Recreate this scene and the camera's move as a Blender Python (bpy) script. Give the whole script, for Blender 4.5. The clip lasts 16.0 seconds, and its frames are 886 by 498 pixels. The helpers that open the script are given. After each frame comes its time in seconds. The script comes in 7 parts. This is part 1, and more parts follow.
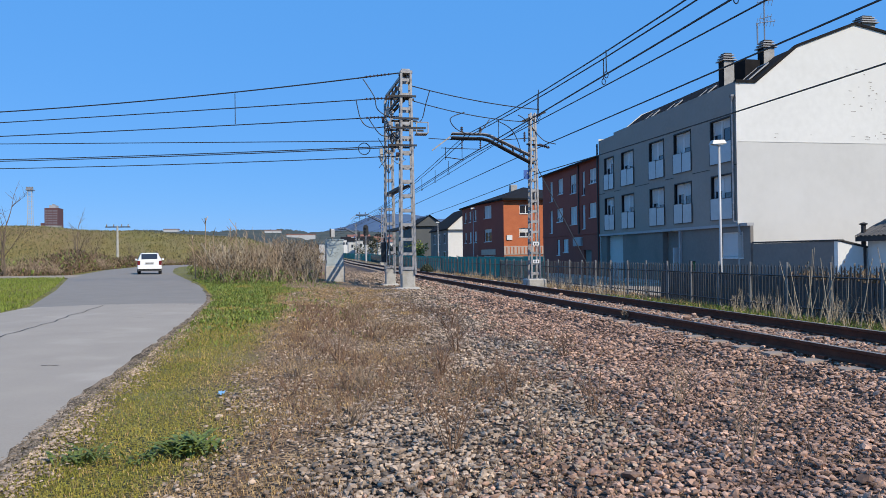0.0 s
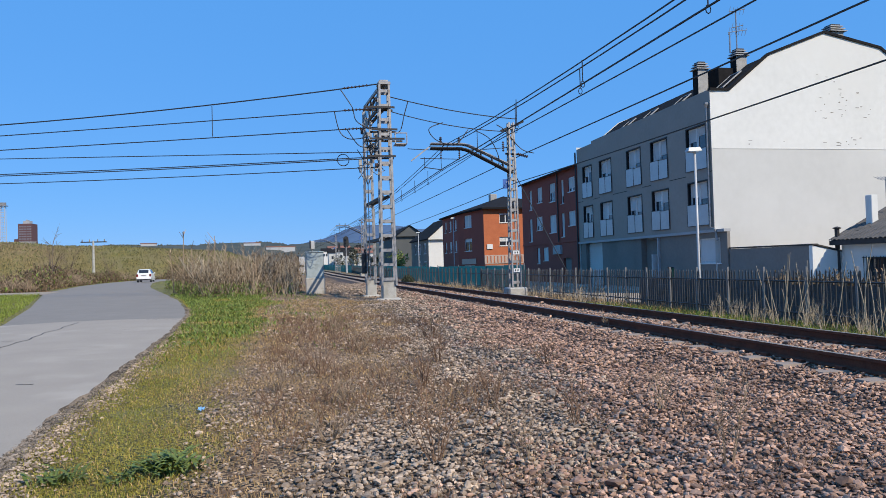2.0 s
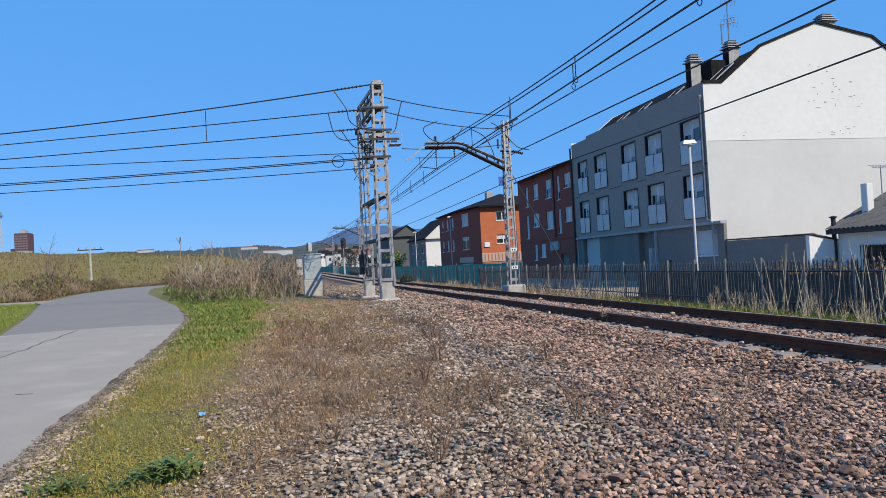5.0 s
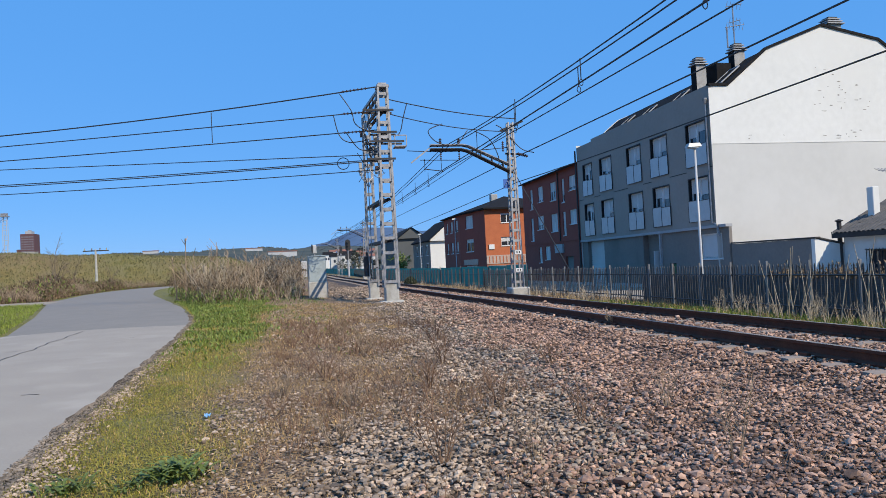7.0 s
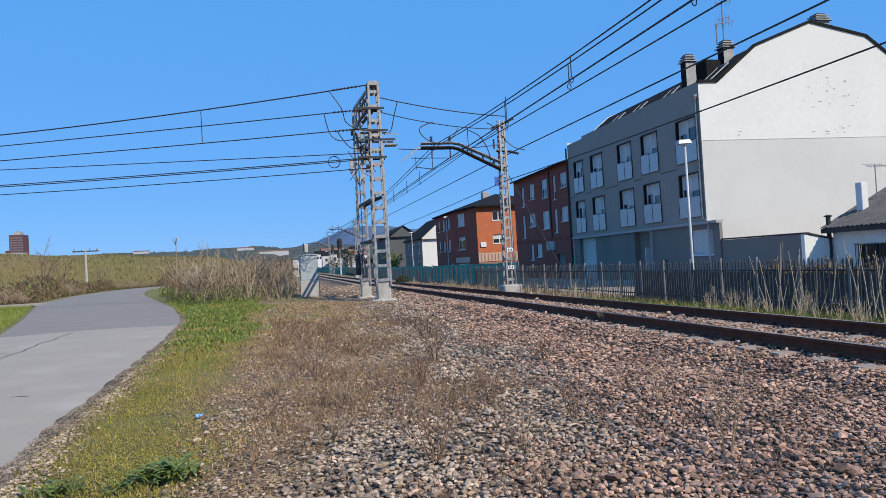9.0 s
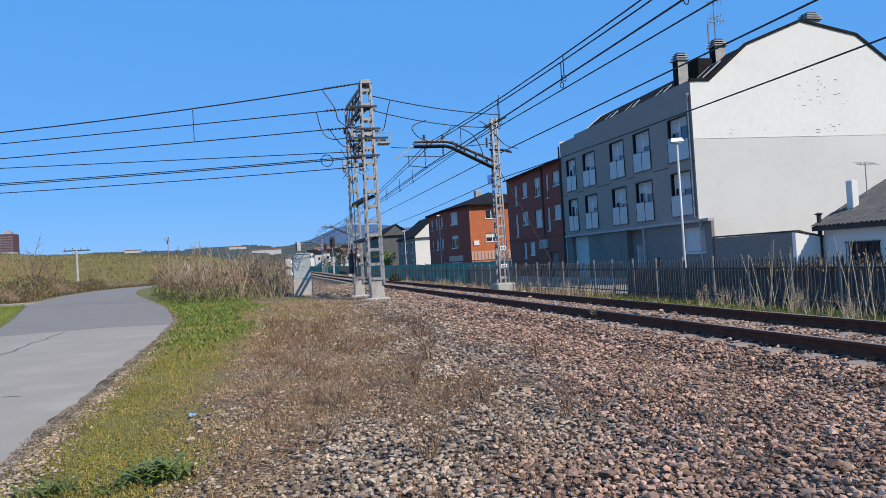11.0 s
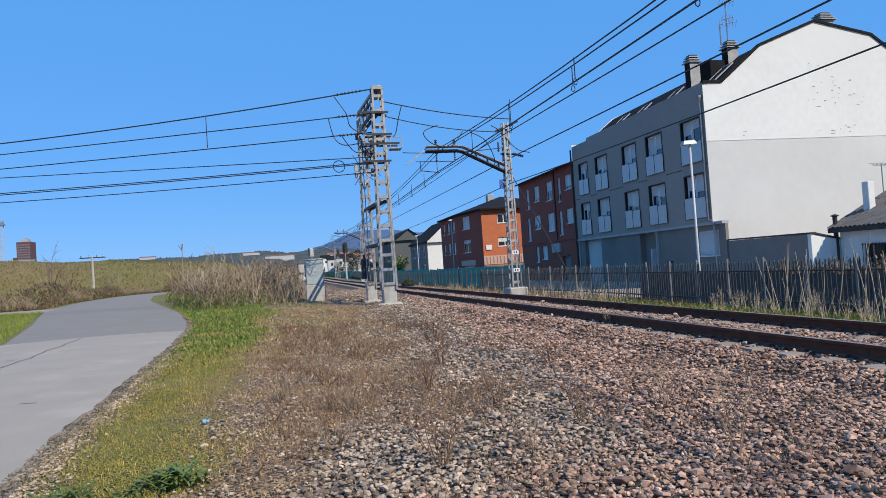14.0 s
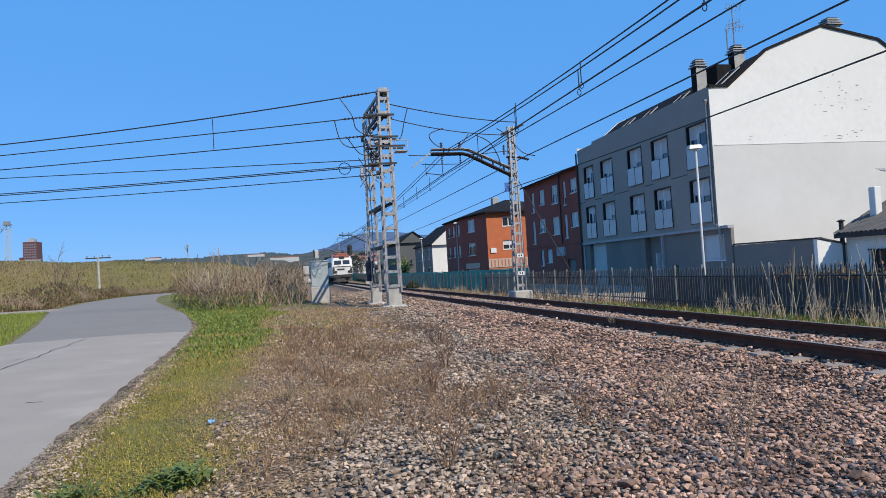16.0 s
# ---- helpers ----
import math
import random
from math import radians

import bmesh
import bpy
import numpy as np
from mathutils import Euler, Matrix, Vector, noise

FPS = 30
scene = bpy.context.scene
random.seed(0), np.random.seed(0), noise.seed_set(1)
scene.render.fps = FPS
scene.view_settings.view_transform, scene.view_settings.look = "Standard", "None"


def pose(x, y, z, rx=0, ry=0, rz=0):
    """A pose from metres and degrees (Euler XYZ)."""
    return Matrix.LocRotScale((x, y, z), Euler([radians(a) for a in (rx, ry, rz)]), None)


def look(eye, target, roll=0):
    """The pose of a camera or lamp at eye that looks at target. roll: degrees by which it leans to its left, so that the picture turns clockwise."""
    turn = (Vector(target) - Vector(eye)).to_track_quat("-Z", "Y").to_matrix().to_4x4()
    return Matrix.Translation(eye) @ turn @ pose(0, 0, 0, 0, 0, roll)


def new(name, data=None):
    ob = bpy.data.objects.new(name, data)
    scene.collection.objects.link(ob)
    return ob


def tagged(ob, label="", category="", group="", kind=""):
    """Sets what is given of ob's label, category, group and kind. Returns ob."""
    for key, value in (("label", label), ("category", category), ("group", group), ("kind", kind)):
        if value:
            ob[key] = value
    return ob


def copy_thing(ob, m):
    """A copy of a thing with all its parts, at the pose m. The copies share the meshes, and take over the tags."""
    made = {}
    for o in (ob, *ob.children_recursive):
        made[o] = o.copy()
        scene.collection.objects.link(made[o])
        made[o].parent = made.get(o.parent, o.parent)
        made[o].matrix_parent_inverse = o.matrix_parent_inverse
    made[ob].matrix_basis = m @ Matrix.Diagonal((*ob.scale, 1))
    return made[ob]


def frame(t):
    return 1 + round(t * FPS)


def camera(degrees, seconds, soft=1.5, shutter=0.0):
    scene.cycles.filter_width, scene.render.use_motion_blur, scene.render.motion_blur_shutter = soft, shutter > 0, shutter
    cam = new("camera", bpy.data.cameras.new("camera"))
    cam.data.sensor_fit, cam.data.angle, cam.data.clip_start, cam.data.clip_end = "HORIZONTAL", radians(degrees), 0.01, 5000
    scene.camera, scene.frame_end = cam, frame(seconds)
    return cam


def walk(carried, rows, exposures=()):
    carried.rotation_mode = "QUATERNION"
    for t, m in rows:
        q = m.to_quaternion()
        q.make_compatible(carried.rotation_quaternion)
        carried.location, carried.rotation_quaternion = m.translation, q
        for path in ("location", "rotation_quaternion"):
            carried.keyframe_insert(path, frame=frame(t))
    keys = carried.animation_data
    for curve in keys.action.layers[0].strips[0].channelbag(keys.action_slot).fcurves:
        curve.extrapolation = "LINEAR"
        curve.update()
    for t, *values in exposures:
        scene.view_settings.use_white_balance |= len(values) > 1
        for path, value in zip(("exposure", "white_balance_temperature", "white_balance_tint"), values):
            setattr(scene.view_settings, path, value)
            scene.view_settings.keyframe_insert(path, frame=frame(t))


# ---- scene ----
cam = camera(65.3, 16.0, soft=0.65)
CAMERA_ROWS = [
    (0.0, pose(-0.000, -0.000, 1.500, 90.50, 0.75, -10.82)),
    (0.5, pose(-0.008, 0.006, 1.493, 90.66, 0.98, -10.65)),
    (1.0, pose(0.006, 0.002, 1.495, 90.38, -0.18, -12.36)),
    (1.5, pose(0.008, -0.005, 1.503, 91.06, 1.19, -12.32)),
    (2.0, pose(0.003, 0.003, 1.506, 91.29, 1.67, -12.41)),
    (2.5, pose(0.004, 0.004, 1.501, 91.15, 1.93, -12.20)),
    (3.0, pose(0.002, 0.011, 1.506, 91.14, 2.23, -11.91)),
    (3.5, pose(-0.002, 0.005, 1.506, 91.31, 2.25, -11.80)),
    (4.0, pose(-0.010, 0.003, 1.498, 90.95, 2.10, -11.80)),
    (4.2, pose(0.003, 0.018, 1.504, 90.99, 2.61, -11.96)),
    (6.3, pose(0.010, 0.014, 1.496, 91.40, 3.14, -12.92)),
    (6.5, pose(0.001, 0.013, 1.504, 91.50, 2.98, -12.69)),
    (7.0, pose(-0.002, 0.002, 1.508, 91.40, 2.91, -12.23)),
    (7.5, pose(-0.000, 0.007, 1.505, 91.29, 3.06, -12.38)),
    (8.0, pose(0.002, 0.011, 1.507, 91.42, 3.23, -12.43)),
    (8.5, pose(0.004, 0.011, 1.504, 91.42, 3.26, -12.60)),
    (9.0, pose(0.006, 0.008, 1.506, 91.20, 3.33, -12.89)),
    (11.5, pose(-0.002, 0.003, 1.505, 91.04, 3.45, -13.49)),
    (12.0, pose(0.006, 0.012, 1.507, 91.19, 3.50, -13.35)),
    (12.5, pose(0.016, 0.023, 1.493, 90.45, 2.65, -14.34)),
    (13.0, pose(0.023, 0.012, 1.504, 90.79, 4.59, -13.19)),
    (13.5, pose(0.011, 0.023, 1.504, 91.20, 4.30, -13.35)),
    (14.0, pose(0.009, 0.010, 1.511, 91.49, 3.84, -12.43)),
    (14.5, pose(0.001, 0.012, 1.510, 91.75, 3.61, -12.04)),
    (15.0, pose(-0.006, 0.003, 1.510, 91.74, 3.54, -11.85)),
    (15.5, pose(-0.003, -0.001, 1.510, 91.77, 3.54, -12.04)),
    (16.0, pose(-0.008, -0.006, 1.508, 91.74, 3.44, -12.06)),
]
walk(cam, CAMERA_ROWS)


# ---- light ----
SUN_AZ, SUN_EL = 145.5, 39.0
world = bpy.data.worlds.new("sky")
scene.world = world
world.use_nodes = True
wn = world.node_tree.nodes
sky = wn.new("ShaderNodeTexSky")
sky.sky_type = 'NISHITA'
sky.sun_disc = False
sky.sun_elevation = radians(SUN_EL)
sky.sun_rotation = radians(SUN_AZ)
sky.air_density, sky.dust_density, sky.ozone_density = 1.0, 0.0, 6.0
wn["Background"].inputs["Strength"].default_value = 0.122
deep = wn.new("ShaderNodeMix")
deep.data_type = 'RGBA'
deep.inputs[0].default_value = 0.78
deep.inputs[7].default_value = (0.80, 3.2, 7.9, 1)
world.node_tree.links.new(sky.outputs[0], deep.inputs[6])
world.node_tree.links.new(deep.outputs[2], wn["Background"].inputs["Color"])
sun_data = bpy.data.lights.new("sun", 'SUN')
sun_data.energy, sun_data.angle, sun_data.color = 4.8, radians(0.5), (1.0, 0.9, 0.735)
sun = new("sun", sun_data)
sa, se = radians(SUN_AZ), radians(SUN_EL)
sun.matrix_world = look((math.sin(sa) * math.cos(se) * 100, math.cos(sa) * math.cos(se) * 100, math.sin(se) * 100), (0, 0, 0))
scene.view_settings.exposure = 0.0


# ---- materials ----
def mat(name, c1, c2=None, scale=4.0, rough=0.8, metal=0.0, bump=0.0, bscale=None, c3=None, rnd=0.0, fine=None):
    """Two colours mixed by coarse and fine noise, with bump; c3 adds rare stains; rnd varies each object."""
    m = bpy.data.materials.new(name)
    m.use_nodes = True
    nt = m.node_tree
    n, l = nt.nodes, nt.links
    b = n["Principled BSDF"]
    b.inputs["Roughness"].default_value = rough
    b.inputs["Metallic"].default_value = metal
    geo = n.new("ShaderNodeNewGeometry")
    if c2 is None:
        c2 = tuple(v * 0.82 for v in c1)
    n1 = n.new("ShaderNodeTexNoise")
    n1.inputs["Scale"].default_value, n1.inputs["Detail"].default_value = scale, 6
    n2 = n.new("ShaderNodeTexNoise")
    n2.inputs["Scale"].default_value, n2.inputs["Detail"].default_value = fine or scale * 9, 4
    l.new(geo.outputs["Position"], n1.inputs["Vector"])
    l.new(geo.outputs["Position"], n2.inputs["Vector"])
    add = n.new("ShaderNodeMath")
    add.operation = 'ADD'
    l.new(n1.outputs["Fac"], add.inputs[0])
    l.new(n2.outputs["Fac"], add.inputs[1])
    ramp = n.new("ShaderNodeMapRange")
    ramp.inputs[1].default_value, ramp.inputs[2].default_value = 0.7, 1.3
    l.new(add.outputs[0], ramp.inputs[0])
    mix = n.new("ShaderNodeMix")
    mix.data_type = 'RGBA'
    mix.inputs[6].default_value, mix.inputs[7].default_value = (*c1, 1), (*c2, 1)
    l.new(ramp.outputs[0], mix.inputs[0])
    out = mix.outputs[2]
    if c3:
        n3 = n.new("ShaderNodeTexNoise")
        n3.inputs["Scale"].default_value, n3.inputs["Detail"].default_value = scale * 0.6, 8
        off = n.new("ShaderNodeVectorMath")
        off.inputs[1].default_value = (13.7, 5.1, 2.2)
        l.new(geo.outputs["Position"], off.inputs[0])
        l.new(off.outputs[0], n3.inputs["Vector"])
        r3 = n.new("ShaderNodeMapRange")
        r3.inputs[1].default_value, r3.inputs[2].default_value = 0.55, 0.7
        l.new(n3.outputs["Fac"], r3.inputs[0])
        mix3 = n.new("ShaderNodeMix")
        mix3.data_type = 'RGBA'
        l.new(r3.outputs[0], mix3.inputs[0])
        l.new(out, mix3.inputs[6])
        mix3.inputs[7].default_value = (*c3, 1)
        out = mix3.outputs[2]
    if rnd:
        hsv = n.new("ShaderNodeHueSaturation")
        rp = n.new("ShaderNodeMapRange")
        rp.inputs[3].default_value, rp.inputs[4].default_value = 1 - rnd, 1 + rnd
        l.new(geo.outputs["Random Per Island"], rp.inputs[0])
        l.new(rp.outputs[0], hsv.inputs["Value"])
        l.new(out, hsv.inputs["Color"])
        out = hsv.outputs[0]
    l.new(out, b.inputs["Base Color"])
    if bump:
        bp = n.new("ShaderNodeBump")
        bp.inputs["Strength"].default_value, bp.inputs["Distance"].default_value = 0.7, bump
        nb = n2
        if bscale:
            nb = n.new("ShaderNodeTexNoise")
            nb.inputs["Scale"].default_value, nb.inputs["Detail"].default_value = bscale, 5
            l.new(geo.outputs["Position"], nb.inputs["Vector"])
        l.new(nb.outputs["Fac"], bp.inputs["Height"])
        l.new(bp.outputs[0], b.inputs["Normal"])
    return m


def glass_mat(name, c, rough=0.08):
    m = mat(name, c, rough=rough)
    m.node_tree.nodes["Principled BSDF"].inputs["Specular IOR Level"].default_value = 0.9
    return m


ASPHALT = mat("road_asphalt", (0.375, 0.318, 0.255), (0.315, 0.266, 0.214), 1.1, 0.9, bump=0.006, bscale=90, c3=(0.41, 0.35, 0.285), fine=60)
ASPHALT_NEW = mat("newer_asphalt", (0.26, 0.226, 0.188), (0.215, 0.187, 0.157), 1.3, 0.9, bump=0.005, bscale=90, fine=60)
CRACK = mat("crack_tar", (0.03, 0.03, 0.03), (0.05, 0.048, 0.045), 8)
RAILSTEEL = mat("rusty_rail", (0.15, 0.05, 0.024), (0.075, 0.026, 0.014), 6, 0.95, 0.0, bump=0.003)
RAILTOP = mat("worn_rail_head", (0.32, 0.29, 0.27), (0.22, 0.18, 0.16), 5, 0.35, 0.8)
CONCRETE = mat("pale_concrete", (0.46, 0.44, 0.40), (0.34, 0.32, 0.29), 3, 0.9, bump=0.004, c3=(0.28, 0.26, 0.22))
SLEEPER = mat("sleeper_concrete", (0.34, 0.27, 0.22), (0.25, 0.195, 0.16), 4, 0.9, bump=0.004, c3=(0.25, 0.19, 0.15))
STONE = mat("ballast_stone", (0.53, 0.335, 0.235), (0.19, 0.107, 0.075), 1.4, 0.9, rnd=0.6, bump=0.004, bscale=70)
STONE_GREY = mat("grey_stone", (0.48, 0.36, 0.262), (0.165, 0.118, 0.085), 1.6, 0.9, rnd=0.6, bump=0.004, bscale=70)
RUBBLE = mat("crumbled_asphalt", (0.26, 0.205, 0.155), (0.095, 0.075, 0.058), 2.0, 0.95, rnd=0.6)
STEEL = mat("galvanised_steel", (0.42, 0.41, 0.41), (0.22, 0.21, 0.21), 5, 0.55, 0.5, bump=0.002, c3=(0.2, 0.17, 0.15))
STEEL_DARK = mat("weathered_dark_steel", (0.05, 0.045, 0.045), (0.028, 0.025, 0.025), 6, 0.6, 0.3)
WIRE = mat("dark_wire", (0.03, 0.03, 0.035), (0.02, 0.02, 0.022), 3, 0.6)
LAMP_GREY = mat("pale_grey_cable_sheath", (0.45, 0.44, 0.43), (0.33, 0.32, 0.31), 6, 0.6)
CERAMIC = mat("brown_insulator", (0.09, 0.05, 0.035), (0.06, 0.035, 0.03), 5, 0.3)
CABINET = mat("grey_cabinet_paint", (0.36, 0.41, 0.42), (0.3, 0.35, 0.36), 2.5, 0.7, c3=(0.25, 0.28, 0.28), bump=0.002)
INK = mat("faded_paint_marks", (0.2, 0.23, 0.24), (0.26, 0.3, 0.31), 10)
# warm tint in both greys offsets blue sky fill on shaded fronts
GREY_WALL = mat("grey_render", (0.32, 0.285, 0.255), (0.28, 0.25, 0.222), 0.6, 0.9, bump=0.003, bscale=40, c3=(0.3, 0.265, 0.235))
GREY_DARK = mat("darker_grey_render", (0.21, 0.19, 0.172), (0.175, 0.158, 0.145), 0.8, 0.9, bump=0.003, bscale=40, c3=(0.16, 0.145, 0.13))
TRIM_LIGHT = mat("pale_grey_ledge", (0.38, 0.38, 0.39), (0.32, 0.32, 0.33), 2)
WHITE_WALL = mat("white_gable_paint", (0.70, 0.69, 0.66), (0.63, 0.62, 0.59), 0.35, 0.9, bump=0.003, bscale=25, c3=(0.66, 0.645, 0.61))
OFFWHITE_WALL = mat("pale_grey_gable_paint", (0.565, 0.555, 0.53), (0.525, 0.515, 0.49), 0.3, 0.9, bump=0.003, bscale=25, c3=(0.59, 0.58, 0.555))
SLATE = mat("dark_slate_roof", (0.022, 0.02, 0.021), (0.011, 0.011, 0.012), 3, 0.95, bump=0.01, bscale=12)
SLATE.node_tree.nodes["Principled BSDF"].inputs["Specular IOR Level"].default_value = 0.15
MAROON = mat("maroon_render", (0.28, 0.07, 0.048), (0.23, 0.056, 0.039), 0.7, 0.9, bump=0.003, bscale=30)
BRICK_RED = mat("orange_red_brick", (0.50, 0.15, 0.06), (0.40, 0.11, 0.045), 1.5, 0.9, bump=0.006, bscale=20)
WINDOW_WHITE = mat("white_window_frame", (0.72, 0.72, 0.72), (0.64, 0.64, 0.64), 3, 0.5)
BLIND = mat("pale_roller_blind", (0.58, 0.58, 0.58), (0.52, 0.52, 0.52), 2, 0.7)
GLASS = glass_mat("dark_window_glass", (0.03, 0.035, 0.045))
FROSTED = glass_mat("frosted_balcony_glass", (0.46, 0.48, 0.5), 0.3)
TILE_ROOF = mat("grey_roof_tile", (0.14, 0.125, 0.115), (0.07, 0.065, 0.06), 2.5, 0.85, rnd=0.35, bump=0.004)
FENCE_PAINT = mat("dark_fence_paint", (0.06, 0.062, 0.068), (0.035, 0.037, 0.04), 4, 0.6, 0.2)
FENCE_POST = mat("grey_fence_post", (0.19, 0.19, 0.195), (0.13, 0.13, 0.135), 4, 0.6, 0.2)
GREEN_MESH = mat("green_privacy_mesh", (0.05, 0.36, 0.28), (0.03, 0.24, 0.19), 2, 0.8)
TWIG = mat("dry_twig", (0.36, 0.265, 0.175), (0.2, 0.14, 0.095), 3, 0.9, rnd=0.45)
BARK = mat("grey_brown_bark", (0.17, 0.125, 0.09), (0.1, 0.072, 0.052), 4, 0.9, bump=0.004)
TWIG_PALE = mat("pale_dry_stalk", (0.42, 0.34, 0.24), (0.3, 0.24, 0.165), 3, 0.9, rnd=0.3)
TWIG_RED = mat("reddish_dry_stem", (0.27, 0.16, 0.095), (0.1, 0.056, 0.036), 3, 0.9, rnd=0.4)
DRY_GRASS = mat("dry_grass", (0.5, 0.34, 0.15), (0.16, 0.092, 0.04), 2.5, 0.9, rnd=0.75)
GREEN_GRASS = mat("green_grass", (0.17, 0.175, 0.02), (0.33, 0.25, 0.05), 0.9, 0.8, rnd=0.6)
LAWN = mat("lush_verge_grass", (0.13, 0.19, 0.022), (0.2, 0.22, 0.035), 0.7, 0.8, rnd=0.5)
LEAF = mat("dark_green_leaf", (0.14, 0.175, 0.03), (0.075, 0.105, 0.02), 5, 0.5, rnd=0.4)
IVY = mat("bramble_leaf", (0.1, 0.16, 0.02), (0.17, 0.195, 0.035), 1.0, 0.6, rnd=0.55)
BRAMBLE_DRY = mat("dry_bramble_leaf", (0.2, 0.135, 0.075), (0.09, 0.06, 0.035), 1.5, 0.8, rnd=0.5)
CAR_WHITE = mat("white_car_paint", (0.8, 0.8, 0.8), (0.77, 0.77, 0.77), 1, 0.25)
BLACK_PLASTIC = mat("black_plastic", (0.02, 0.02, 0.022), (0.03, 0.03, 0.03), 5, 0.5)
TAIL_RED = mat("red_tail_lamp", (0.16, 0.015, 0.012), (0.12, 0.012, 0.01), 4, 0.2)
LOCO_WHITE = mat("white_locomotive_paint", (0.72, 0.71, 0.68), (0.6, 0.58, 0.55), 1.2, 0.5, c3=(0.45, 0.42, 0.38))
LOCO_RED = mat("dull_red_roof_gear", (0.3, 0.09, 0.06), (0.2, 0.07, 0.05), 3, 0.6)
LOCO_DARK = mat("dark_underframe", (0.03, 0.028, 0.027), (0.05, 0.045, 0.04), 4, 0.8)
WAGON_GREY = mat("weathered_wagon_paint", (0.42, 0.4, 0.38), (0.3, 0.28, 0.26), 1.0, 0.7, c3=(0.25, 0.17, 0.12))
BLUE_PLASTIC = mat("blue_plastic_wrapper", (0.08, 0.28, 0.55), (0.3, 0.5, 0.7), 30, 0.3)
FAR_FOREST = mat("far_hillside_scrub", (0.075, 0.085, 0.06), (0.11, 0.105, 0.075), 0.02, 0.95)
# distance haze is mixed into the mountain's blue base colour
MOUNTAIN = mat("hazy_blue_mountain", (0.075, 0.125, 0.21), (0.06, 0.105, 0.185), 0.004, 1.0)
BRICK_TOWER = mat("far_tower_brick", (0.13, 0.06, 0.062), (0.1, 0.05, 0.052), 0.05, 0.9)
ANTENNA = mat("aluminium_antenna", (0.35, 0.35, 0.36), (0.25, 0.25, 0.26), 5, 0.5, 0.6)


# ---- mesh tools ----
def slat_sheet(x0, x1, z0, z1, depth=0.012, pitch=0.06):
    """A closed roller blind: one sheet with a step at every slat."""
    m, prof, z = Mesh(), [], z1
    while z > z0 + 0.01:
        e = max(z - pitch, z0)
        prof += [(0.0, z), (depth, e)]
        z = e
    vs = [(x, y, z) for y, z in prof for x in (x0, x1)]
    m.quads(vs, [(2 * i, 2 * i + 1, 2 * i + 3, 2 * i + 2) for i in range(len(prof) - 1)])
    return m


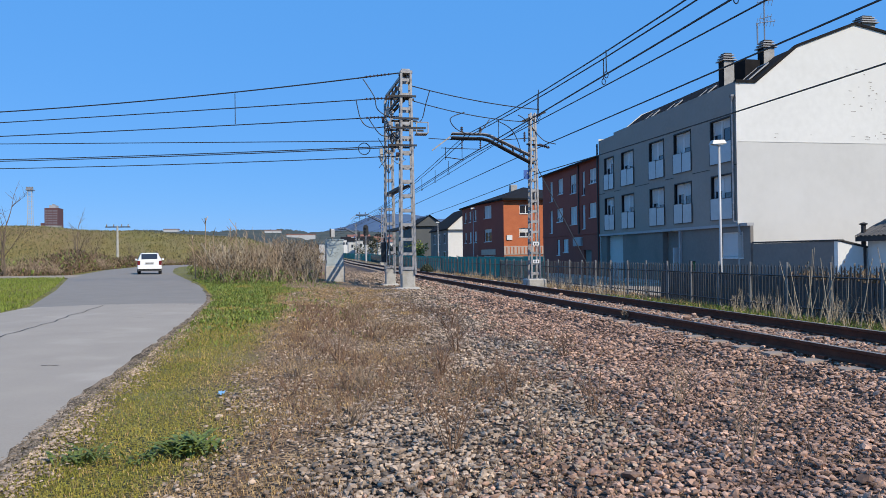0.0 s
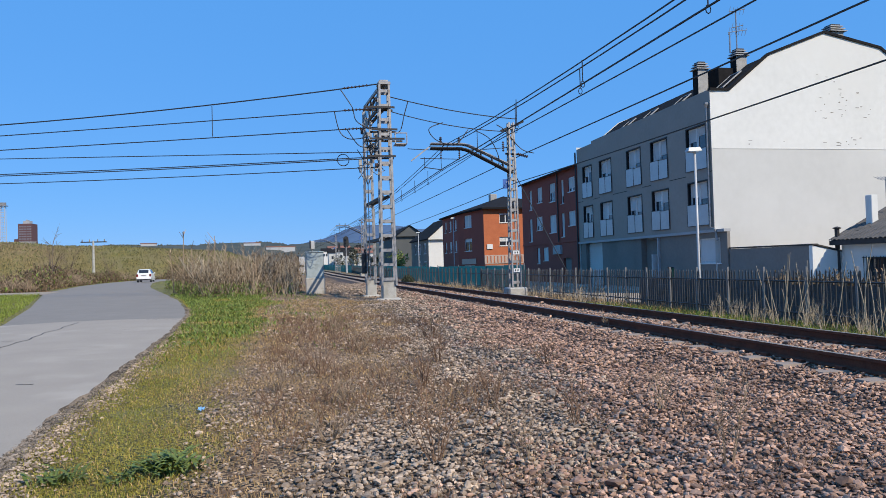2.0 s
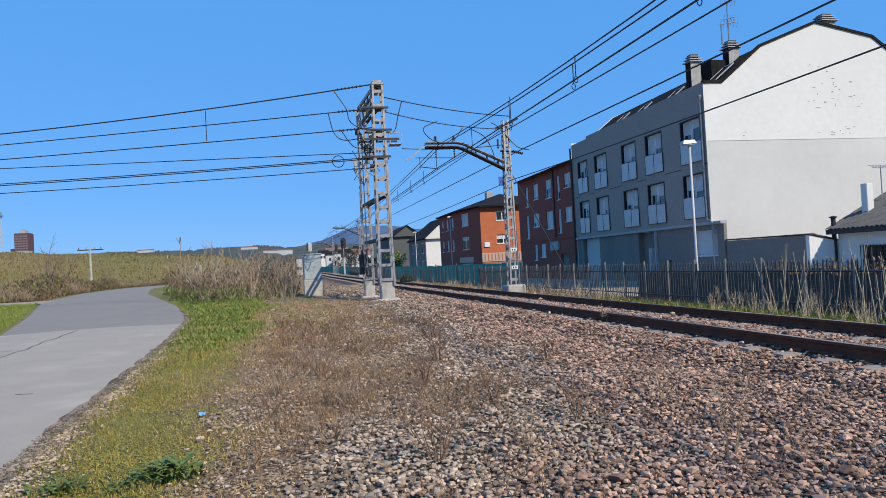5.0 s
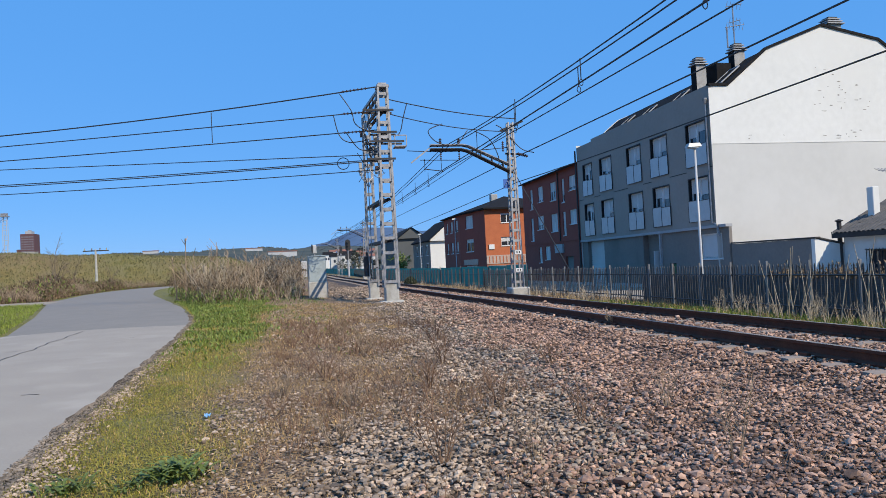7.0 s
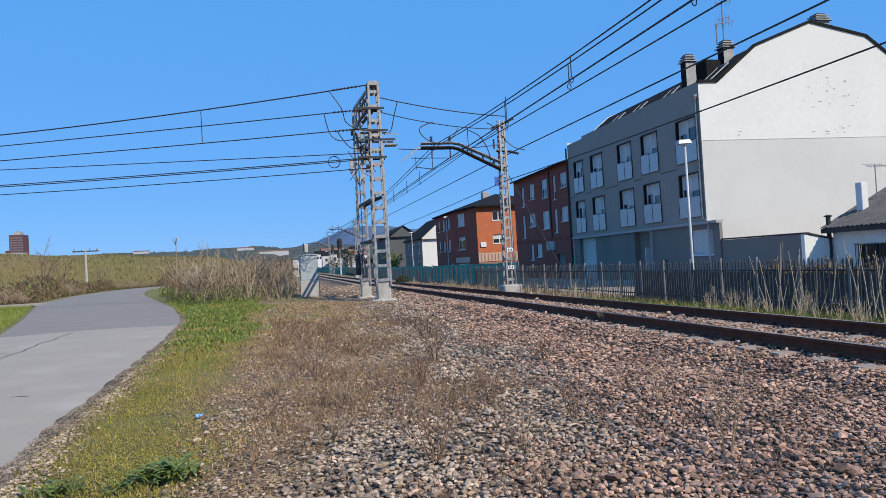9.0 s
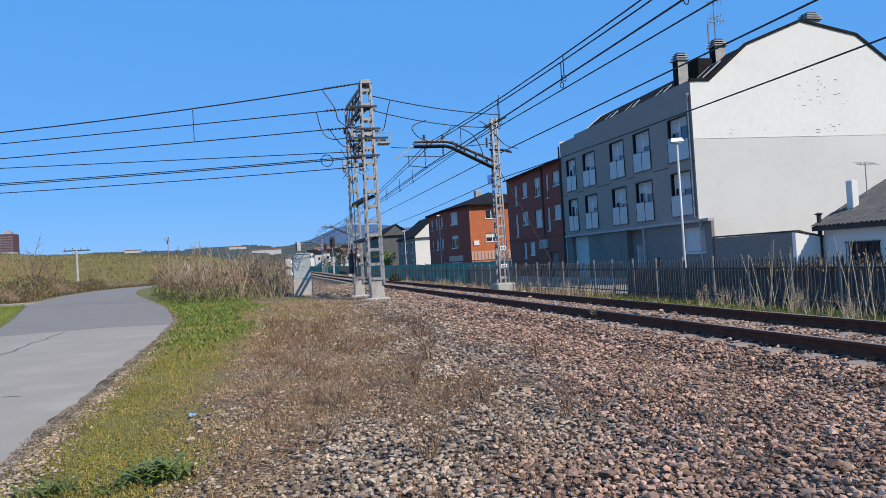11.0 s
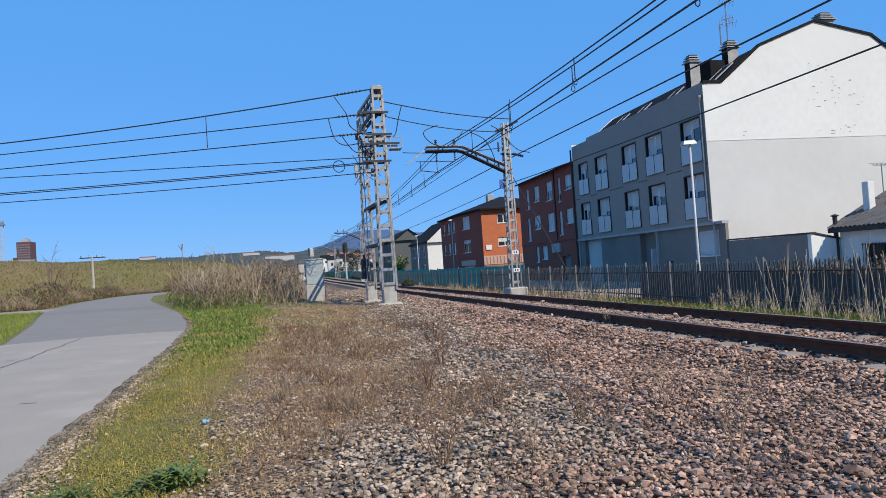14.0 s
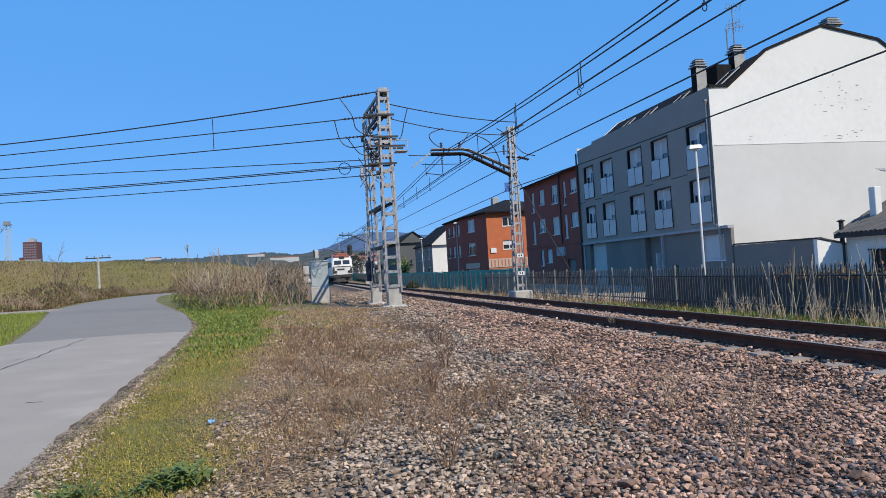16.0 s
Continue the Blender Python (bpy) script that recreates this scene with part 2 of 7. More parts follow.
class Mesh:
    def __init__(self):
        self.v, self.f, self.mi = [], [], []

    def face(self, pts, mi=0):
        n = len(self.v)
        self.v += [tuple(p) for p in pts]
        self.f.append(tuple(range(n, n + len(pts))))
        self.mi.append(mi)

    def quads(self, verts, faces, mi=0):
        n = len(self.v)
        self.v += [tuple(p) for p in verts]
        self.f += [tuple(i + n for i in q) for q in faces]
        self.mi += [mi] * len(faces)

    def box(self, x0, x1, y0, y1, z0, z1, mi=0, bevel=0.0):
        if bevel:
            b = bevel
            ring = [(x0 + b, y0), (x1 - b, y0), (x1, y0 + b), (x1, y1 - b), (x1 - b, y1), (x0 + b, y1), (x0, y1 - b), (x0, y0 + b)]
            inner = [(min(max(x, x0 + b), x1 - b), min(max(y, y0 + b), y1 - b)) for x, y in ring]
            vs = [(x, y, z0) for x, y in ring] + [(x, y, z1 - b) for x, y in ring] + [(x, y, z1) for x, y in inner]
            fs = [tuple(range(7, -1, -1))] + [(i, (i + 1) % 8, 8 + (i + 1) % 8, 8 + i) for i in range(8)]
            fs += [(8 + i, 8 + (i + 1) % 8, 16 + (i + 1) % 8, 16 + i) for i in range(8)] + [tuple(range(16, 24))]
            self.quads(vs, fs, mi)
            return self
        vs = [(x, y, z) for z in (z0, z1) for x, y in ((x0, y0), (x1, y0), (x1, y1), (x0, y1))]
        self.quads(vs, [(3, 2, 1, 0), (4, 5, 6, 7), (0, 1, 5, 4), (1, 2, 6, 5), (2, 3, 7, 6), (3, 0, 4, 7)], mi)
        return self

    def tube(self, pts, r, n=6, mi=0, r1=None, cap=True):
        pts = [Vector(p) for p in pts]
        rings = []
        for i, p in enumerate(pts):
            d = (pts[min(i + 1, len(pts) - 1)] - pts[max(i - 1, 0)]).normalized()
            a = d.cross(Vector((0, 0, 1)) if abs(d.z) < 0.9 else Vector((1, 0, 0))).normalized()
            b = a.cross(d)
            rr = r if r1 is None else r + (r1 - r) * i / (len(pts) - 1)
            rings.append([p + (a * math.cos(2 * math.pi * k / n) + b * math.sin(2 * math.pi * k / n)) * rr for k in range(n)])
        fs = [(i * n + k, i * n + (k + 1) % n, (i + 1) * n + (k + 1) % n, (i + 1) * n + k) for i in range(len(pts) - 1) for k in range(n)]
        if cap:
            fs += [tuple(range(n - 1, -1, -1)), tuple(range((len(pts) - 1) * n, len(pts) * n))]
        self.quads([q for ring in rings for q in ring], fs, mi)
        return self

    def bar(self, p, q, w, h=None, mi=0):
        """A square bar from p to q."""
        p, q = Vector(p), Vector(q)
        h = h or w
        d = (q - p).normalized()
        a = d.cross(Vector((0, 0, 1)) if abs(d.z) < 0.9 else Vector((0, 1, 0))).normalized()
        b = a.cross(d)
        vs = [c + a * (sx * w / 2) + b * (sz * h / 2) for c in (p, q) for sx, sz in ((-1, -1), (1, -1), (1, 1), (-1, 1))]
        self.quads(vs, [(3, 2, 1, 0), (4, 5, 6, 7), (0, 1, 5, 4), (1, 2, 6, 5), (2, 3, 7, 6), (3, 0, 4, 7)], mi)
        return self

    def lathe(self, prof, c=(0, 0, 0), n=12, mi=0):
        """Profile of (radius, height) turned about the upright axis at c."""
        vs = [(c[0] + r * math.cos(2 * math.pi * k / n), c[1] + r * math.sin(2 * math.pi * k / n), c[2] + z) for r, z in prof for k in range(n)]
        fs = [(i * n + k, i * n + (k + 1) % n, (i + 1) * n + (k + 1) % n, (i + 1) * n + k) for i in range(len(prof) - 1) for k in range(n)]
        fs += [tuple(range(n - 1, -1, -1)), tuple(range((len(prof) - 1) * n, len(prof) * n))]
        self.quads(vs, fs, mi)
        return self

    def data(self, name, *mats, smooth=False):
        me = bpy.data.meshes.new(name)
        me.from_pydata(self.v, [], self.f)
        for m in mats:
            me.materials.append(m)
        if len(mats) > 1:
            me.polygons.foreach_set("material_index", self.mi)
        if smooth:
            me.shade_smooth()
        me.update()
        return me


def part(name, m, material, parent, label="", smooth=False):
    mats = material if isinstance(material, (list, tuple)) else (material,)
    me = m.data(name, *mats, smooth=smooth) if isinstance(m, Mesh) else m
    ob = new(name, me)
    ob.parent = parent
    if label:
        tagged(ob, label)
    return ob


def thing(name, m=None, label="", category="", group="", kind="", at=None):
    ob = new(name)
    ob.empty_display_size = 0.3
    if m is not None:
        ob.matrix_basis = m
    return tagged(ob, label, category, group, kind)


def solid(name, m, material, label="", category="", group="", kind="", smooth=False):
    mats = material if isinstance(material, (list, tuple)) else (material,)
    return tagged(new(name, m.data(name, *mats, smooth=smooth)), label, category, group, kind)


def sstep(t):
    t = min(max(t, 0.0), 1.0)
    return t * t * (3 - 2 * t)


def interp(x, xs, ys):
    return float(np.interp(x, xs, ys))


# ---- shape of the land ----
TRACK_X, RAIL_Z = 7.24, 0.31


def track_x(y):
    return interp(y, (-200, 72, 84, 96, 115, 135, 155, 200, 255, 320, 700), (TRACK_X, TRACK_X, 7.1, 6.8, 6.7, 6.55, 6.2, 5.2, 4.5, 4.1, 2.0))


def track_rise(y):
    return interp(y, (-200, 60, 105, 260, 700), (0, 0, 0.22, 1.5, 5.2))


def road_right(y):
    return interp(y, (-40, 0, 5.68, 7.98, 11.6, 16.8, 22, 24.65, 31, 35.6, 44.3, 55.7, 75, 88), (-2.0, -2.1, -2.28, -2.5, -2.64, -2.83, -3.15, -3.5, -4.65, -5.74, -7.84, -10.4, -13.8, -15.5))


def road_left(y):
    return interp(y, (-40, 0, 20, 21.6, 30.2, 48.8, 70, 87, 105), (-7.6, -7.7, -7.95, -7.9, -10.06, -15.4, -19.2, -21.0, -21.6))


def land(x, y):
    left = interp(y, (0, 10, 17, 25, 33, 45, 60, 110, 200, 400), (0, 0, 0.08, 0.2, 0.3, 0.4, 0.43, 0.5, 1.1, 2.5))
    t = track_rise(y)
    k = sstep((6.0 - (x - track_x(y) + TRACK_X)) / 8.0)
    z = left * k + t * (1 - k)
    dx = x - track_x(y) + TRACK_X
    z -= 0.12 * sstep((dx - 9.3) / 2.0) + 0.25 * sstep((dx - 12.5) / 2.5)
    z += 6.2 * sstep((y - 121) / 22.0) * sstep((-1 - x) / 13.0) * (1 - 0.25 * sstep((x + 40) / 30))
    z += 1.0 * sstep((y - 125) / 20.0) * sstep((-40 - x) / 12.0)
    far = sstep((y - 400) / 1200.0)
    z += far * (47 + 10 * noise.noise((x * 0.002, y * 0.002, 0)) + 6 * noise.noise((x * 0.008, y * 0.006, 3)))
    if -15 < x < 14 and y < 60:
        z += 0.03 * noise.noise((x * 0.5, y * 0.5, 1)) + 0.015 * noise.noise((x * 2.1, y * 2.1, 2))
        r = road_right(y)
        if road_left(y) - 0.1 < x < r - 0.25:
            z -= 0.05
    return z


def gravel_edge(y):
    return interp(y, (2, 4, 6, 8, 12, 20, 30, 60), (-0.6, -0.1, 0.8, 1.6, 1.9, 2.8, 3.9, 4.6))


def gravelness(x, y):
    dx = x - track_x(y) + TRACK_X
    if dx > 9.9:
        return 0.0
    edge = x - road_right(y)
    if 0 < edge < 0.6 and y < 28:
        return 0.85 * sstep((0.5 + 0.25 * noise.noise((y * 1.1, 7, 7)) - edge) / 0.25)
    n = noise.noise((x * 0.9, y * 0.6, 5)) * 1.5 + noise.noise((x * 2.7, y * 2.0, 8)) * 0.8
    return sstep((dx - gravel_edge(y) + n) / 1.9 + 0.5)


def greenness(x, y):
    n = noise.noise((x * 0.5, y * 0.35, 11)) * 0.8 + noise.noise((x * 1.9, y * 1.3, 12)) * 0.3
    edge = interp(y, (3, 8, 14, 20, 28, 40), (-1.2, -1.15, -1.3, -1.2, -1.0, -2.0))
    g = sstep((edge - x + n) / 1.0 + 0.5)
    if x > 9.8:
        g = max(g, sstep((x - 9.8) / 0.7) * sstep((24 - y) / 6))
    d = math.hypot((x + 17.2) / 3.2, (y - 50) / 4.5)
    if d < 1.4:
        g *= sstep((d - 0.8) / 0.5)
    if y > 110:
        g = 0.45 + 0.5 * noise.noise((x * 0.05, y * 0.05, 4))
    return g


def axis(spans):
    out = []
    for a, b, s in spans:
        out += list(np.arange(a, b - 1e-6, s))
    return out + [spans[-1][1]]


def build_ground():
    xs = axis([(-2600, -400, 110), (-400, -80, 16), (-80, -24, 3), (-24, -10, 0.7), (-10, 10.2, 0.2), (10.2, 26, 0.6), (26, 80, 4), (80, 400, 25), (400, 2600, 110)])
    ys = axis([(-300, -30, 30), (-30, 1, 2), (1, 20, 0.2), (20, 60, 0.5), (60, 160, 2), (160, 500, 14), (500, 3400, 70)])
    nx = len(xs)
    verts, grav, gren, scrub = [], [], [], []
    for y in ys:
        for x in xs:
            verts.append((x, y, land(x, y)))
            grav.append(gravelness(x, y) if y < 500 else 0.0)
            gren.append(greenness(x, y))
            scrub.append(sstep((y - 170) / 150))
    faces = [(j * nx + i, j * nx + i + 1, (j + 1) * nx + i + 1, (j + 1) * nx + i) for j in range(len(ys) - 1) for i in range(nx - 1)]
    me = bpy.data.meshes.new("ground")
    me.from_pydata(verts, [], faces)
    for nm, vals in (("gravel", grav), ("green", gren), ("scrub", scrub)):
        a = me.attributes.new(nm, 'FLOAT', 'POINT')
        a.data.foreach_set("value", vals)
    me.shade_smooth()
    m = bpy.data.materials.new("rough_ground")
    m.use_nodes = True
    nt = m.node_tree
    n, l = nt.nodes, nt.links
    b = n["Principled BSDF"]
    b.inputs["Roughness"].default_value = 0.95
    geo = n.new("ShaderNodeNewGeometry")

    def tex(scale, detail=6):
        t = n.new("ShaderNodeTexNoise")
        t.inputs["Scale"].default_value, t.inputs["Detail"].default_value = scale, detail
        l.new(geo.outputs["Position"], t.inputs["Vector"])
        return t.outputs["Fac"]

    def rng(v, a, c):
        r = n.new("ShaderNodeMapRange")
        r.inputs[1].default_value, r.inputs[2].default_value = a, c
        l.new(v, r.inputs[0])
        return r.outputs[0]

    def mixc(f, a, c):
        x = n.new("ShaderNodeMix")
        x.data_type = 'RGBA'
        l.new(f, x.inputs[0])
        for k, v in ((6, a), (7, c)):
            if isinstance(v, tuple):
                x.inputs[k].default_value = (*v, 1)
            else:
                l.new(v, x.inputs[k])
        return x.outputs[2]

    def attr(nm):
        a = n.new("ShaderNodeAttribute")
        a.attribute_name = nm
        return a.outputs["Fac"]

    fine, mid, big = tex(34), tex(5), tex(0.35)
    dry = mixc(rng(fine, 0.46, 0.55), (0.022, 0.012, 0.006), (0.42, 0.27, 0.14))
    dry = mixc(rng(mid, 0.45, 0.7), dry, (0.17, 0.095, 0.05))
    grn = mixc(rng(fine, 0.45, 0.56), (0.02, 0.024, 0.005), (0.3, 0.255, 0.04))
    grn = mixc(rng(big, 0.45, 0.65), grn, (0.17, 0.155, 0.055))
    # gravel base is near black: shade of the gaps between stones is painted in
    grv = mixc(rng(fine, 0.45, 0.6), (0.014, 0.01, 0.008), (0.13, 0.085, 0.062))
    col = mixc(attr("green"), dry, grn)
    col = mixc(attr("gravel"), col, grv)
    col = mixc(attr("scrub"), col, mixc(rng(tex(0.02), 0.4, 0.6), (0.035, 0.045, 0.035), (0.075, 0.075, 0.05)))
    l.new(col, b.inputs["Base Color"])
    bp = n.new("ShaderNodeBump")
    bp.inputs["Strength"].default_value, bp.inputs["Distance"].default_value = 0.8, 0.03
    l.new(tex(30), bp.inputs["Height"])
    l.new(bp.outputs[0], b.inputs["Normal"])
    me.materials.append(m)
    tagged(new("ground", me), "rough ground of dry grass, green verge and gravel", "ground", kind="structure")


build_ground()


def build_road():
    ys = axis([(-40, 4, 4), (4, 26, 0.25), (26, 60, 1), (60, 88, 2)])
    left = [(road_left(y), y) for y in ys]
    right = [(road_right(y), y) for y in ys]
    # the bend to the right at the far end
    for lx, ly, rx, ry in ((-21.4, 100, -15.5, 94), (-20.6, 108, -14.2, 99), (-17.5, 113.5, -11.2, 103), (-11, 117, -6.5, 106), (2, 118.5, 2, 107.5)):
        left.append((lx, ly))
        right.append((rx, ry))
    rnd = random.Random(4)
    m = Mesh()
    N = 12
    rows = []
    for (lx, ly), (rx, ry) in zip(left, right):
        jr = 0.08 * noise.noise((ly * 1.3, 3, 0)) + 0.09 * noise.noise((ly * 3.1, 9, 0))
        row = []
        for k in range(N + 1):
            f = k / N
            x, y = lx + (rx + jr - lx) * f, ly + (ry - ly) * f
            z = interp(y, (0, 10, 17, 25, 33, 45, 60, 110), (0, 0, 0.08, 0.2, 0.3, 0.4, 0.43, 0.5)) + 0.02 + 0.05 * (1 - (2 * f - 1) ** 2)
            row.append((x, y, z))
        rows.append(row)
    for j in range(len(rows) - 1):
        for k in range(N):
            new_part = rows[j][k][1] > 21.1
            m.face((rows[j][k], rows[j][k + 1], rows[j + 1][k + 1], rows[j + 1][k]), 1 if new_part else 0)
        a, b = rows[j][N], rows[j + 1][N]
        m.face((a, (a[0] + 0.04, a[1], a[2] - 0.12), (b[0] + 0.04, b[1], b[2] - 0.12), b), 2)
        a, b = rows[j][0], rows[j + 1][0]
        m.face((a, b, (b[0] - 0.05, b[1], b[2] - 0.12), (a[0] - 0.05, a[1], a[2] - 0.12)))
    road = solid("road", m, (ASPHALT, ASPHALT_NEW, RUBBLE), "grey asphalt lane with crumbling edges and a darker repair", "road", kind="structure", smooth=True)
    # long crack, side cracks along the edge and small potholes
    rz = lambda v: interp(v, (0, 10, 17, 25), (0, 0, 0.08, 0.2))

    def crack(pts, w, name, label):
        c = Mesh()
        for i in range(len(pts) - 1):
            (x0, y0), (x1, y1) = pts[i], pts[i + 1]
            f = lambda x, y: rz(y) + 0.024 + 0.05 * (1 - (2 * (x - road_left(y)) / (road_right(y) - road_left(y)) - 1) ** 2)
            w0, w1 = [w * (0.7 + 0.8 * noise.noise((v * 2.3, u * 3, 4))) for u, v in (pts[i], pts[i + 1])]
            dx, dy = x1 - x0, y1 - y0
            n = math.hypot(dx, dy)
            ox, oy = -dy / n, dx / n
            c.face([(x0 - ox * w0, y0 - oy * w0, f(x0, y0)), (x1 - ox * w1, y1 - oy * w1, f(x1, y1)), (x1 + ox * w1, y1 + oy * w1, f(x1, y1)), (x0 + ox * w0, y0 + oy * w0, f(x0, y0))])
        part(name, c, CRACK, road, label)

    pts, y = [], 5.0
    while y < 21.2:
        pts.append((-5.3 - 0.028 * (y - 5) + 0.14 * noise.noise((y * 1.3, 0, 0)), y))
        y += 0.25
    crack(pts, 0.022, "crack", "dark crack along the lane")
    crack([(-7.8 + 0.2 * k, 21.25 + 0.02 * math.sin(k) - 0.016 * k) for k in range(24)], 0.014, "crack", "tar seam of the repair")
    for k in range(9):
        y0, x0 = rnd.uniform(8, 19), rnd.uniform(-6.8, -3.4)
        crack([(x0, y0), (x0 + 0.1, y0 + 0.01), (x0 + 0.22, y0 - 0.01)], 0.02, "pothole", "small worn hole in the asphalt")


build_road()


def build_side_path():
    m, n = Mesh(), 14
    rows = []
    for i in range(n + 1):
        f = i / n
        x = -14.2 - 20 * f
        y0, y1 = 43.5 + 5.5 * f ** 0.5 + 0.3 * noise.noise((f * 9, 0, 2)), 51.0 + 1.2 * f + 0.4 * noise.noise((f * 7, 3, 2))
        rows.append([(x - (0.8 if k == 0 and i == 0 else 0), y0 + (y1 - y0) * k / 4, land(x, y0 + (y1 - y0) * k / 4) + 0.07 - 0.05 * (k in (0, 4))) for k in range(5)])
    for a, b in zip(rows, rows[1:]):
        for k in range(4):
            m.face((a[k], a[k + 1], b[k + 1], b[k]))
    solid("side_path", m, PATH_DIRT, "pale worn side path leaving the lane", "path", kind="structure", smooth=True)


PATH_DIRT = mat("pale_worn_dirt", (0.36, 0.29, 0.215), (0.26, 0.205, 0.15), 0.8, 0.95, bump=0.01, bscale=30, fine=20)
build_side_path()


# ---- railway ----
def build_track():
    ys = axis([(-40, 60, 4), (60, 460, 20)])
    track = thing("railway_track", label="single railway track with rusty rails on concrete sleepers", category="railway track")
    prof = [(-0.07, 0), (0.07, 0), (0.07, 0.012), (0.012, 0.035), (0.012, 0.115), (0.036, 0.128), (0.036, 0.165), (-0.036, 0.165), (-0.036, 0.128), (-0.012, 0.115), (-0.012, 0.035), (-0.07, 0.012)]
    n = len(prof)
    for side in (-0.87, 0.87):
        m = Mesh()
        vs = [(track_x(y) + side + px, y, RAIL_Z - 0.165 + track_rise(y) + pz) for y in ys for px, pz in prof]
        fs, mi = [], []
        for i in range(len(ys) - 1):
            for k in range(n):
                fs.append((i * n + k, i * n + (k + 1) % n, (i + 1) * n + (k + 1) % n, (i + 1) * n + k))
                mi.append(1 if k == 6 else 0)
        m.quads(vs, fs)
        m.mi = mi
        part("rail", m, (RAILSTEEL, RAILTOP), track, "rusty steel rail")
    s = Mesh()
    # one concrete sleeper, thicker under the rails
    prof = [(-1.3, 0.17), (-0.45, 0.17), (-0.3, 0.13), (0.3, 0.13), (0.45, 0.17), (1.3, 0.17)]
    for (xa, za), (xb, zb) in zip(prof, prof[1:]):
        s.quads([(xa, -0.14, 0), (xb, -0.14, 0), (xb, 0.14, 0), (xa, 0.14, 0), (xa, -0.105, za), (xb, -0.105, zb), (xb, 0.105, zb), (xa, 0.105, za)],
                [(4, 5, 6, 7), (0, 1, 5, 4), (2, 3, 7, 6)])
    s.face([(-1.3, 0.14, 0), (-1.3, -0.14, 0), (-1.3, -0.105, 0.17), (-1.3, 0.105, 0.17)])
    s.face([(1.3, -0.14, 0), (1.3, 0.14, 0), (1.3, 0.105, 0.17), (1.3, -0.105, 0.17)])
    me = s.data("sleeper", SLEEPER)
    y = 3.0
    while y < 150:
        ob = part("sleeper", me, SLEEPER, track)
        ob.location = (track_x(y), y, RAIL_Z - 0.165 - 0.175 + track_rise(y))
        y += 0.66
    # rail clips on the nearest sleepers
    c = Mesh()
    y = 3.0
    while y < 40:
        for side in (-0.87, 0.87):
            for dx in (-0.1, 0.1):
                z = RAIL_Z - 0.165
                c.box(TRACK_X + side + dx - 0.03, TRACK_X + side + dx + 0.03, y - 0.06, y + 0.06, z - 0.006, z + 0.035)
        y += 0.66
    tagged(part("rail_clip", c, RAILSTEEL, track), kind="stuff")
    # formation under the stones
    b = Mesh()
    secs = [(-3.6, -0.06), (-2.4, -0.02), (-1.75, 0.075), (-1.3, 0.1), (1.3, 0.1), (1.75, 0.075), (2.6, -0.1)]
    ys2 = axis([(-40, 60, 2), (60, 460, 10)])
    vs = [(track_x(y) + x, y, z + track_rise(y) - 0.02) for y in ys2 for x, z in secs]
    w = len(secs)
    b.quads(vs, [(j * w + i, j * w + i + 1, (j + 1) * w + i + 1, (j + 1) * w + i) for j in range(len(ys2) - 1) for i in range(w - 1)])
    solid("ballast_bed", b, BALLAST, "broken stone ballast bed under the track", "ballast", kind="structure", smooth=True)


# dark bed colour includes the gap shade under the loose stones
BALLAST = mat("packed_ballast", (0.1, 0.07, 0.058), (0.025, 0.018, 0.015), 22, 0.95, bump=0.04, bscale=28, fine=60)
build_track()


def bed_height(x, y):
    dx = x - track_x(y)
    return max(land(x, y), interp(dx, (-3.6, -2.4, -1.75, -1.3, 1.3, 1.75, 2.6), (-0.06, -0.02, 0.075, 0.1, 0.1, 0.075, -0.1)) + track_rise(y) - 0.02)


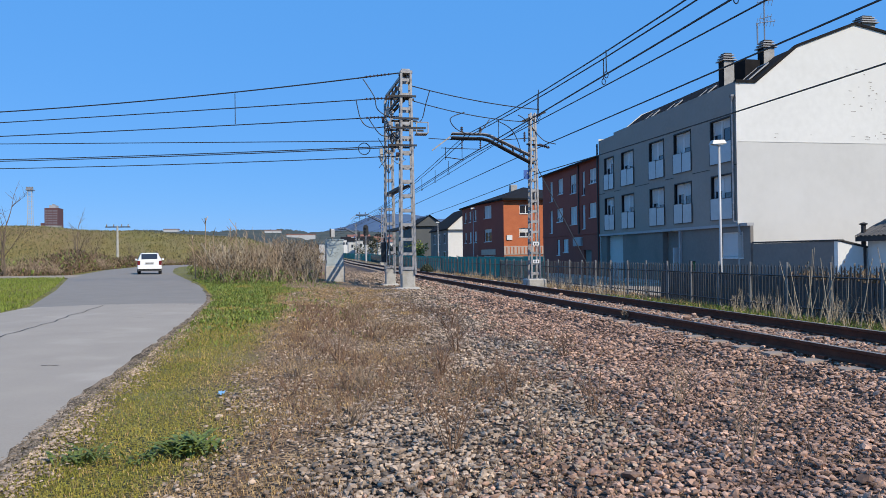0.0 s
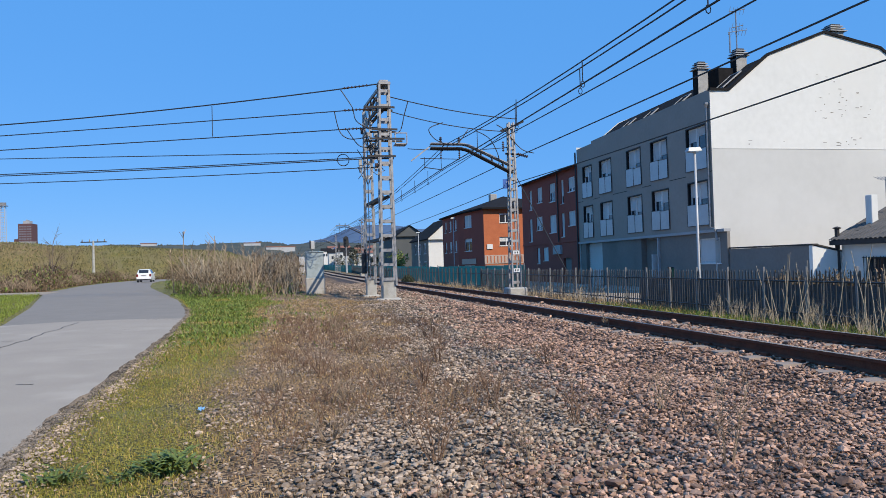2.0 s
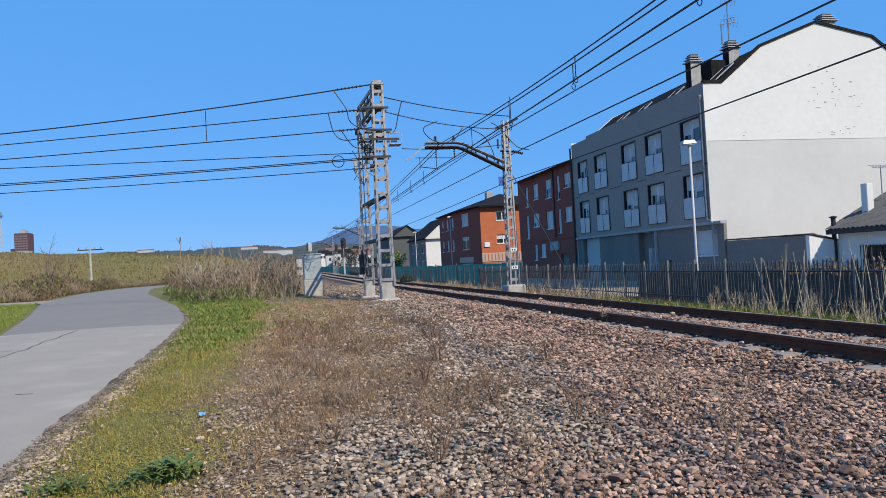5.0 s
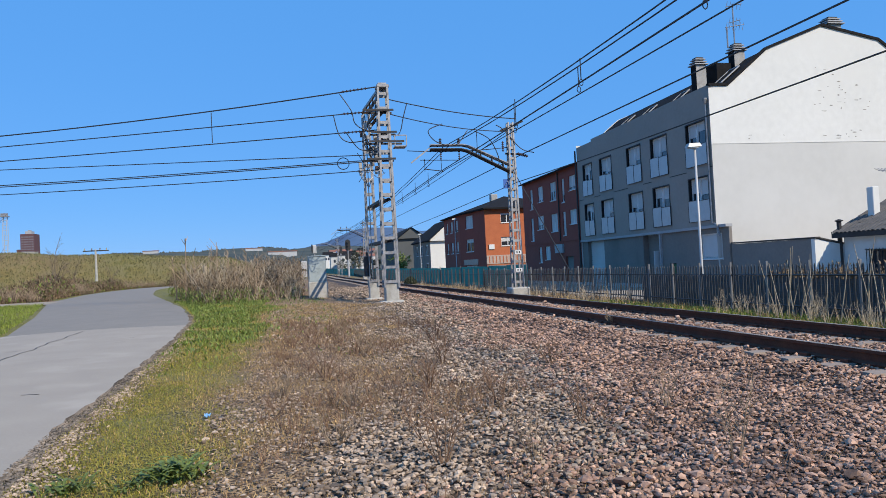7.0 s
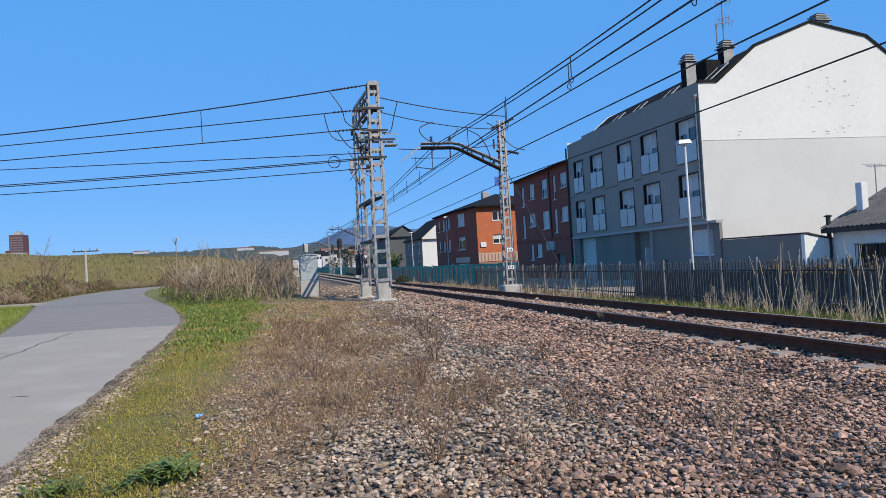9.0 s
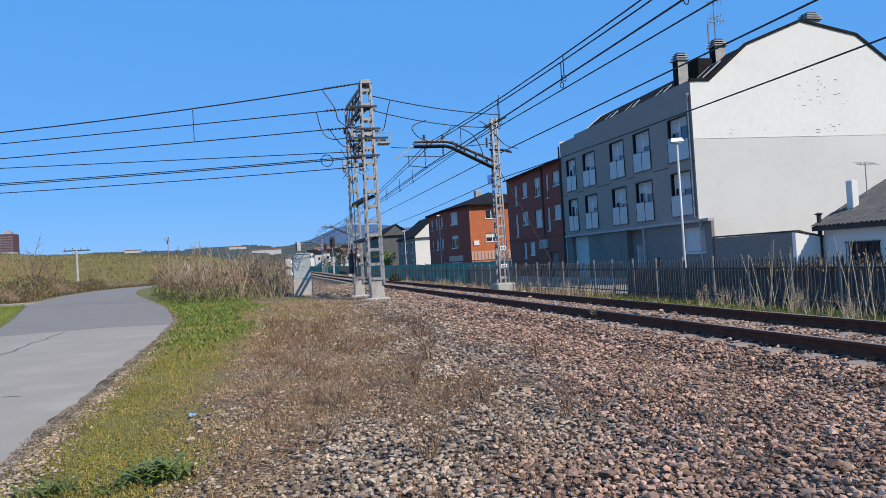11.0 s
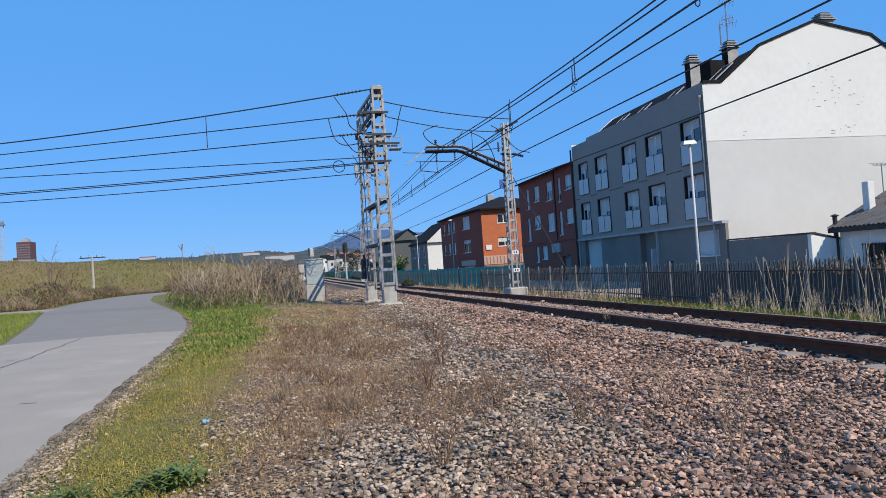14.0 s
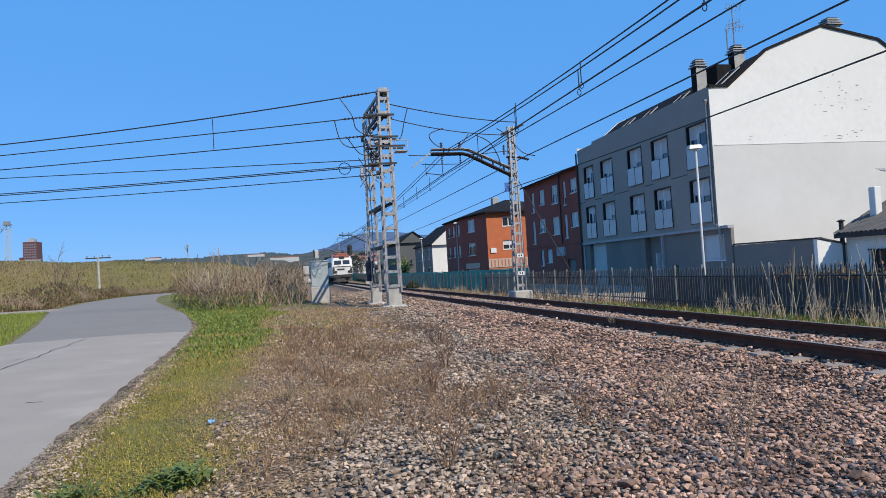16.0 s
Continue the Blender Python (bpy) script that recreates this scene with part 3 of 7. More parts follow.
def scatter_stones(name, label, material, spots, seed):
    """spots: (x, y, size). One joined mesh of angular stones."""
    rs = np.random.RandomState(seed)
    g = (1 + 5 ** 0.5) / 2
    ico = np.array([(-1, g, 0), (1, g, 0), (-1, -g, 0), (1, -g, 0), (0, -1, g), (0, 1, g), (0, -1, -g), (0, 1, -g), (g, 0, -1), (g, 0, 1), (-g, 0, -1), (-g, 0, 1)]) / 1.9
    tri = np.array([(0, 11, 5), (0, 5, 1), (0, 1, 7), (0, 7, 10), (0, 10, 11), (1, 5, 9), (5, 11, 4), (11, 10, 2), (10, 7, 6), (7, 1, 8), (3, 9, 4), (3, 4, 2), (3, 2, 6), (3, 6, 8), (3, 8, 9), (4, 9, 5), (2, 4, 11), (6, 2, 10), (8, 6, 7), (9, 8, 1)])
    n = len(spots)
    sp = np.array(spots)
    v = ico[None] * (1 + 0.42 * rs.uniform(-1, 1, (n, 12, 1))) * rs.uniform(0.5, 1.25, (n, 1, 3))
    a = rs.uniform(0, 2 * np.pi, (n, 3))
    c, s = np.cos(a), np.sin(a)
    x, y, z = v[..., 0], v[..., 1], v[..., 2]
    tilt = 0.38 * np.sin(a[:, 1:2])
    y, z = y * np.cos(tilt) - z * np.sin(tilt), y * np.sin(tilt) + z * np.cos(tilt)
    x, y = x * c[:, :1] - y * s[:, :1], x * s[:, :1] + y * c[:, :1]
    v = np.stack([x, y, z * 0.62], 2) * (sp[:, 2] / 2)[:, None, None]
    v += np.stack([sp[:, 0], sp[:, 1], sp[:, 3]], 1)[:, None, :]
    f = (tri[None] + (np.arange(n) * 12)[:, None, None]).reshape(-1, 3)
    me = bpy.data.meshes.new(name)
    me.vertices.add(n * 12)
    me.vertices.foreach_set("co", v.astype(np.float32).ravel())
    me.loops.add(len(f) * 3)
    me.loops.foreach_set("vertex_index", f.astype(np.int32).ravel())
    me.polygons.add(len(f))
    me.polygons.foreach_set("loop_start", np.arange(0, len(f) * 3, 3, dtype=np.int32))
    me.update(calc_edges=True)
    me.shade_flat()
    me.materials.append(material)
    return tagged(new(name, me), label, "gravel", kind="stuff")


def build_stones():
    rnd = random.Random(7)
    warm, grey, rubble = [], [], []

    def fill(x0, x1, y0, y1, per_m2, size, zoff, keep):
        for _ in range(int((x1 - x0) * (y1 - y0) * per_m2)):
            x, y = rnd.uniform(x0, x1), rnd.uniform(y0, y1)
            if rnd.random() > keep(x, y):
                continue
            s = size * rnd.uniform(0.6, 1.35)
            if rnd.random() < 0.012:
                s *= 1.7
            xx = x + track_x(y) - TRACK_X
            z = bed_height(xx, y) + zoff + s * rnd.uniform(-0.25, 0.75)
            k = sstep((x - gravel_edge(y) - 0.6 + noise.noise((x, y * 0.6, 30))) / 2.0)
            (warm if rnd.random() < k else grey).append((xx, y, s, z))

    def on_bed(x, y):
        dx = abs(x - TRACK_X)
        if 0.72 < dx < 1.26 and ((y - 3.0 + 0.13) % 0.66) < 0.26:
            return 0.12
        return 1.0

    # loose gravel field
    fill(-0.9, 5.4, 3.2, 9.0, 950, 0.043, 0, lambda x, y: max(gravelness(x, y), 0.05))
    fill(-1.0, 3.2, 3.4, 13.0, 640, 0.03, 0, lambda x, y: 0.85 * (1 - greenness(x, y)) * (0.45 + noise.noise((x * 1.3, y, 33))))
    fill(-0.8, 3.6, 13.0, 30.0, 150, 0.05, 0, lambda x, y: 0.8 * (1 - greenness(x, y)) * (0.5 + noise.noise((x * 1.1, y * 0.7, 35))))
    fill(0.2, 5.4, 9.0, 16.0, 520, 0.05, 0, lambda x, y: max(gravelness(x, y) * 0.95, 0.03))
    fill(1.5, 5.4, 16.0, 34.0, 130, 0.075, 0, lambda x, y: max(gravelness(x, y) * 0.9, 0.03))
    fill(1.9, 5.4, 34.0, 60.0, 55, 0.095, 0, lambda x, y: 0.35 + 0.65 * gravelness(x, y))
    # ballast shoulder, between the rails and beyond them
    fill(5.4, 8.8, 5.5, 12.0, 760, 0.046, 0.02, on_bed)
    fill(8.8, 9.7, 6.5, 12.0, 300, 0.05, 0.0, on_bed)
    fill(5.4, 9.6, 12.0, 24.0, 300, 0.058, 0.02, on_bed)
    fill(5.0, 9.5, 24.0, 60.0, 85, 0.085, 0.0, on_bed)
    # strip of loose stones beside the lane
    for _ in range(15000):
        y = 4.4 + 22 * rnd.random() ** 1.5
        x = road_right(y) - 0.02 + abs(rnd.gauss(0.1, 0.2))
        s = rnd.uniform(0.01, 0.034) * (1.6 if rnd.random() < 0.05 else 1)
        (grey if x > road_right(y) + 0.16 + 0.12 * noise.noise((y * 0.8, 4, 4)) else rubble).append((x, y, s, land(x, y) + 0.01))
    scatter_stones("ballast_stones", "pinkish grey broken ballast stones along the track", STONE, warm, 1)
    scatter_stones("edge_rubble", "dark crumbled asphalt rubble along the lane edge", RUBBLE, rubble, 3)
    scatter_stones("loose_gravel", "pale grey loose gravel on the trackside ground", STONE_GREY, grey, 2)


build_stones()


def lattice(parent, x, y, z0, z1, w0, w1, d0, d1, step, leg=0.07, mat_=None):
    """A four-legged batten-plate mast: legs, battens on each face."""
    mat_ = mat_ or STEEL

    def half(z):
        f = (z - z0) / (z1 - z0)
        return (w0 + (w1 - w0) * f) / 2, (d0 + (d1 - d0) * f) / 2
    for sx in (-1, 1):
        for sy in (-1, 1):
            a, b = half(z0), half(z1)
            m = Mesh().bar((x + sx * a[0], y + sy * a[1], z0), (x + sx * b[0], y + sy * b[1], z1), leg, leg)
            part("leg", m, mat_, parent)
    z = z0 + 0.25
    while z < z1 - 0.1:
        hw, hd = half(z)
        m = Mesh()
        for sy in (-1, 1):
            m.box(x - hw - leg / 2, x + hw + leg / 2, y + sy * hd - 0.012, y + sy * hd + 0.012, z - 0.06, z + 0.06)
        for sx in (-1, 1):
            m.box(x + sx * hw - 0.012, x + sx * hw + 0.012, y - hd - leg / 2, y + hd + leg / 2, z - 0.05, z + 0.05)
        part("batten", m, mat_, parent)
        z += step


def insulator(parent, p, q, r=0.06, sheds=6):
    p, q = Vector(p), Vector(q)
    m = Mesh()
    m.tube([p, q], r * 0.4, 6)
    for i in range(sheds):
        c = p.lerp(q, (i + 0.7) / (sheds + 0.4))
        d = (q - p).normalized() * 0.02
        m.tube([c - d, c + d], r, 8)
    part("insulator", m, CERAMIC, parent, "brown shed insulator")


def build_anchor_mast():
    t = thing("anchor_mast", label="tall twin lattice steel railway mast on concrete blocks", category="railway mast")
    lattice(t, 4.08, 29.5, 0.7, 9.3, 0.60, 0.40, 0.66, 0.48, 0.62, 0.085)
    lattice(t, 3.78, 33.5, 0.7, 9.1, 0.44, 0.30, 0.55, 0.42, 0.7, 0.075)
    for x, y, w in ((4.08, 29.5, 0.58), (3.78, 33.5, 0.48)):
        part("concrete_block", Mesh().box(x - w / 2, x + w / 2, y - w / 2, y + w / 2, -0.1, 0.98, bevel=0.04), CONCRETE, t, "pale concrete mast block")
        part("footing", Mesh().box(x - w * 0.85, x + w * 0.85, y - w * 0.9, y + w * 0.8, -0.15, 0.14, bevel=0.05), CONCRETE, t, "concrete footing slab")
    for z in (9.25, 8.4, 4.5, 2.7):
        m = Mesh()
        for dx in (-0.12, 0.12):
            m.bar((4.05 + dx, 29.5, z), (3.8 + dx, 33.5, z), 0.09, 0.12)
        for k in range(5):
            f = k / 4
            m.bar((3.93 - 0.25 * f + 0.12 - 0.15, 29.7 + 3.6 * f, z), (4.17 - 0.25 * f + 0.1, 29.7 + 3.6 * f, z), 0.05, 0.06)
        part("cross_beam", m, STEEL_DARK if z < 9 else STEEL, t)
    part("top_cap", Mesh().box(3.82, 4.36, 29.2, 29.8, 9.3, 9.42, bevel=0.03).box(3.9, 4.26, 29.3, 29.7, 9.42, 9.5), STEEL, t)
    # side platform with anchoring irons
    for z, x0, x1 in ((6.95, 3.4, 4.9), (7.35, 3.5, 4.6), (6.2, 3.3, 4.5), (8.3, 3.2, 4.5)):
        m = Mesh()
        for dy in (-0.3, 0.3):
            m.bar((x0, 29.5 + dy, z), (x1, 29.5 + dy, z), 0.06, 0.08)
        part("bracket", m, STEEL_DARK, t)
    part("service_plate", Mesh().box(4.5, 5.0, 29.2, 29.8, 6.72, 6.76).bar((4.5, 29.2, 6.75), (4.5, 29.2, 7.2), 0.04).bar((5.0, 29.2, 6.75), (5.0, 29.2, 7.2), 0.04).bar((4.5, 29.2, 7.2), (5.0, 29.2, 7.2), 0.04), STEEL, t)
    # tension weights, pipes and jumbled switch gear
    rnd = random.Random(3)
    for k in range(22):
        z = 5.6 + rnd.uniform(0, 2.3)
        x, y = rnd.uniform(3.3, 4.0), rnd.uniform(29.6, 33.0)
        w, h = rnd.uniform(0.05, 0.12), rnd.uniform(0.1, 0.32)
        part("switch_gear", Mesh().box(x - w, x + w, y - w, y + w, z, z + h, bevel=0.02), rnd.choice((STEEL, STEEL_DARK, CERAMIC, LAMP_GREY)), t)
    for k in range(14):
        y = rnd.uniform(29.4, 32.5)
        p0 = Vector((rnd.uniform(3.1, 3.6), y, rnd.uniform(5.6, 7.9)))
        p2 = Vector((rnd.uniform(3.7, 4.4), y + rnd.uniform(-0.3, 0.6), rnd.uniform(5.6, 7.9)))
        p1 = (p0 + p2) / 2 - Vector((0, 0, rnd.uniform(0.1, 0.5)))
        part("cable", Mesh().tube([p0, p0.lerp(p1, 0.6) - Vector((0, 0, 0.05)), p1, p1.lerp(p2, 0.4) - Vector((0, 0, 0.05)), p2], rnd.choice((0.016, 0.024)), 5), rnd.choice((WIRE, WIRE, LAMP_GREY)), t)
    # ladder-like truss between the two mast heads
    for k in range(9):
        f = k / 9
        part("truss_brace", Mesh().bar((3.93 - 0.25 * f, 29.7 + 3.7 * f, 9.25 if k % 2 else 8.4), (3.93 - 0.25 * (f + 0.11), 29.7 + 3.7 * (f + 0.11), 8.4 if k % 2 else 9.25), 0.035), STEEL_DARK, t)
    for x in (3.35, 3.48):
        part("pull_rod", Mesh().tube([(x, 31.0, 1.0), (x, 31.0, 7.4)], 0.022), STEEL, t)
    part("weight_stack", Mesh().lathe([(0.16, 0), (0.16, 0.9), (0.05, 0.95), (0.05, 1.1)], (3.3, 31.4, 1.2), 10), STEEL_DARK, t)
    for k in range(7):
        a, b = rnd.uniform(3.2, 3.7), rnd.uniform(3.2, 3.8)
        m = Mesh().tube([(a, 31.2, rnd.uniform(1, 1.6)), ((a + b) / 2 - 0.1, 31.4, rnd.uniform(1.4, 2)), (b, 31.6, rnd.uniform(1.6, 2.4))], 0.025)
        part("cable", m, WIRE, t)
    return t


build_anchor_mast()


def build_arm_mast(x, y, z0, label, arm=True):
    t = thing("catenary_mast", label=label, category="railway mast", group="catenary masts")
    lattice(t, x, y, z0 + (0.3 if y < 40 else -0.1), z0 + 8.3, 0.42, 0.22, 0.5, 0.26, 0.5, 0.075)
    part("footing", Mesh().box(x - 0.45, x + 0.45, y - 0.5, y + 0.5, z0 - (0.2 if y < 40 else 0.9), z0 + 0.3 if y < 40 else z0 - 0.1, bevel=0.05), CONCRETE, t, "concrete footing")
    # raking portal arm over the track, two parallel channels
    if arm:
        for dy in (-0.12, 0.12):
            part("arm_channel", Mesh().tube([(x, y + dy, z0 + 5.85), (x - 2.2, y + dy, z0 + 6.95), (x - 2.5, y + dy, z0 + 7.02), (x - 4.0, y + dy, z0 + 7.04)], 0.06, 4), STEEL_DARK, t, "bent dark steel channel over the track")
            part("arm_channel", Mesh().tube([(x, y + dy, z0 + 6.2), (x - 2.15, y + dy, z0 + 7.18), (x - 2.45, y + dy, z0 + 7.24), (x - 4.0, y + dy, z0 + 7.24)], 0.05, 4), STEEL, t, "bent steel channel over the track")
        for f in (0.2, 0.45, 0.7):
            part("arm_tie", Mesh().bar((x - 2.2 * f, y, z0 + 5.85 + 1.1 * f), (x - 2.2 * f, y, z0 + 6.2 + 0.98 * f), 0.03, 0.22), STEEL_DARK, t)
        part("end_stay", Mesh().bar((x - 4.0, y, z0 + 7.14), (x - 4.95, y, z0 + 6.42), 0.05, 0.06), STEEL, t, "pale raking end stay")
        part("registration_arm", Mesh().tube([(x - 4.5, y, z0 + 6.55), (x - 2.6, y, z0 + 6.52)], 0.018, 5), STEEL_DARK, t)
        part("registration_arm", Mesh().tube([(x - 4.3, y, z0 + 6.12), (x - 3.4, y, z0 + 6.0)], 0.022, 5), STEEL_DARK, t)
        for dx in (4.3, 3.5):
            part("hanger", Mesh().tube([(x - dx, y, z0 + 6.6), (x - dx, y, z0 + 6.0)], 0.014, 4), STEEL_DARK, t)
        for dx in (3.5, 2.6):
            insulator(t, (x - dx, y, z0 + 7.24), (x - dx, y, z0 + 7.58), 0.07, 4)
            insulator(t, (x - dx, y, z0 + 7.0), (x - dx, y, z0 + 6.52), 0.05, 4)
    part("top_arm", Mesh().bar((x - 0.5, y, z0 + 7.9), (x + 0.6, y - 0.2, z0 + 8.35), 0.09, 0.1), STEEL_DARK, t)
    part("side_arm", Mesh().bar((x - 0.3, y, z0 + 6.8), (x + 0.55, y, z0 + 6.75), 0.06, 0.08), STEEL_DARK, t)
    insulator(t, (x + 0.3, y, z0 + 6.8), (x + 0.75, y - 0.3, z0 + 6.6), 0.07, 6)
    insulator(t, (x - 0.4, y, z0 + 6.9), (x - 0.4, y, z0 + 7.4), 0.06, 5)
    part("sign", Mesh().box(x - 0.48, x - 0.22, y - 0.05, y - 0.03, z0 + 5.1, z0 + 5.55), SIGN_BLUE, t, "small blue plate with a white arrow")
    part("arrow", Mesh().bar((x - 0.44, y - 0.06, z0 + 5.17), (x - 0.28, y - 0.06, z0 + 5.45), 0.12, 0.02), WINDOW_WHITE, t)
    for z in (1.9, 1.05):
        part("number_plate", Mesh().box(x - 0.16, x + 0.16, y - 0.3, y - 0.285, z0 + z, z0 + z + 0.17), WINDOW_WHITE, t, "white plate with dark bars")
        m = Mesh()
        for k in (-0.07, 0.05):
            m.box(x + k - 0.02, x + k + 0.04, y - 0.305, y - 0.301, z0 + z + 0.04, z0 + z + 0.13)
        part("plate_bar", m, BLACK_PLASTIC, t)
    return t


SIGN_BLUE = mat("blue_sign", (0.04, 0.12, 0.4), (0.03, 0.1, 0.35), 8, 0.5)
build_arm_mast(10.6, 32.0, 0.0, "slim lattice catenary mast with a bent arm and small plates")
part("guy_wire", Mesh().tube([(10.7, 32, 5.9), (12.6, 29.0, 0.0)], 0.02), WIRE, bpy.data.objects["catenary_mast"])
build_arm_mast(10.85, 106.0, 0.65, "distant lattice catenary mast with a bent arm")
build_arm_mast(10.2, 160.0, track_rise(160), "far small lattice catenary mast with a bent arm")


def build_wires():
    def run(name, pts, r, label, sag=0.0, seg=14, parent=None):
        out = []
        for (a, b) in zip(pts, pts[1:]):
            a, b = Vector(a), Vector(b)
            for k in range(seg):
                f = k / seg
                p = a.lerp(b, f)
                p.z -= sag * 4 * f * (1 - f)
                out.append(p)
        out.append(Vector(pts[-1]))
        return solid(name, Mesh().tube(out, r, 5), WIRE, label, "overhead wire", "overhead wires")

    # catenary over the track: messenger pair, contact pair
    X = TRACK_X
    far = [(track_x(y), y, track_rise(y)) for y in (106, 160, 230)]
    for dx, r in ((-0.12, 0.018), (0.1, 0.018)):
        run("messenger_wire", [(X + dx, -22, 7.2), (X + dx + 0.1, 32, 7.15), *[(x + dx, y, z + 7.15) for x, y, z in far]], r, "dark messenger wire above the track", 0.85)
    run("contact_wire", [(X - 0.05, -22, 5.75), (X - 0.1, 32, 6.05), *[(x - 0.2, y, z + 5.75) for x, y, z in far]], 0.021, "dark contact wire above the track", 0.1)
    run("contact_wire", [(X + 0.05, -22, 5.1), (X + 0.1, 32, 6.1), *[(x + 0.1, y, z + 5.75) for x, y, z in far]], 0.016, "dark contact wire above the track", 0.12)
    for y, dx in ((15.75, -0.12), (16.4, 0.1), (10.7, 0.0), (20.9, -0.1), (21.6, 0.1), (26, 0), (36, 0), (40, 0), (45, 0), (50, 0), (55, 0), (60, 0), (66, 0), (72, 0), (86, 0), (95, 0), (104, 0)):
        zt = 6.44 if y < 20 else (6.7 if y < 30 else 6.5 + track_rise(y))
        zb = 5.78 + track_rise(y)
        m = Mesh().tube([(track_x(y) + dx, y, zt), (track_x(y) + dx, y, zb + 0.12)], 0.014, 5)
        m.tube([(track_x(y) + dx + 0.05 * math.cos(a), y, zb + 0.06 + 0.08 * math.sin(a)) for a in np.linspace(0, 2 * math.pi, 9)], 0.012, 4)
        solid("dropper", m, WIRE, "short dropper between the two overhead wires", "overhead wire", "droppers")
    # feeders on the mast's far side
    run("feeder_wire", [(10.9, -22, 5.9), (11.3, 31.8, 6.82), (11.4, 106, 7.4), (9, 180, 7.8)], 0.025, "thick dark feeder wire beside the track", 0.03)
    run("feeder_wire", [(10.7, -22, 5.2), (10.7, 31.8, 5.35), (11.2, 106, 5.9), (9, 180, 6.6)], 0.02, "dark lower feeder wire", 0.3)
    run("feeder_wire", [(11.2, 31.8, 8.35), (11.2, 106, 8.9), (9, 180, 9.5)], 0.02, "dark upper feeder wire", 0.4)
    # lines that leave across the lane
    for z, ze, sag, r in ((9.36, 10.8, 1.4, 0.03), (8.32, 8.1, 0.18, 0.024), (7.5, 8.0, 0.26, 0.024), (6.43, 8.4, 0.0, 0.02), (6.22, 7.6, 0.4, 0.022), (6.16, 7.55, 0.42, 0.022), (5.78, 7.6, 0.55, 0.02)):
        w = run("crossing_wire", [(3.8, 29.5, z), (-52.2, 50.3, ze)], r, "dark overhead line crossing high over the lane", sag, 30)
        if z > 7:
            insulator(w, (3.5, 29.61, z - 0.02), (2.35, 30.04, z - 0.09 if z > 9 else z - 0.01), 0.055, 7)
    solid("spacer_rod", Mesh().tube([(-3.26, 32.12, 8.86), (-3.26, 32.12, 7.5)], 0.018, 5), WIRE, "thin rod joining crossing wires", "overhead wire")
    # spans from the twin mast to the arm mast
    run("cross_span", [(4.3, 29.5, 8.83), (10.9, 32.0, 8.5)], 0.025, "dark cross-span wire between two masts", 0.13)
    run("cross_span", [(4.3, 29.5, 8.2), (10.3, 31.8, 7.84)], 0.022, "dark cross-span wire between two masts", 0.17)
    run("cross_span", [(5.5, 32.0, 7.0), (10.4, 32.0, 7.1)], 0.02, "dark cross-span wire between two masts", 0.1)

    def loop(pts, r=0.022):
        pts = [Vector(p) for p in pts]
        out = []
        for i in range(len(pts) - 1):
            p0, p1, p2, p3 = pts[max(i - 1, 0)], pts[i], pts[i + 1], pts[min(i + 2, len(pts) - 1)]
            for k in range(7):
                t = k / 7
                out.append(0.5 * ((2 * p1) + (p2 - p0) * t + (2 * p0 - 5 * p1 + 4 * p2 - p3) * t * t + (3 * p1 - p0 - 3 * p2 + p3) * t ** 3))
        out.append(pts[-1])
        solid("jumper_loop", Mesh().tube(out, r, 5), WIRE, "slack jumper cable hanging in a loop", "overhead wire", "jumper loops")
    loop([(2.3, 30.05, 9.2), (2.75, 29.8, 8.4), (2.9, 29.7, 7.8), (3.5, 29.6, 7.45), (4.6, 29.5, 7.3)])
    loop([(2.0, 30.15, 8.3), (2.2, 30, 7.4), (2.6, 29.9, 7.05), (3.3, 29.8, 7.1)])
    loop([(2.5, 29.98, 7.5), (3.0, 30, 6.8), (3.5, 30, 6.7), (4.2, 29.9, 6.6)])
    loop([(5.2, 29.84, 8.72), (5.0, 29.7, 8.1), (4.8, 29.6, 7.4), (4.5, 29.5, 7.2)])
    loop([(6.9, 30.5, 7.95), (6.2, 30.3, 7.6), (6.6, 30.4, 7.1), (7.5, 30.6, 7.0), (8.2, 31.0, 7.75)])
    loop([(8.6, 31.2, 7.75), (9.4, 31.5, 7.4), (9.9, 31.8, 6.6), (9.9, 32, 6.1)])
    loop([(9.9, 32, 8.2), (10.3, 31.9, 7.9), (11.0, 31.7, 7.0), (11.6, 31.5, 6.75)])
    m = Mesh().tube([(2.4 + 0.26 * math.cos(a), 31.0, 6.3 + 0.26 * math.sin(a)) for a in np.linspace(0, 2 * math.pi, 17)], 0.02, 5)
    solid("cable_ring", m, WIRE, "coil of spare cable hanging on a line", "overhead wire")


build_wires()


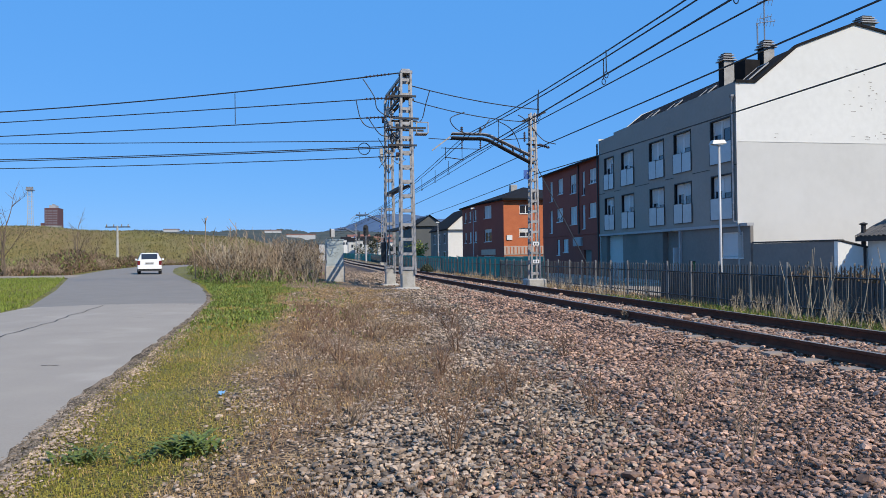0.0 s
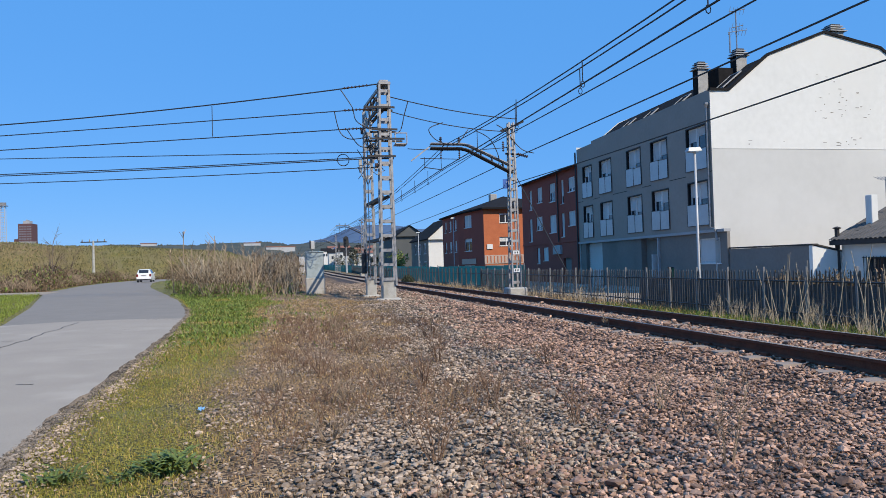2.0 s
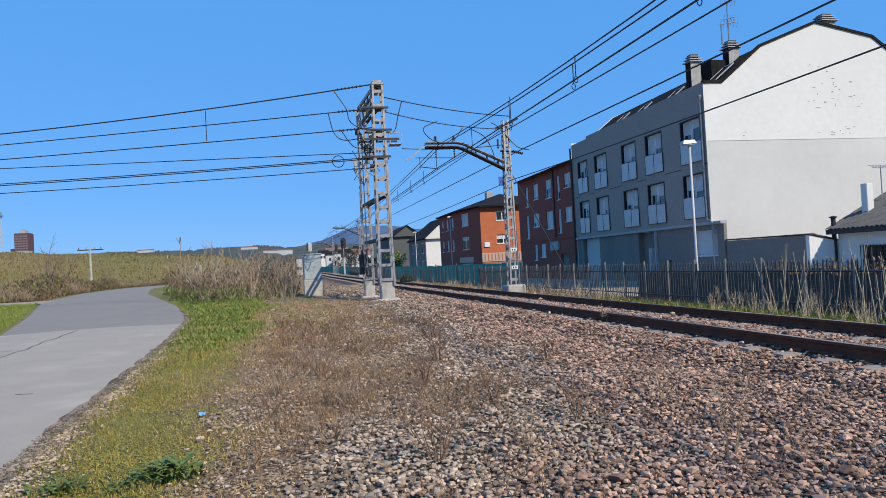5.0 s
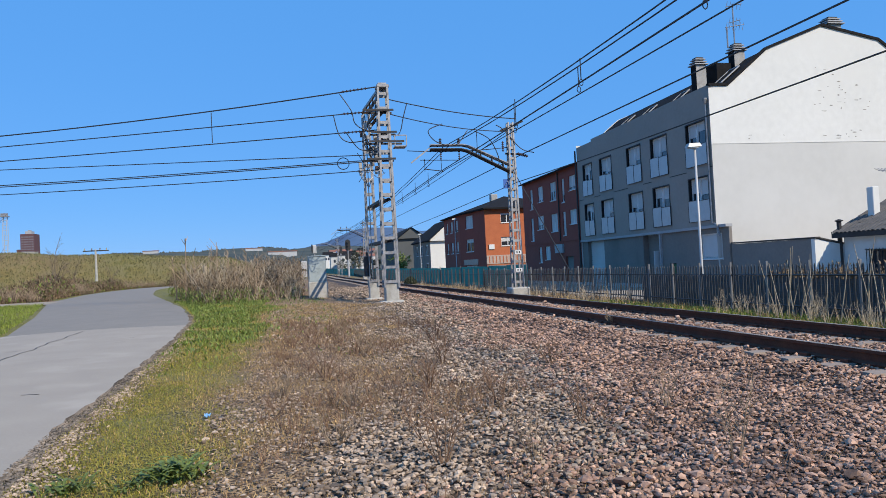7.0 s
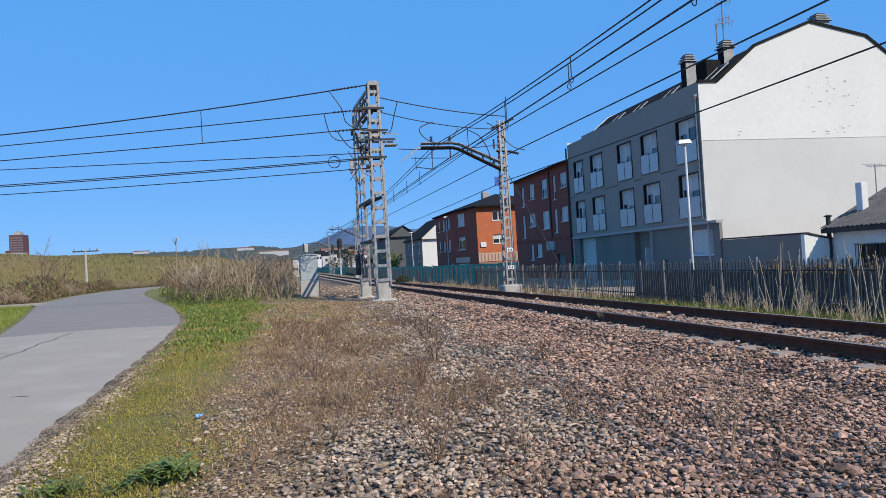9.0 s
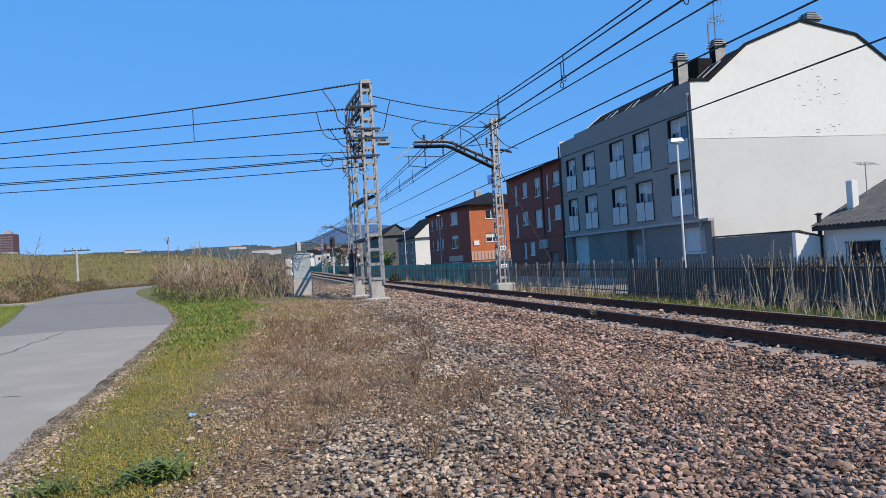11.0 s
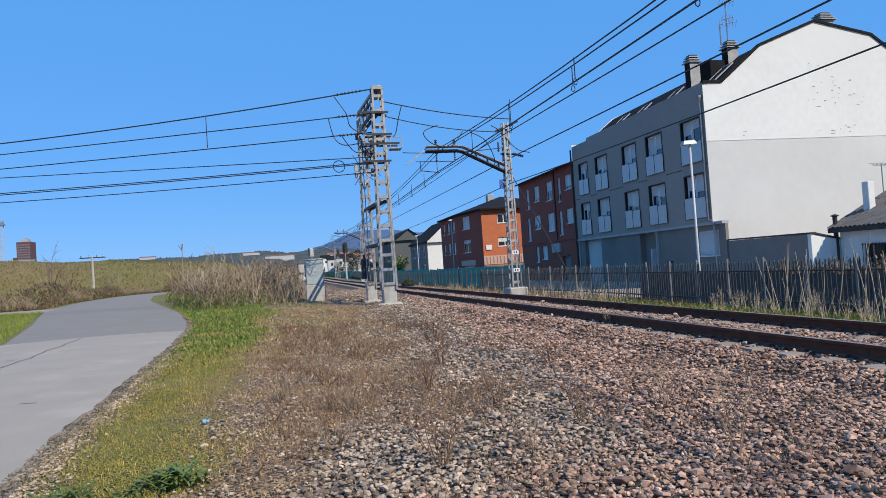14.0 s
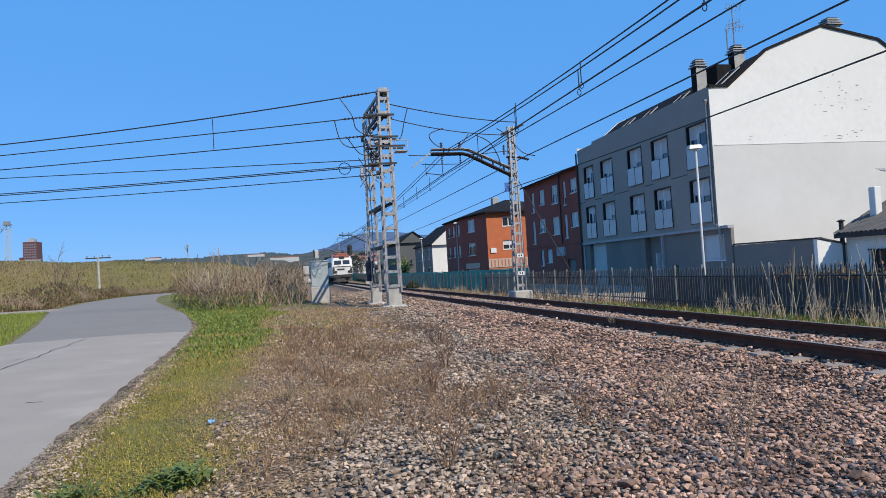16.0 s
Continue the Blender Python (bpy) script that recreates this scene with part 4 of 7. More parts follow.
# ---- buildings ----
def wall_panel(m, o, u, n, L, z0, z1, holes, depth=0.25, mi=0, mi_reveal=None):
    """A wall from o along u (unit), height z0..z1, outward normal n, with rectangular holes (a0, a1, b0, b1) and reveals."""
    o, u, n = Vector(o), Vector(u), Vector(n)
    mi_reveal = mi if mi_reveal is None else mi_reveal
    us = sorted({0, L, *[h[0] for h in holes], *[h[1] for h in holes]})
    zs = sorted({z0, z1, *[h[2] for h in holes], *[h[3] for h in holes]})
    P = lambda a, z, d=0: tuple(o + u * a + Vector((0, 0, z)) - n * d)
    for a, b in zip(us, us[1:]):
        for c, d in zip(zs, zs[1:]):
            ca, cz = (a + b) / 2, (c + d) / 2
            if any(h[0] < ca < h[1] and h[2] < cz < h[3] for h in holes):
                continue
            m.face((P(a, c), P(b, c), P(b, d), P(a, d)), mi)
    for a, b, c, d in holes:
        for q in (((a, c), (a, d)), ((b, d), (b, c)), ((a, d), (b, d)), ((b, c), (a, c))):
            (p0, p1), (p2, p3) = q
            m.face((P(p0, p1), P(p2, p3), P(p2, p3, depth), P(p0, p1, depth)), mi_reveal)


def frame_of(o, u, n):
    """A local frame: x along the wall, y outward, z up."""
    u, n = Vector(u).normalized(), Vector(n).normalized()
    return Matrix(((u.x, n.x, 0, o[0]), (u.y, n.y, 0, o[1]), (0, 0, 1, o[2] if len(o) > 2 else 0), (0, 0, 0, 1)))


def window(parent, base, a0, a1, z0, z1, blind=0.5, inset=0.16, split=True, shutter=None, name="window", frame_mat=None):
    """A window set into a wall's hole: frame, pane, roller blind, sill."""
    w = new(name)
    w.parent = parent
    w.matrix_basis = base @ Matrix.Translation((a0, -inset, z0))
    W, H = a1 - a0, z1 - z0
    fm = frame_mat or WINDOW_WHITE
    m = Mesh()
    t = 0.06
    m.box(0, W, -0.03, 0.03, 0, t).box(0, W, -0.03, 0.03, H - t, H).box(0, t, -0.03, 0.03, t, H - t).box(W - t, W, -0.03, 0.03, t, H - t)
    if split:
        m.box(W * 0.5 - 0.045, W * 0.5 + 0.045, -0.03, 0.03, t, H - t)
    part("frame", m, fm, w)
    part("pane", Mesh().box(t, W - t, -0.02, -0.008, t, H - t), GLASS, w)
    if blind > 0:
        b = slat_sheet(t, W - t, H - t - (H - 2 * t) * blind, H - t)
        part("roller_blind", b, shutter or BLIND, w)
    part("sill", Mesh().box(-0.05, W + 0.05, 0.03, inset + 0.05, -0.05, 0.0), fm, w)
    return w


def balcony_window(parent, base, a0, a1, z0, z1, drop, dark_left, rail_h=1.02):
    """French window with a dark surround, two casements, a blind let down unevenly and two framed frosted rails."""
    inset = 0.17
    w = new("window")
    w.parent = parent
    w.matrix_basis = base @ Matrix.Translation((a0, -inset, z0))
    W, H, t = a1 - a0, z1 - z0, 0.07
    # dark edging puts the recess shade into colour round the opening
    s = Mesh()
    for x0, x1, c0, c1 in ((-0.06, 0.0, -0.06, H + 0.06), (W, W + 0.06, -0.06, H + 0.06), (0, W, H, H + 0.06), (0, W, -0.06, 0)):
        s.box(x0, x1, 0.02, inset + 0.025, c0, c1)
    part("surround", s, STEEL_DARK, w, "dark edging of the window recess")
    mid = W * 0.54
    f = Mesh()
    for x0, x1 in ((0.02, mid - 0.02), (mid + 0.02, W - 0.02)):
        f.box(x0, x1, -0.03, 0.03, 0, t).box(x0, x1, -0.03, 0.03, H - t, H)
        f.box(x0, x0 + t, -0.03, 0.03, t, H - t).box(x1 - t, x1, -0.03, 0.03, t, H - t)
    part("frame", f, WINDOW_WHITE, w)
    part("pane", Mesh().box(t, W - t, -0.025, -0.012, t, H - t), GLASS, w)
    for x0, x1, dr in ((0.09, mid - 0.09, drop if dark_left else drop + 0.06), (mid + 0.09, W - 0.09, drop + (0.12 if dark_left else 0.0))):
        b = slat_sheet(x0, x1, H - t - (H - 2 * t) * dr, H - t)
        part("roller_blind", b, BLIND, w)
    for x0, x1, dz in ((-0.1, W * 0.48, 0.0), (W * 0.5, W + 0.06, 0.05)):
        r = part("frosted_rail", Mesh().box(x0, x1, inset + 0.05, inset + 0.062, -0.1, rail_h + dz - 0.08), FROSTED, w, "frosted glass guard rail")
        e = Mesh()
        for c0, c1, d0, d1 in ((x0 - 0.02, x0, -0.12, rail_h + dz - 0.06), (x1, x1 + 0.02, -0.12, rail_h + dz - 0.06), (x0, x1, -0.12, -0.1), (x0, x1, rail_h + dz - 0.08, rail_h + dz - 0.06)):
            e.box(c0, c1, inset + 0.035, inset + 0.075, d0, d1)
        part("rail_edge", e, STEEL_DARK, r, "thin dark metal edging")
    return w


def build_grey_building():
    t = thing("apartment_building", label="grey rendered apartment block with a white blind gable and slate roof", category="apartment building")
    U, N = Vector((0.0145, 1, 0)).normalized(), Vector((-1, 0.0145, 0)).normalized()
    C = Vector((20.6, 30.6, 0))
    F = frame_of(C, U, N)
    ZB = -0.5
    cols = [(0.47, 2.24), (4.27, 6.05), (7.34, 9.1), (11.38, 13.15), (14.5, 16.0)]
    holes = [(a, b, 3.23, 5.36) for a, b in cols] + [(a, b, 6.1, 8.22) for a, b in cols]
    m = Mesh()
    # reveals use the dark steel colour, painting the recess shade
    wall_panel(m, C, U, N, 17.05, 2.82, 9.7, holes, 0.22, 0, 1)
    # gable with its cranked top, far gable, back
    g = [(0, 9.87), (1.05, 9.87), (3.4, 11.75), (6.68, 13.0), (10.1, 12.3), (12.7, 10.45), (13.4, 9.87)]
    V = -N
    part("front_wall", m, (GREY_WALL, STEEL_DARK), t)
    for s, nm in ((0.0, "gable_wall"), (17.05, "far_gable_wall")):
        w = Mesh()
        P = lambda a, z: tuple(C + V * a + U * s + Vector((0, 0, z)))
        w.face([P(0, ZB), P(13.4, ZB), P(13.4, 6.9), P(0, 6.9)], 1)
        w.face([P(0, 6.9), P(13.4, 6.9)] + [P(a, z) for a, z in reversed(g)], 0)
        ob = part(nm, w, (WHITE_WALL, OFFWHITE_WALL), t, "white painted blind gable with flaking paint")
    # coping of the gable
    cp = Mesh()
    for (a, z), (b, z2) in zip(g, g[1:]):
        p, q = C + V * a + Vector((0, 0, z)), C + V * b + Vector((0, 0, z2))
        cp.bar(p + U * 0.05, q + U * 0.05, 0.24, 0.13)
    part("gable_coping", cp, SLATE, t)
    part("gable_seam", Mesh().bar(C - U * 0.006 + V * 0.1 + Vector((0, 0, 6.9)), C - U * 0.006 + V * 13.3 + Vector((0, 0, 6.9)), 0.02, 0.03), OFFWHITE_WALL, t)
    # parapet above the front, lower at the far end
    p = Mesh()
    p.quads([tuple(F @ Vector(c)) for c in ((0, 0, 9.7), (14.4, 0, 9.7), (14.4, 0, 9.87), (0, 0, 9.87), (0, -0.3, 9.7), (14.4, -0.3, 9.7), (14.4, -0.3, 9.87), (0, -0.3, 9.87))],
            [(0, 1, 2, 3), (5, 4, 7, 6), (3, 2, 6, 7), (1, 5, 6, 2), (4, 0, 3, 7)])
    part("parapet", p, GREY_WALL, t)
    # slate roof planes with the same crank
    r = Mesh()
    rg = [(0.35, 9.7), (1.05, 9.87), (3.4, 11.7), (6.68, 12.95), (10.1, 12.25), (13.4, 9.8)]
    for (a, z), (b, z2) in zip(rg, rg[1:]):
        r.face([tuple(C + V * a + U * 0.12 + Vector((0, 0, z))), tuple(C + V * b + U * 0.12 + Vector((0, 0, z2))), tuple(C + V * b + U * 16.9 + Vector((0, 0, z2))), tuple(C + V * a + U * 16.9 + Vector((0, 0, z)))])
    part("roof", r, SLATE, t, "dark slate roof")
    # roof windows
    for u0 in (0.9, 5.6, 9.4, 12.4):
        rw = Mesh()
        for k, (w0, w1) in enumerate(((0, 1.0),)):
            a, b = Vector((1.35, 10.12)), Vector((2.45, 11.0))
            q = [C + V * s.x + U * (u0 + d) + Vector((0, 0, s.y + 0.1)) for s, d in ((a, 0), (a, 0.85), (b, 0.85), (b, 0))]
            for c, d in zip(q, q[1:] + q[:1]):
                rw.bar(c, d, 0.06, 0.06)
        w = part("roof_window", rw, TRIM_LIGHT, t, "tilted roof window")
        pm = Mesh()
        pm.face([tuple(x) for x in q])
        part("pane", pm, SLATE, w)
    # windows
    rnd = random.Random(5)
    for row, (z0, z1) in enumerate(((3.23, 5.36), (6.1, 8.22))):
        for a, b in cols:
            balcony_window(t, F, a, b, z0, z1, rnd.choice((0.26, 0.4, 0.34, 0.2)), rnd.random() < 0.6)
    # floor joint, ledge, ground floor set back below
    for a, b in ((0, 0.4), (2.4, 4.1), (6.2, 7.2), (9.2, 11.2), (13.3, 14.4), (16.1, 17.0)):
        part("floor_joint", Mesh().bar(F @ Vector((a, 0.004, 5.78)), F @ Vector((b, 0.004, 5.78)), 0.02, 0.035), STEEL_DARK, t)
    led = Mesh()
    led.quads([tuple(F @ Vector(c)) for c in ((-0.85, 0.06, 2.72), (17.1, 0.06, 2.72), (17.1, 0.06, 2.86), (-0.85, 0.06, 2.86), (-0.85, -0.3, 2.72), (17.1, -0.3, 2.72), (17.1, -0.3, 2.86), (-0.85, -0.3, 2.86))],
              [(0, 1, 2, 3), (3, 2, 6, 7), (1, 5, 6, 2), (4, 0, 3, 7), (4, 5, 1, 0)])
    part("ledge", led, TRIM_LIGHT, t)
    gf = Mesh()
    gh = [(-0.27, 1.62, 1.18, 2.45), (5.72, 7.8, ZB, 2.72), (13.35, 16.1, ZB, 2.72), (4.12, 4.83, 0.35, 1.0)]
    o = C - U * 0.85 - N * 0.1
    wall_panel(gf, o, U, N, 17.9, ZB, 2.72, [(a + 0.85, b + 0.85, c, d) for a, b, c, d in gh], 0.35)
    gf.face([tuple(o + Vector((0, 0, ZB))), tuple(o - N * 0.16 + Vector((0, 0, ZB))), tuple(o - N * 0.16 + Vector((0, 0, 2.72))), tuple(o + Vector((0, 0, 2.72)))])
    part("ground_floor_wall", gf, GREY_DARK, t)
    G = frame_of(o, U, N)
    window(t, G, 0.58, 2.47, 1.18, 2.45, blind=1.0, inset=0.12, split=False)
    window(t, G, 4.97, 5.68, 0.35, 1.0, blind=0.0, inset=0.12, split=False, frame_mat=STEEL_DARK)
    d = Mesh()
    d.quads([tuple(G @ Vector(c)) for c in ((14.2, -0.3, ZB), (16.95, -0.3, ZB), (16.95, -0.3, 2.7), (14.2, -0.3, 2.7))], [(0, 1, 2, 3)])
    slats = []
    k = ZB + 0.1
    while k < 2.6:
        slats.append(Mesh().bar(G @ Vector((14.2, -0.28, k)), G @ Vector((16.95, -0.28, k)), 0.05, 0.1))
        k += 0.14
    door = part("garage_door", d, BLIND, t, "pale slatted roller garage door")
    for sl in slats:
        part("slat", sl, BLIND, door)
    e = Mesh()
    e.quads([tuple(G @ Vector(c)) for c in ((6.57, -0.34, ZB), (8.65, -0.34, ZB), (8.65, -0.34, 2.7), (6.57, -0.34, 2.7))], [(0, 1, 2, 3)])
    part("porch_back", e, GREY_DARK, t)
    part("entrance_door", Mesh().bar(G @ Vector((7.05, -0.3, ZB)), G @ Vector((7.05, -0.3, 1.75)), 1.0, 0.06), BLIND, t, "pale entrance door")
    part("porch_post", Mesh().bar(G @ Vector((6.45, 0.02, ZB)), G @ Vector((6.45, 0.02, 2.7)), 0.24, 0.1), TRIM_LIGHT, t)
    # downpipe at the corner with its hopper
    dp = Mesh().tube([F @ Vector((0.2, 0.09, 9.0)), F @ Vector((0.2, 0.09, 3.0)), F @ Vector((-0.2, 0.12, 2.85)), F @ Vector((-0.35, 0.08, 2.3))], 0.055, 8)
    part("downpipe", dp, STEEL, t)
    part("hopper", Mesh().lathe([(0.06, 0), (0.14, 0.2), (0.14, 0.28)], F @ Vector((0.2, 0.1, 8.95)), 8), STEEL, t)
    # chimneys
    for a, u0, zb, zt, w in ((1.05, 2.4, 9.9, 11.5, 0.42), (3.1, 2.0, 10.9, 12.15, 0.44), (7.9, 0.75, 12.5, 13.2, 0.55)):
        c = C + V * a + U * u0
        ch = Mesh()
        ch.quads([tuple(c + V * (sx * w) + U * (sy * w) + Vector((0, 0, z))) for z in (zb, zt) for sx, sy in ((-0.7, -0.6), (0.7, -0.6), (0.7, 0.6), (-0.7, 0.6))],
                 [(4, 5, 6, 7), (0, 1, 5, 4), (1, 2, 6, 5), (2, 3, 7, 6), (3, 0, 4, 7)])
        # track-side face takes the slate colour to paint in its shade
        ch.mi[-1] = 1
        st = part("chimney", ch, (CHIMNEY, SLATE), t, "pale brick chimney stack with slatted cowl")
        for k in range(3):
            cw = Mesh()
            z = zt + 0.02 + k * 0.14
            cw.box(c.x - w * (0.95 - 0.12 * k), c.x + w * (0.95 - 0.12 * k), c.y - w * (0.85 - 0.12 * k), c.y + w * (0.85 - 0.12 * k), z, z + 0.045)
            # dark filler block stands in for the shade between slabs
            cw.box(c.x - w * 0.5, c.x + w * 0.5, c.y - w * 0.45, c.y + w * 0.45, z + 0.045, z + 0.14, 1)
            part("cowl_slab", cw, (TRIM_LIGHT, STEEL_DARK), st, "pale cowl slab with a dark filler block")
    # dormer
    dm = Mesh()
    c = C + V * 2.4 + U * 2.8
    dm.box(c.x - 0.6, c.x + 1.5, c.y - 0.9, c.y + 1.3, 10.6, 11.55)
    part("dormer", dm, SLATE, t, "dark slate-clad dormer")
    # flaked patches on the gable
    for k in range(44):
        if k < 16:
            a, z = rnd.choice(((2.6, 7.2), (4.0, 7.22), (7.0, 7.2), (8.2, 7.25))), 0
            a, z = a[0] + rnd.uniform(-0.5, 0.5), a[1] + rnd.uniform(-0.12, 0.25)
        else:
            a, z = rnd.uniform(5.9, 9.4), rnd.uniform(8.4, 10.8)
        w, h = rnd.uniform(0.03, 0.17), rnd.uniform(0.012, 0.04)
        f = Mesh()
        n = 7
        f.face([tuple(C - U * 0.005 + V * (a + w * math.cos(2 * math.pi * i / n) * rnd.uniform(0.5, 1.1)) + Vector((0, 0, z + h * math.sin(2 * math.pi * i / n) * rnd.uniform(0.5, 1.1)))) for i in range(n)])
        part("flaked_patch", f, FLAKE, t)


CHIMNEY = mat("pale_chimney_brick", (0.42, 0.41, 0.39), (0.26, 0.25, 0.24), 5, 0.9, bump=0.006, bscale=14)
FLAKE = mat("flaked_plaster", (0.3, 0.28, 0.25), (0.22, 0.2, 0.18), 12, 0.95)
build_grey_building()


def build_roof_antenna():
    t = thing("roof_antenna", label="tall thin television antenna on the roof chimney", category="antenna")
    c = (23.7, 32.6)
    part("pole", Mesh().tube([(*c, 12.4), (*c, 14.8)], 0.035), ANTENNA, t)
    part("stub_pole", Mesh().tube([(c[0] - 0.42, c[1], 12.4), (c[0] - 0.42, c[1], 13.5)], 0.04), ANTENNA, t)
    for z, s, n in ((14.62, 0.42, 5), (13.75, 0.3, 4), (13.5, 0.5, 6)):
        m = Mesh().tube([(c[0] - s, c[1], z), (c[0] + s, c[1] - 0.2, z + 0.12)], 0.02)
        for k in range(n):
            f = -s + 2 * s * k / (n - 1)
            m.tube([(c[0] + f - 0.06, c[1] - 0.1, z - 0.16), (c[0] + f + 0.06, c[1] - 0.1, z + 0.26)], 0.014, 4)
        part("element", m, ANTENNA, t, "bare aerial element")


build_roof_antenna()


def build_maroon_building():
    t = thing("terrace_house", label="three-storey maroon rendered house with white windows", category="house")
    U, N = Vector((0.0145, 1, 0)).normalized(), Vector((-1, 0.0145, 0)).normalized()
    C = Vector((20.6, 30.6, 0)) + U * 17.1
    F = frame_of(C, U, N)
    L = 13.1
    wins = [(0.5, 1.8, 6.75, 7.85, 0.8), (4.55, 5.9, 6.35, 7.85, 0.5), (2.75, 3.3, 6.0, 7.85, 0.7), (7.65, 8.9, 6.55, 7.85, 0.9), (10.3, 11.0, 6.1, 7.85, 1.0),
            (0.55, 1.9, 4.18, 5.28, 1.0), (2.75, 3.35, 3.4, 5.25, 1.0), (4.5, 6.0, 3.83, 5.27, 1.0), (7.75, 9.3, 4.2, 5.36, 0.7), (10.4, 11.1, 3.3, 5.3, 1.0),
            (8.6, 9.3, 1.35, 2.68, 1.0), (6.55, 7.75, 1.58, 2.68, 1.0)]
    holes = [w[:4] for w in wins] + [(1.6, 3.2, -0.5, 1.75)]
    m = Mesh()
    wall_panel(m, C, U, N, L, -0.5, 8.66, holes, 0.2)
    V = -N
    for s in (0, L):
        P = lambda a, z: tuple(C + V * a + U * s + Vector((0, 0, z)))
        m.face([P(0, -0.5), P(10, -0.5), P(10, 8.66), P(5, 10.3), P(0, 8.66)])
    part("wall", m, MAROON, t)
    bay = Mesh()
    bay.quads([tuple(F @ Vector(c)) for c in ((0, 0.05, 2.95), (L, 0.05, 2.95), (L, 0.05, 3.12), (0, 0.05, 3.12), (0, 0, 2.95), (L, 0, 2.95), (L, 0, 3.12), (0, 0, 3.12))], [(0, 1, 2, 3), (3, 2, 6, 7), (4, 5, 1, 0)])
    part("string_course", bay, MAROON, t)
    r = Mesh()
    for a, z, b2, z2 in ((-0.35, 8.6, 5, 10.4), (5, 10.4, 10.3, 8.6)):
        q = [C + V * a + Vector((0, 0, z)), C + V * b2 + Vector((0, 0, z2))]
        r.face([tuple(q[0]), tuple(q[1]), tuple(q[1] + U * L), tuple(q[0] + U * L)])
        r.face([tuple(q[0] - Vector((0, 0, .14))), tuple(q[0]), tuple(q[0] + U * L), tuple(q[0] + U * L - Vector((0, 0, .14)))])
    part("roof", r, SLATE, t)
    for a, b2, c, d, bl in wins:
        window(t, F, a, b2, c, d, blind=bl, inset=0.1, split=(b2 - a) > 1.0)
    part("air_vent", Mesh().bar(F @ Vector((3.4, 0.08, 2.42)), F @ Vector((5.1, 0.08, 2.42)), 0.16, 0.7), TRIM_LIGHT, t, "white louvred vent box")
    part("downpipe", Mesh().tube([F @ Vector((3.95, 0.07, 8.5)), F @ Vector((3.95, 0.07, 3.0))], 0.05), STEEL_DARK, t)
    part("downpipe", Mesh().tube([F @ Vector((0.02, 0.1, 9.5)), F @ Vector((0.02, 0.1, -0.4))], 0.06), STEEL_DARK, t)
    d = Mesh()
    d.quads([tuple(F @ Vector(c)) for c in ((1.6, -0.18, -0.5), (3.2, -0.18, -0.5), (3.2, -0.18, 1.75), (1.6, -0.18, 1.75))], [(0, 1, 2, 3)])
    part("door", d, GREY_DARK, t, "dark house door")


build_maroon_building()


def poly_house(name, label, pts, z0, eave, ridge, wall_mats, wins, roof_mat=None, over=0.35, apex=None, group="", gables=()):
    """A house on the plan pts (counter-clockwise from above not needed); each wall is a part; hipped roof to the apex."""
    t = thing(name, label=label, category="house", group=group)
    cx, cy = sum(p[0] for p in pts) / len(pts), sum(p[1] for p in pts) / len(pts)
    frames = []
    for i, (a, b) in enumerate(zip(pts, pts[1:] + pts[:1])):
        a, b = Vector((*a, 0)), Vector((*b, 0))
        u = (b - a).normalized()
        n = Vector((u.y, -u.x, 0))
        if n.dot(Vector((cx, cy, 0)) - a) > 0:
            n = -n
        L = (b - a).length
        m = Mesh()
        hs = [w[1:5] for w in wins if w[0] == i]
        wall_panel(m, a, u, n, L, z0, eave, hs, 0.2)
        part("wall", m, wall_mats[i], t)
        F = frame_of(a, u, n)
        frames.append(F)
        for w in wins:
            if w[0] == i:
                window(t, F, w[1], w[2], w[3], w[4], blind=w[5], inset=0.12, split=(w[2] - w[1]) > 1.1)
    ap = apex or [(cx, cy)]
    for i in gables:
        a, b = pts[i], pts[(i + 1) % len(pts)]
        q = min(ap, key=lambda p: abs(p[1] - a[1]))
        g = Mesh()
        g.face([(*a, eave), (*b, eave), (q[0], a[1], ridge - 0.12)])
        part("gable", g, wall_mats[i], t)
    r = Mesh()
    ring = [(cx + (p[0] - cx) * (1 + over / 5), cy + (p[1] - cy) * (1 + over / 5)) for p in pts]
    for i, (a, b) in enumerate(zip(ring, ring[1:] + ring[:1])):
        near = lambda p: min(ap, key=lambda q: (q[0] - p[0]) ** 2 + (q[1] - p[1]) ** 2)
        na, nb = near(a), near(b)
        if i in gables:
            continue
        face = [(*a, eave), (*b, eave), (*nb, ridge)] + ([(*na, ridge)] if na != nb else [])
        r.face(face)
        r.face([(*a, eave - 0.16), (*b, eave - 0.16), (*b, eave), (*a, eave)])
    r.face([(*p, eave - 0.16) for p in ring])
    part("roof", r, roof_mat or SLATE, t, "dark slate hipped roof")
    return t, frames


HOUSE_SLATE = mat("blue_grey_render", (0.1, 0.105, 0.105), (0.08, 0.085, 0.088), 0.6, 0.9)


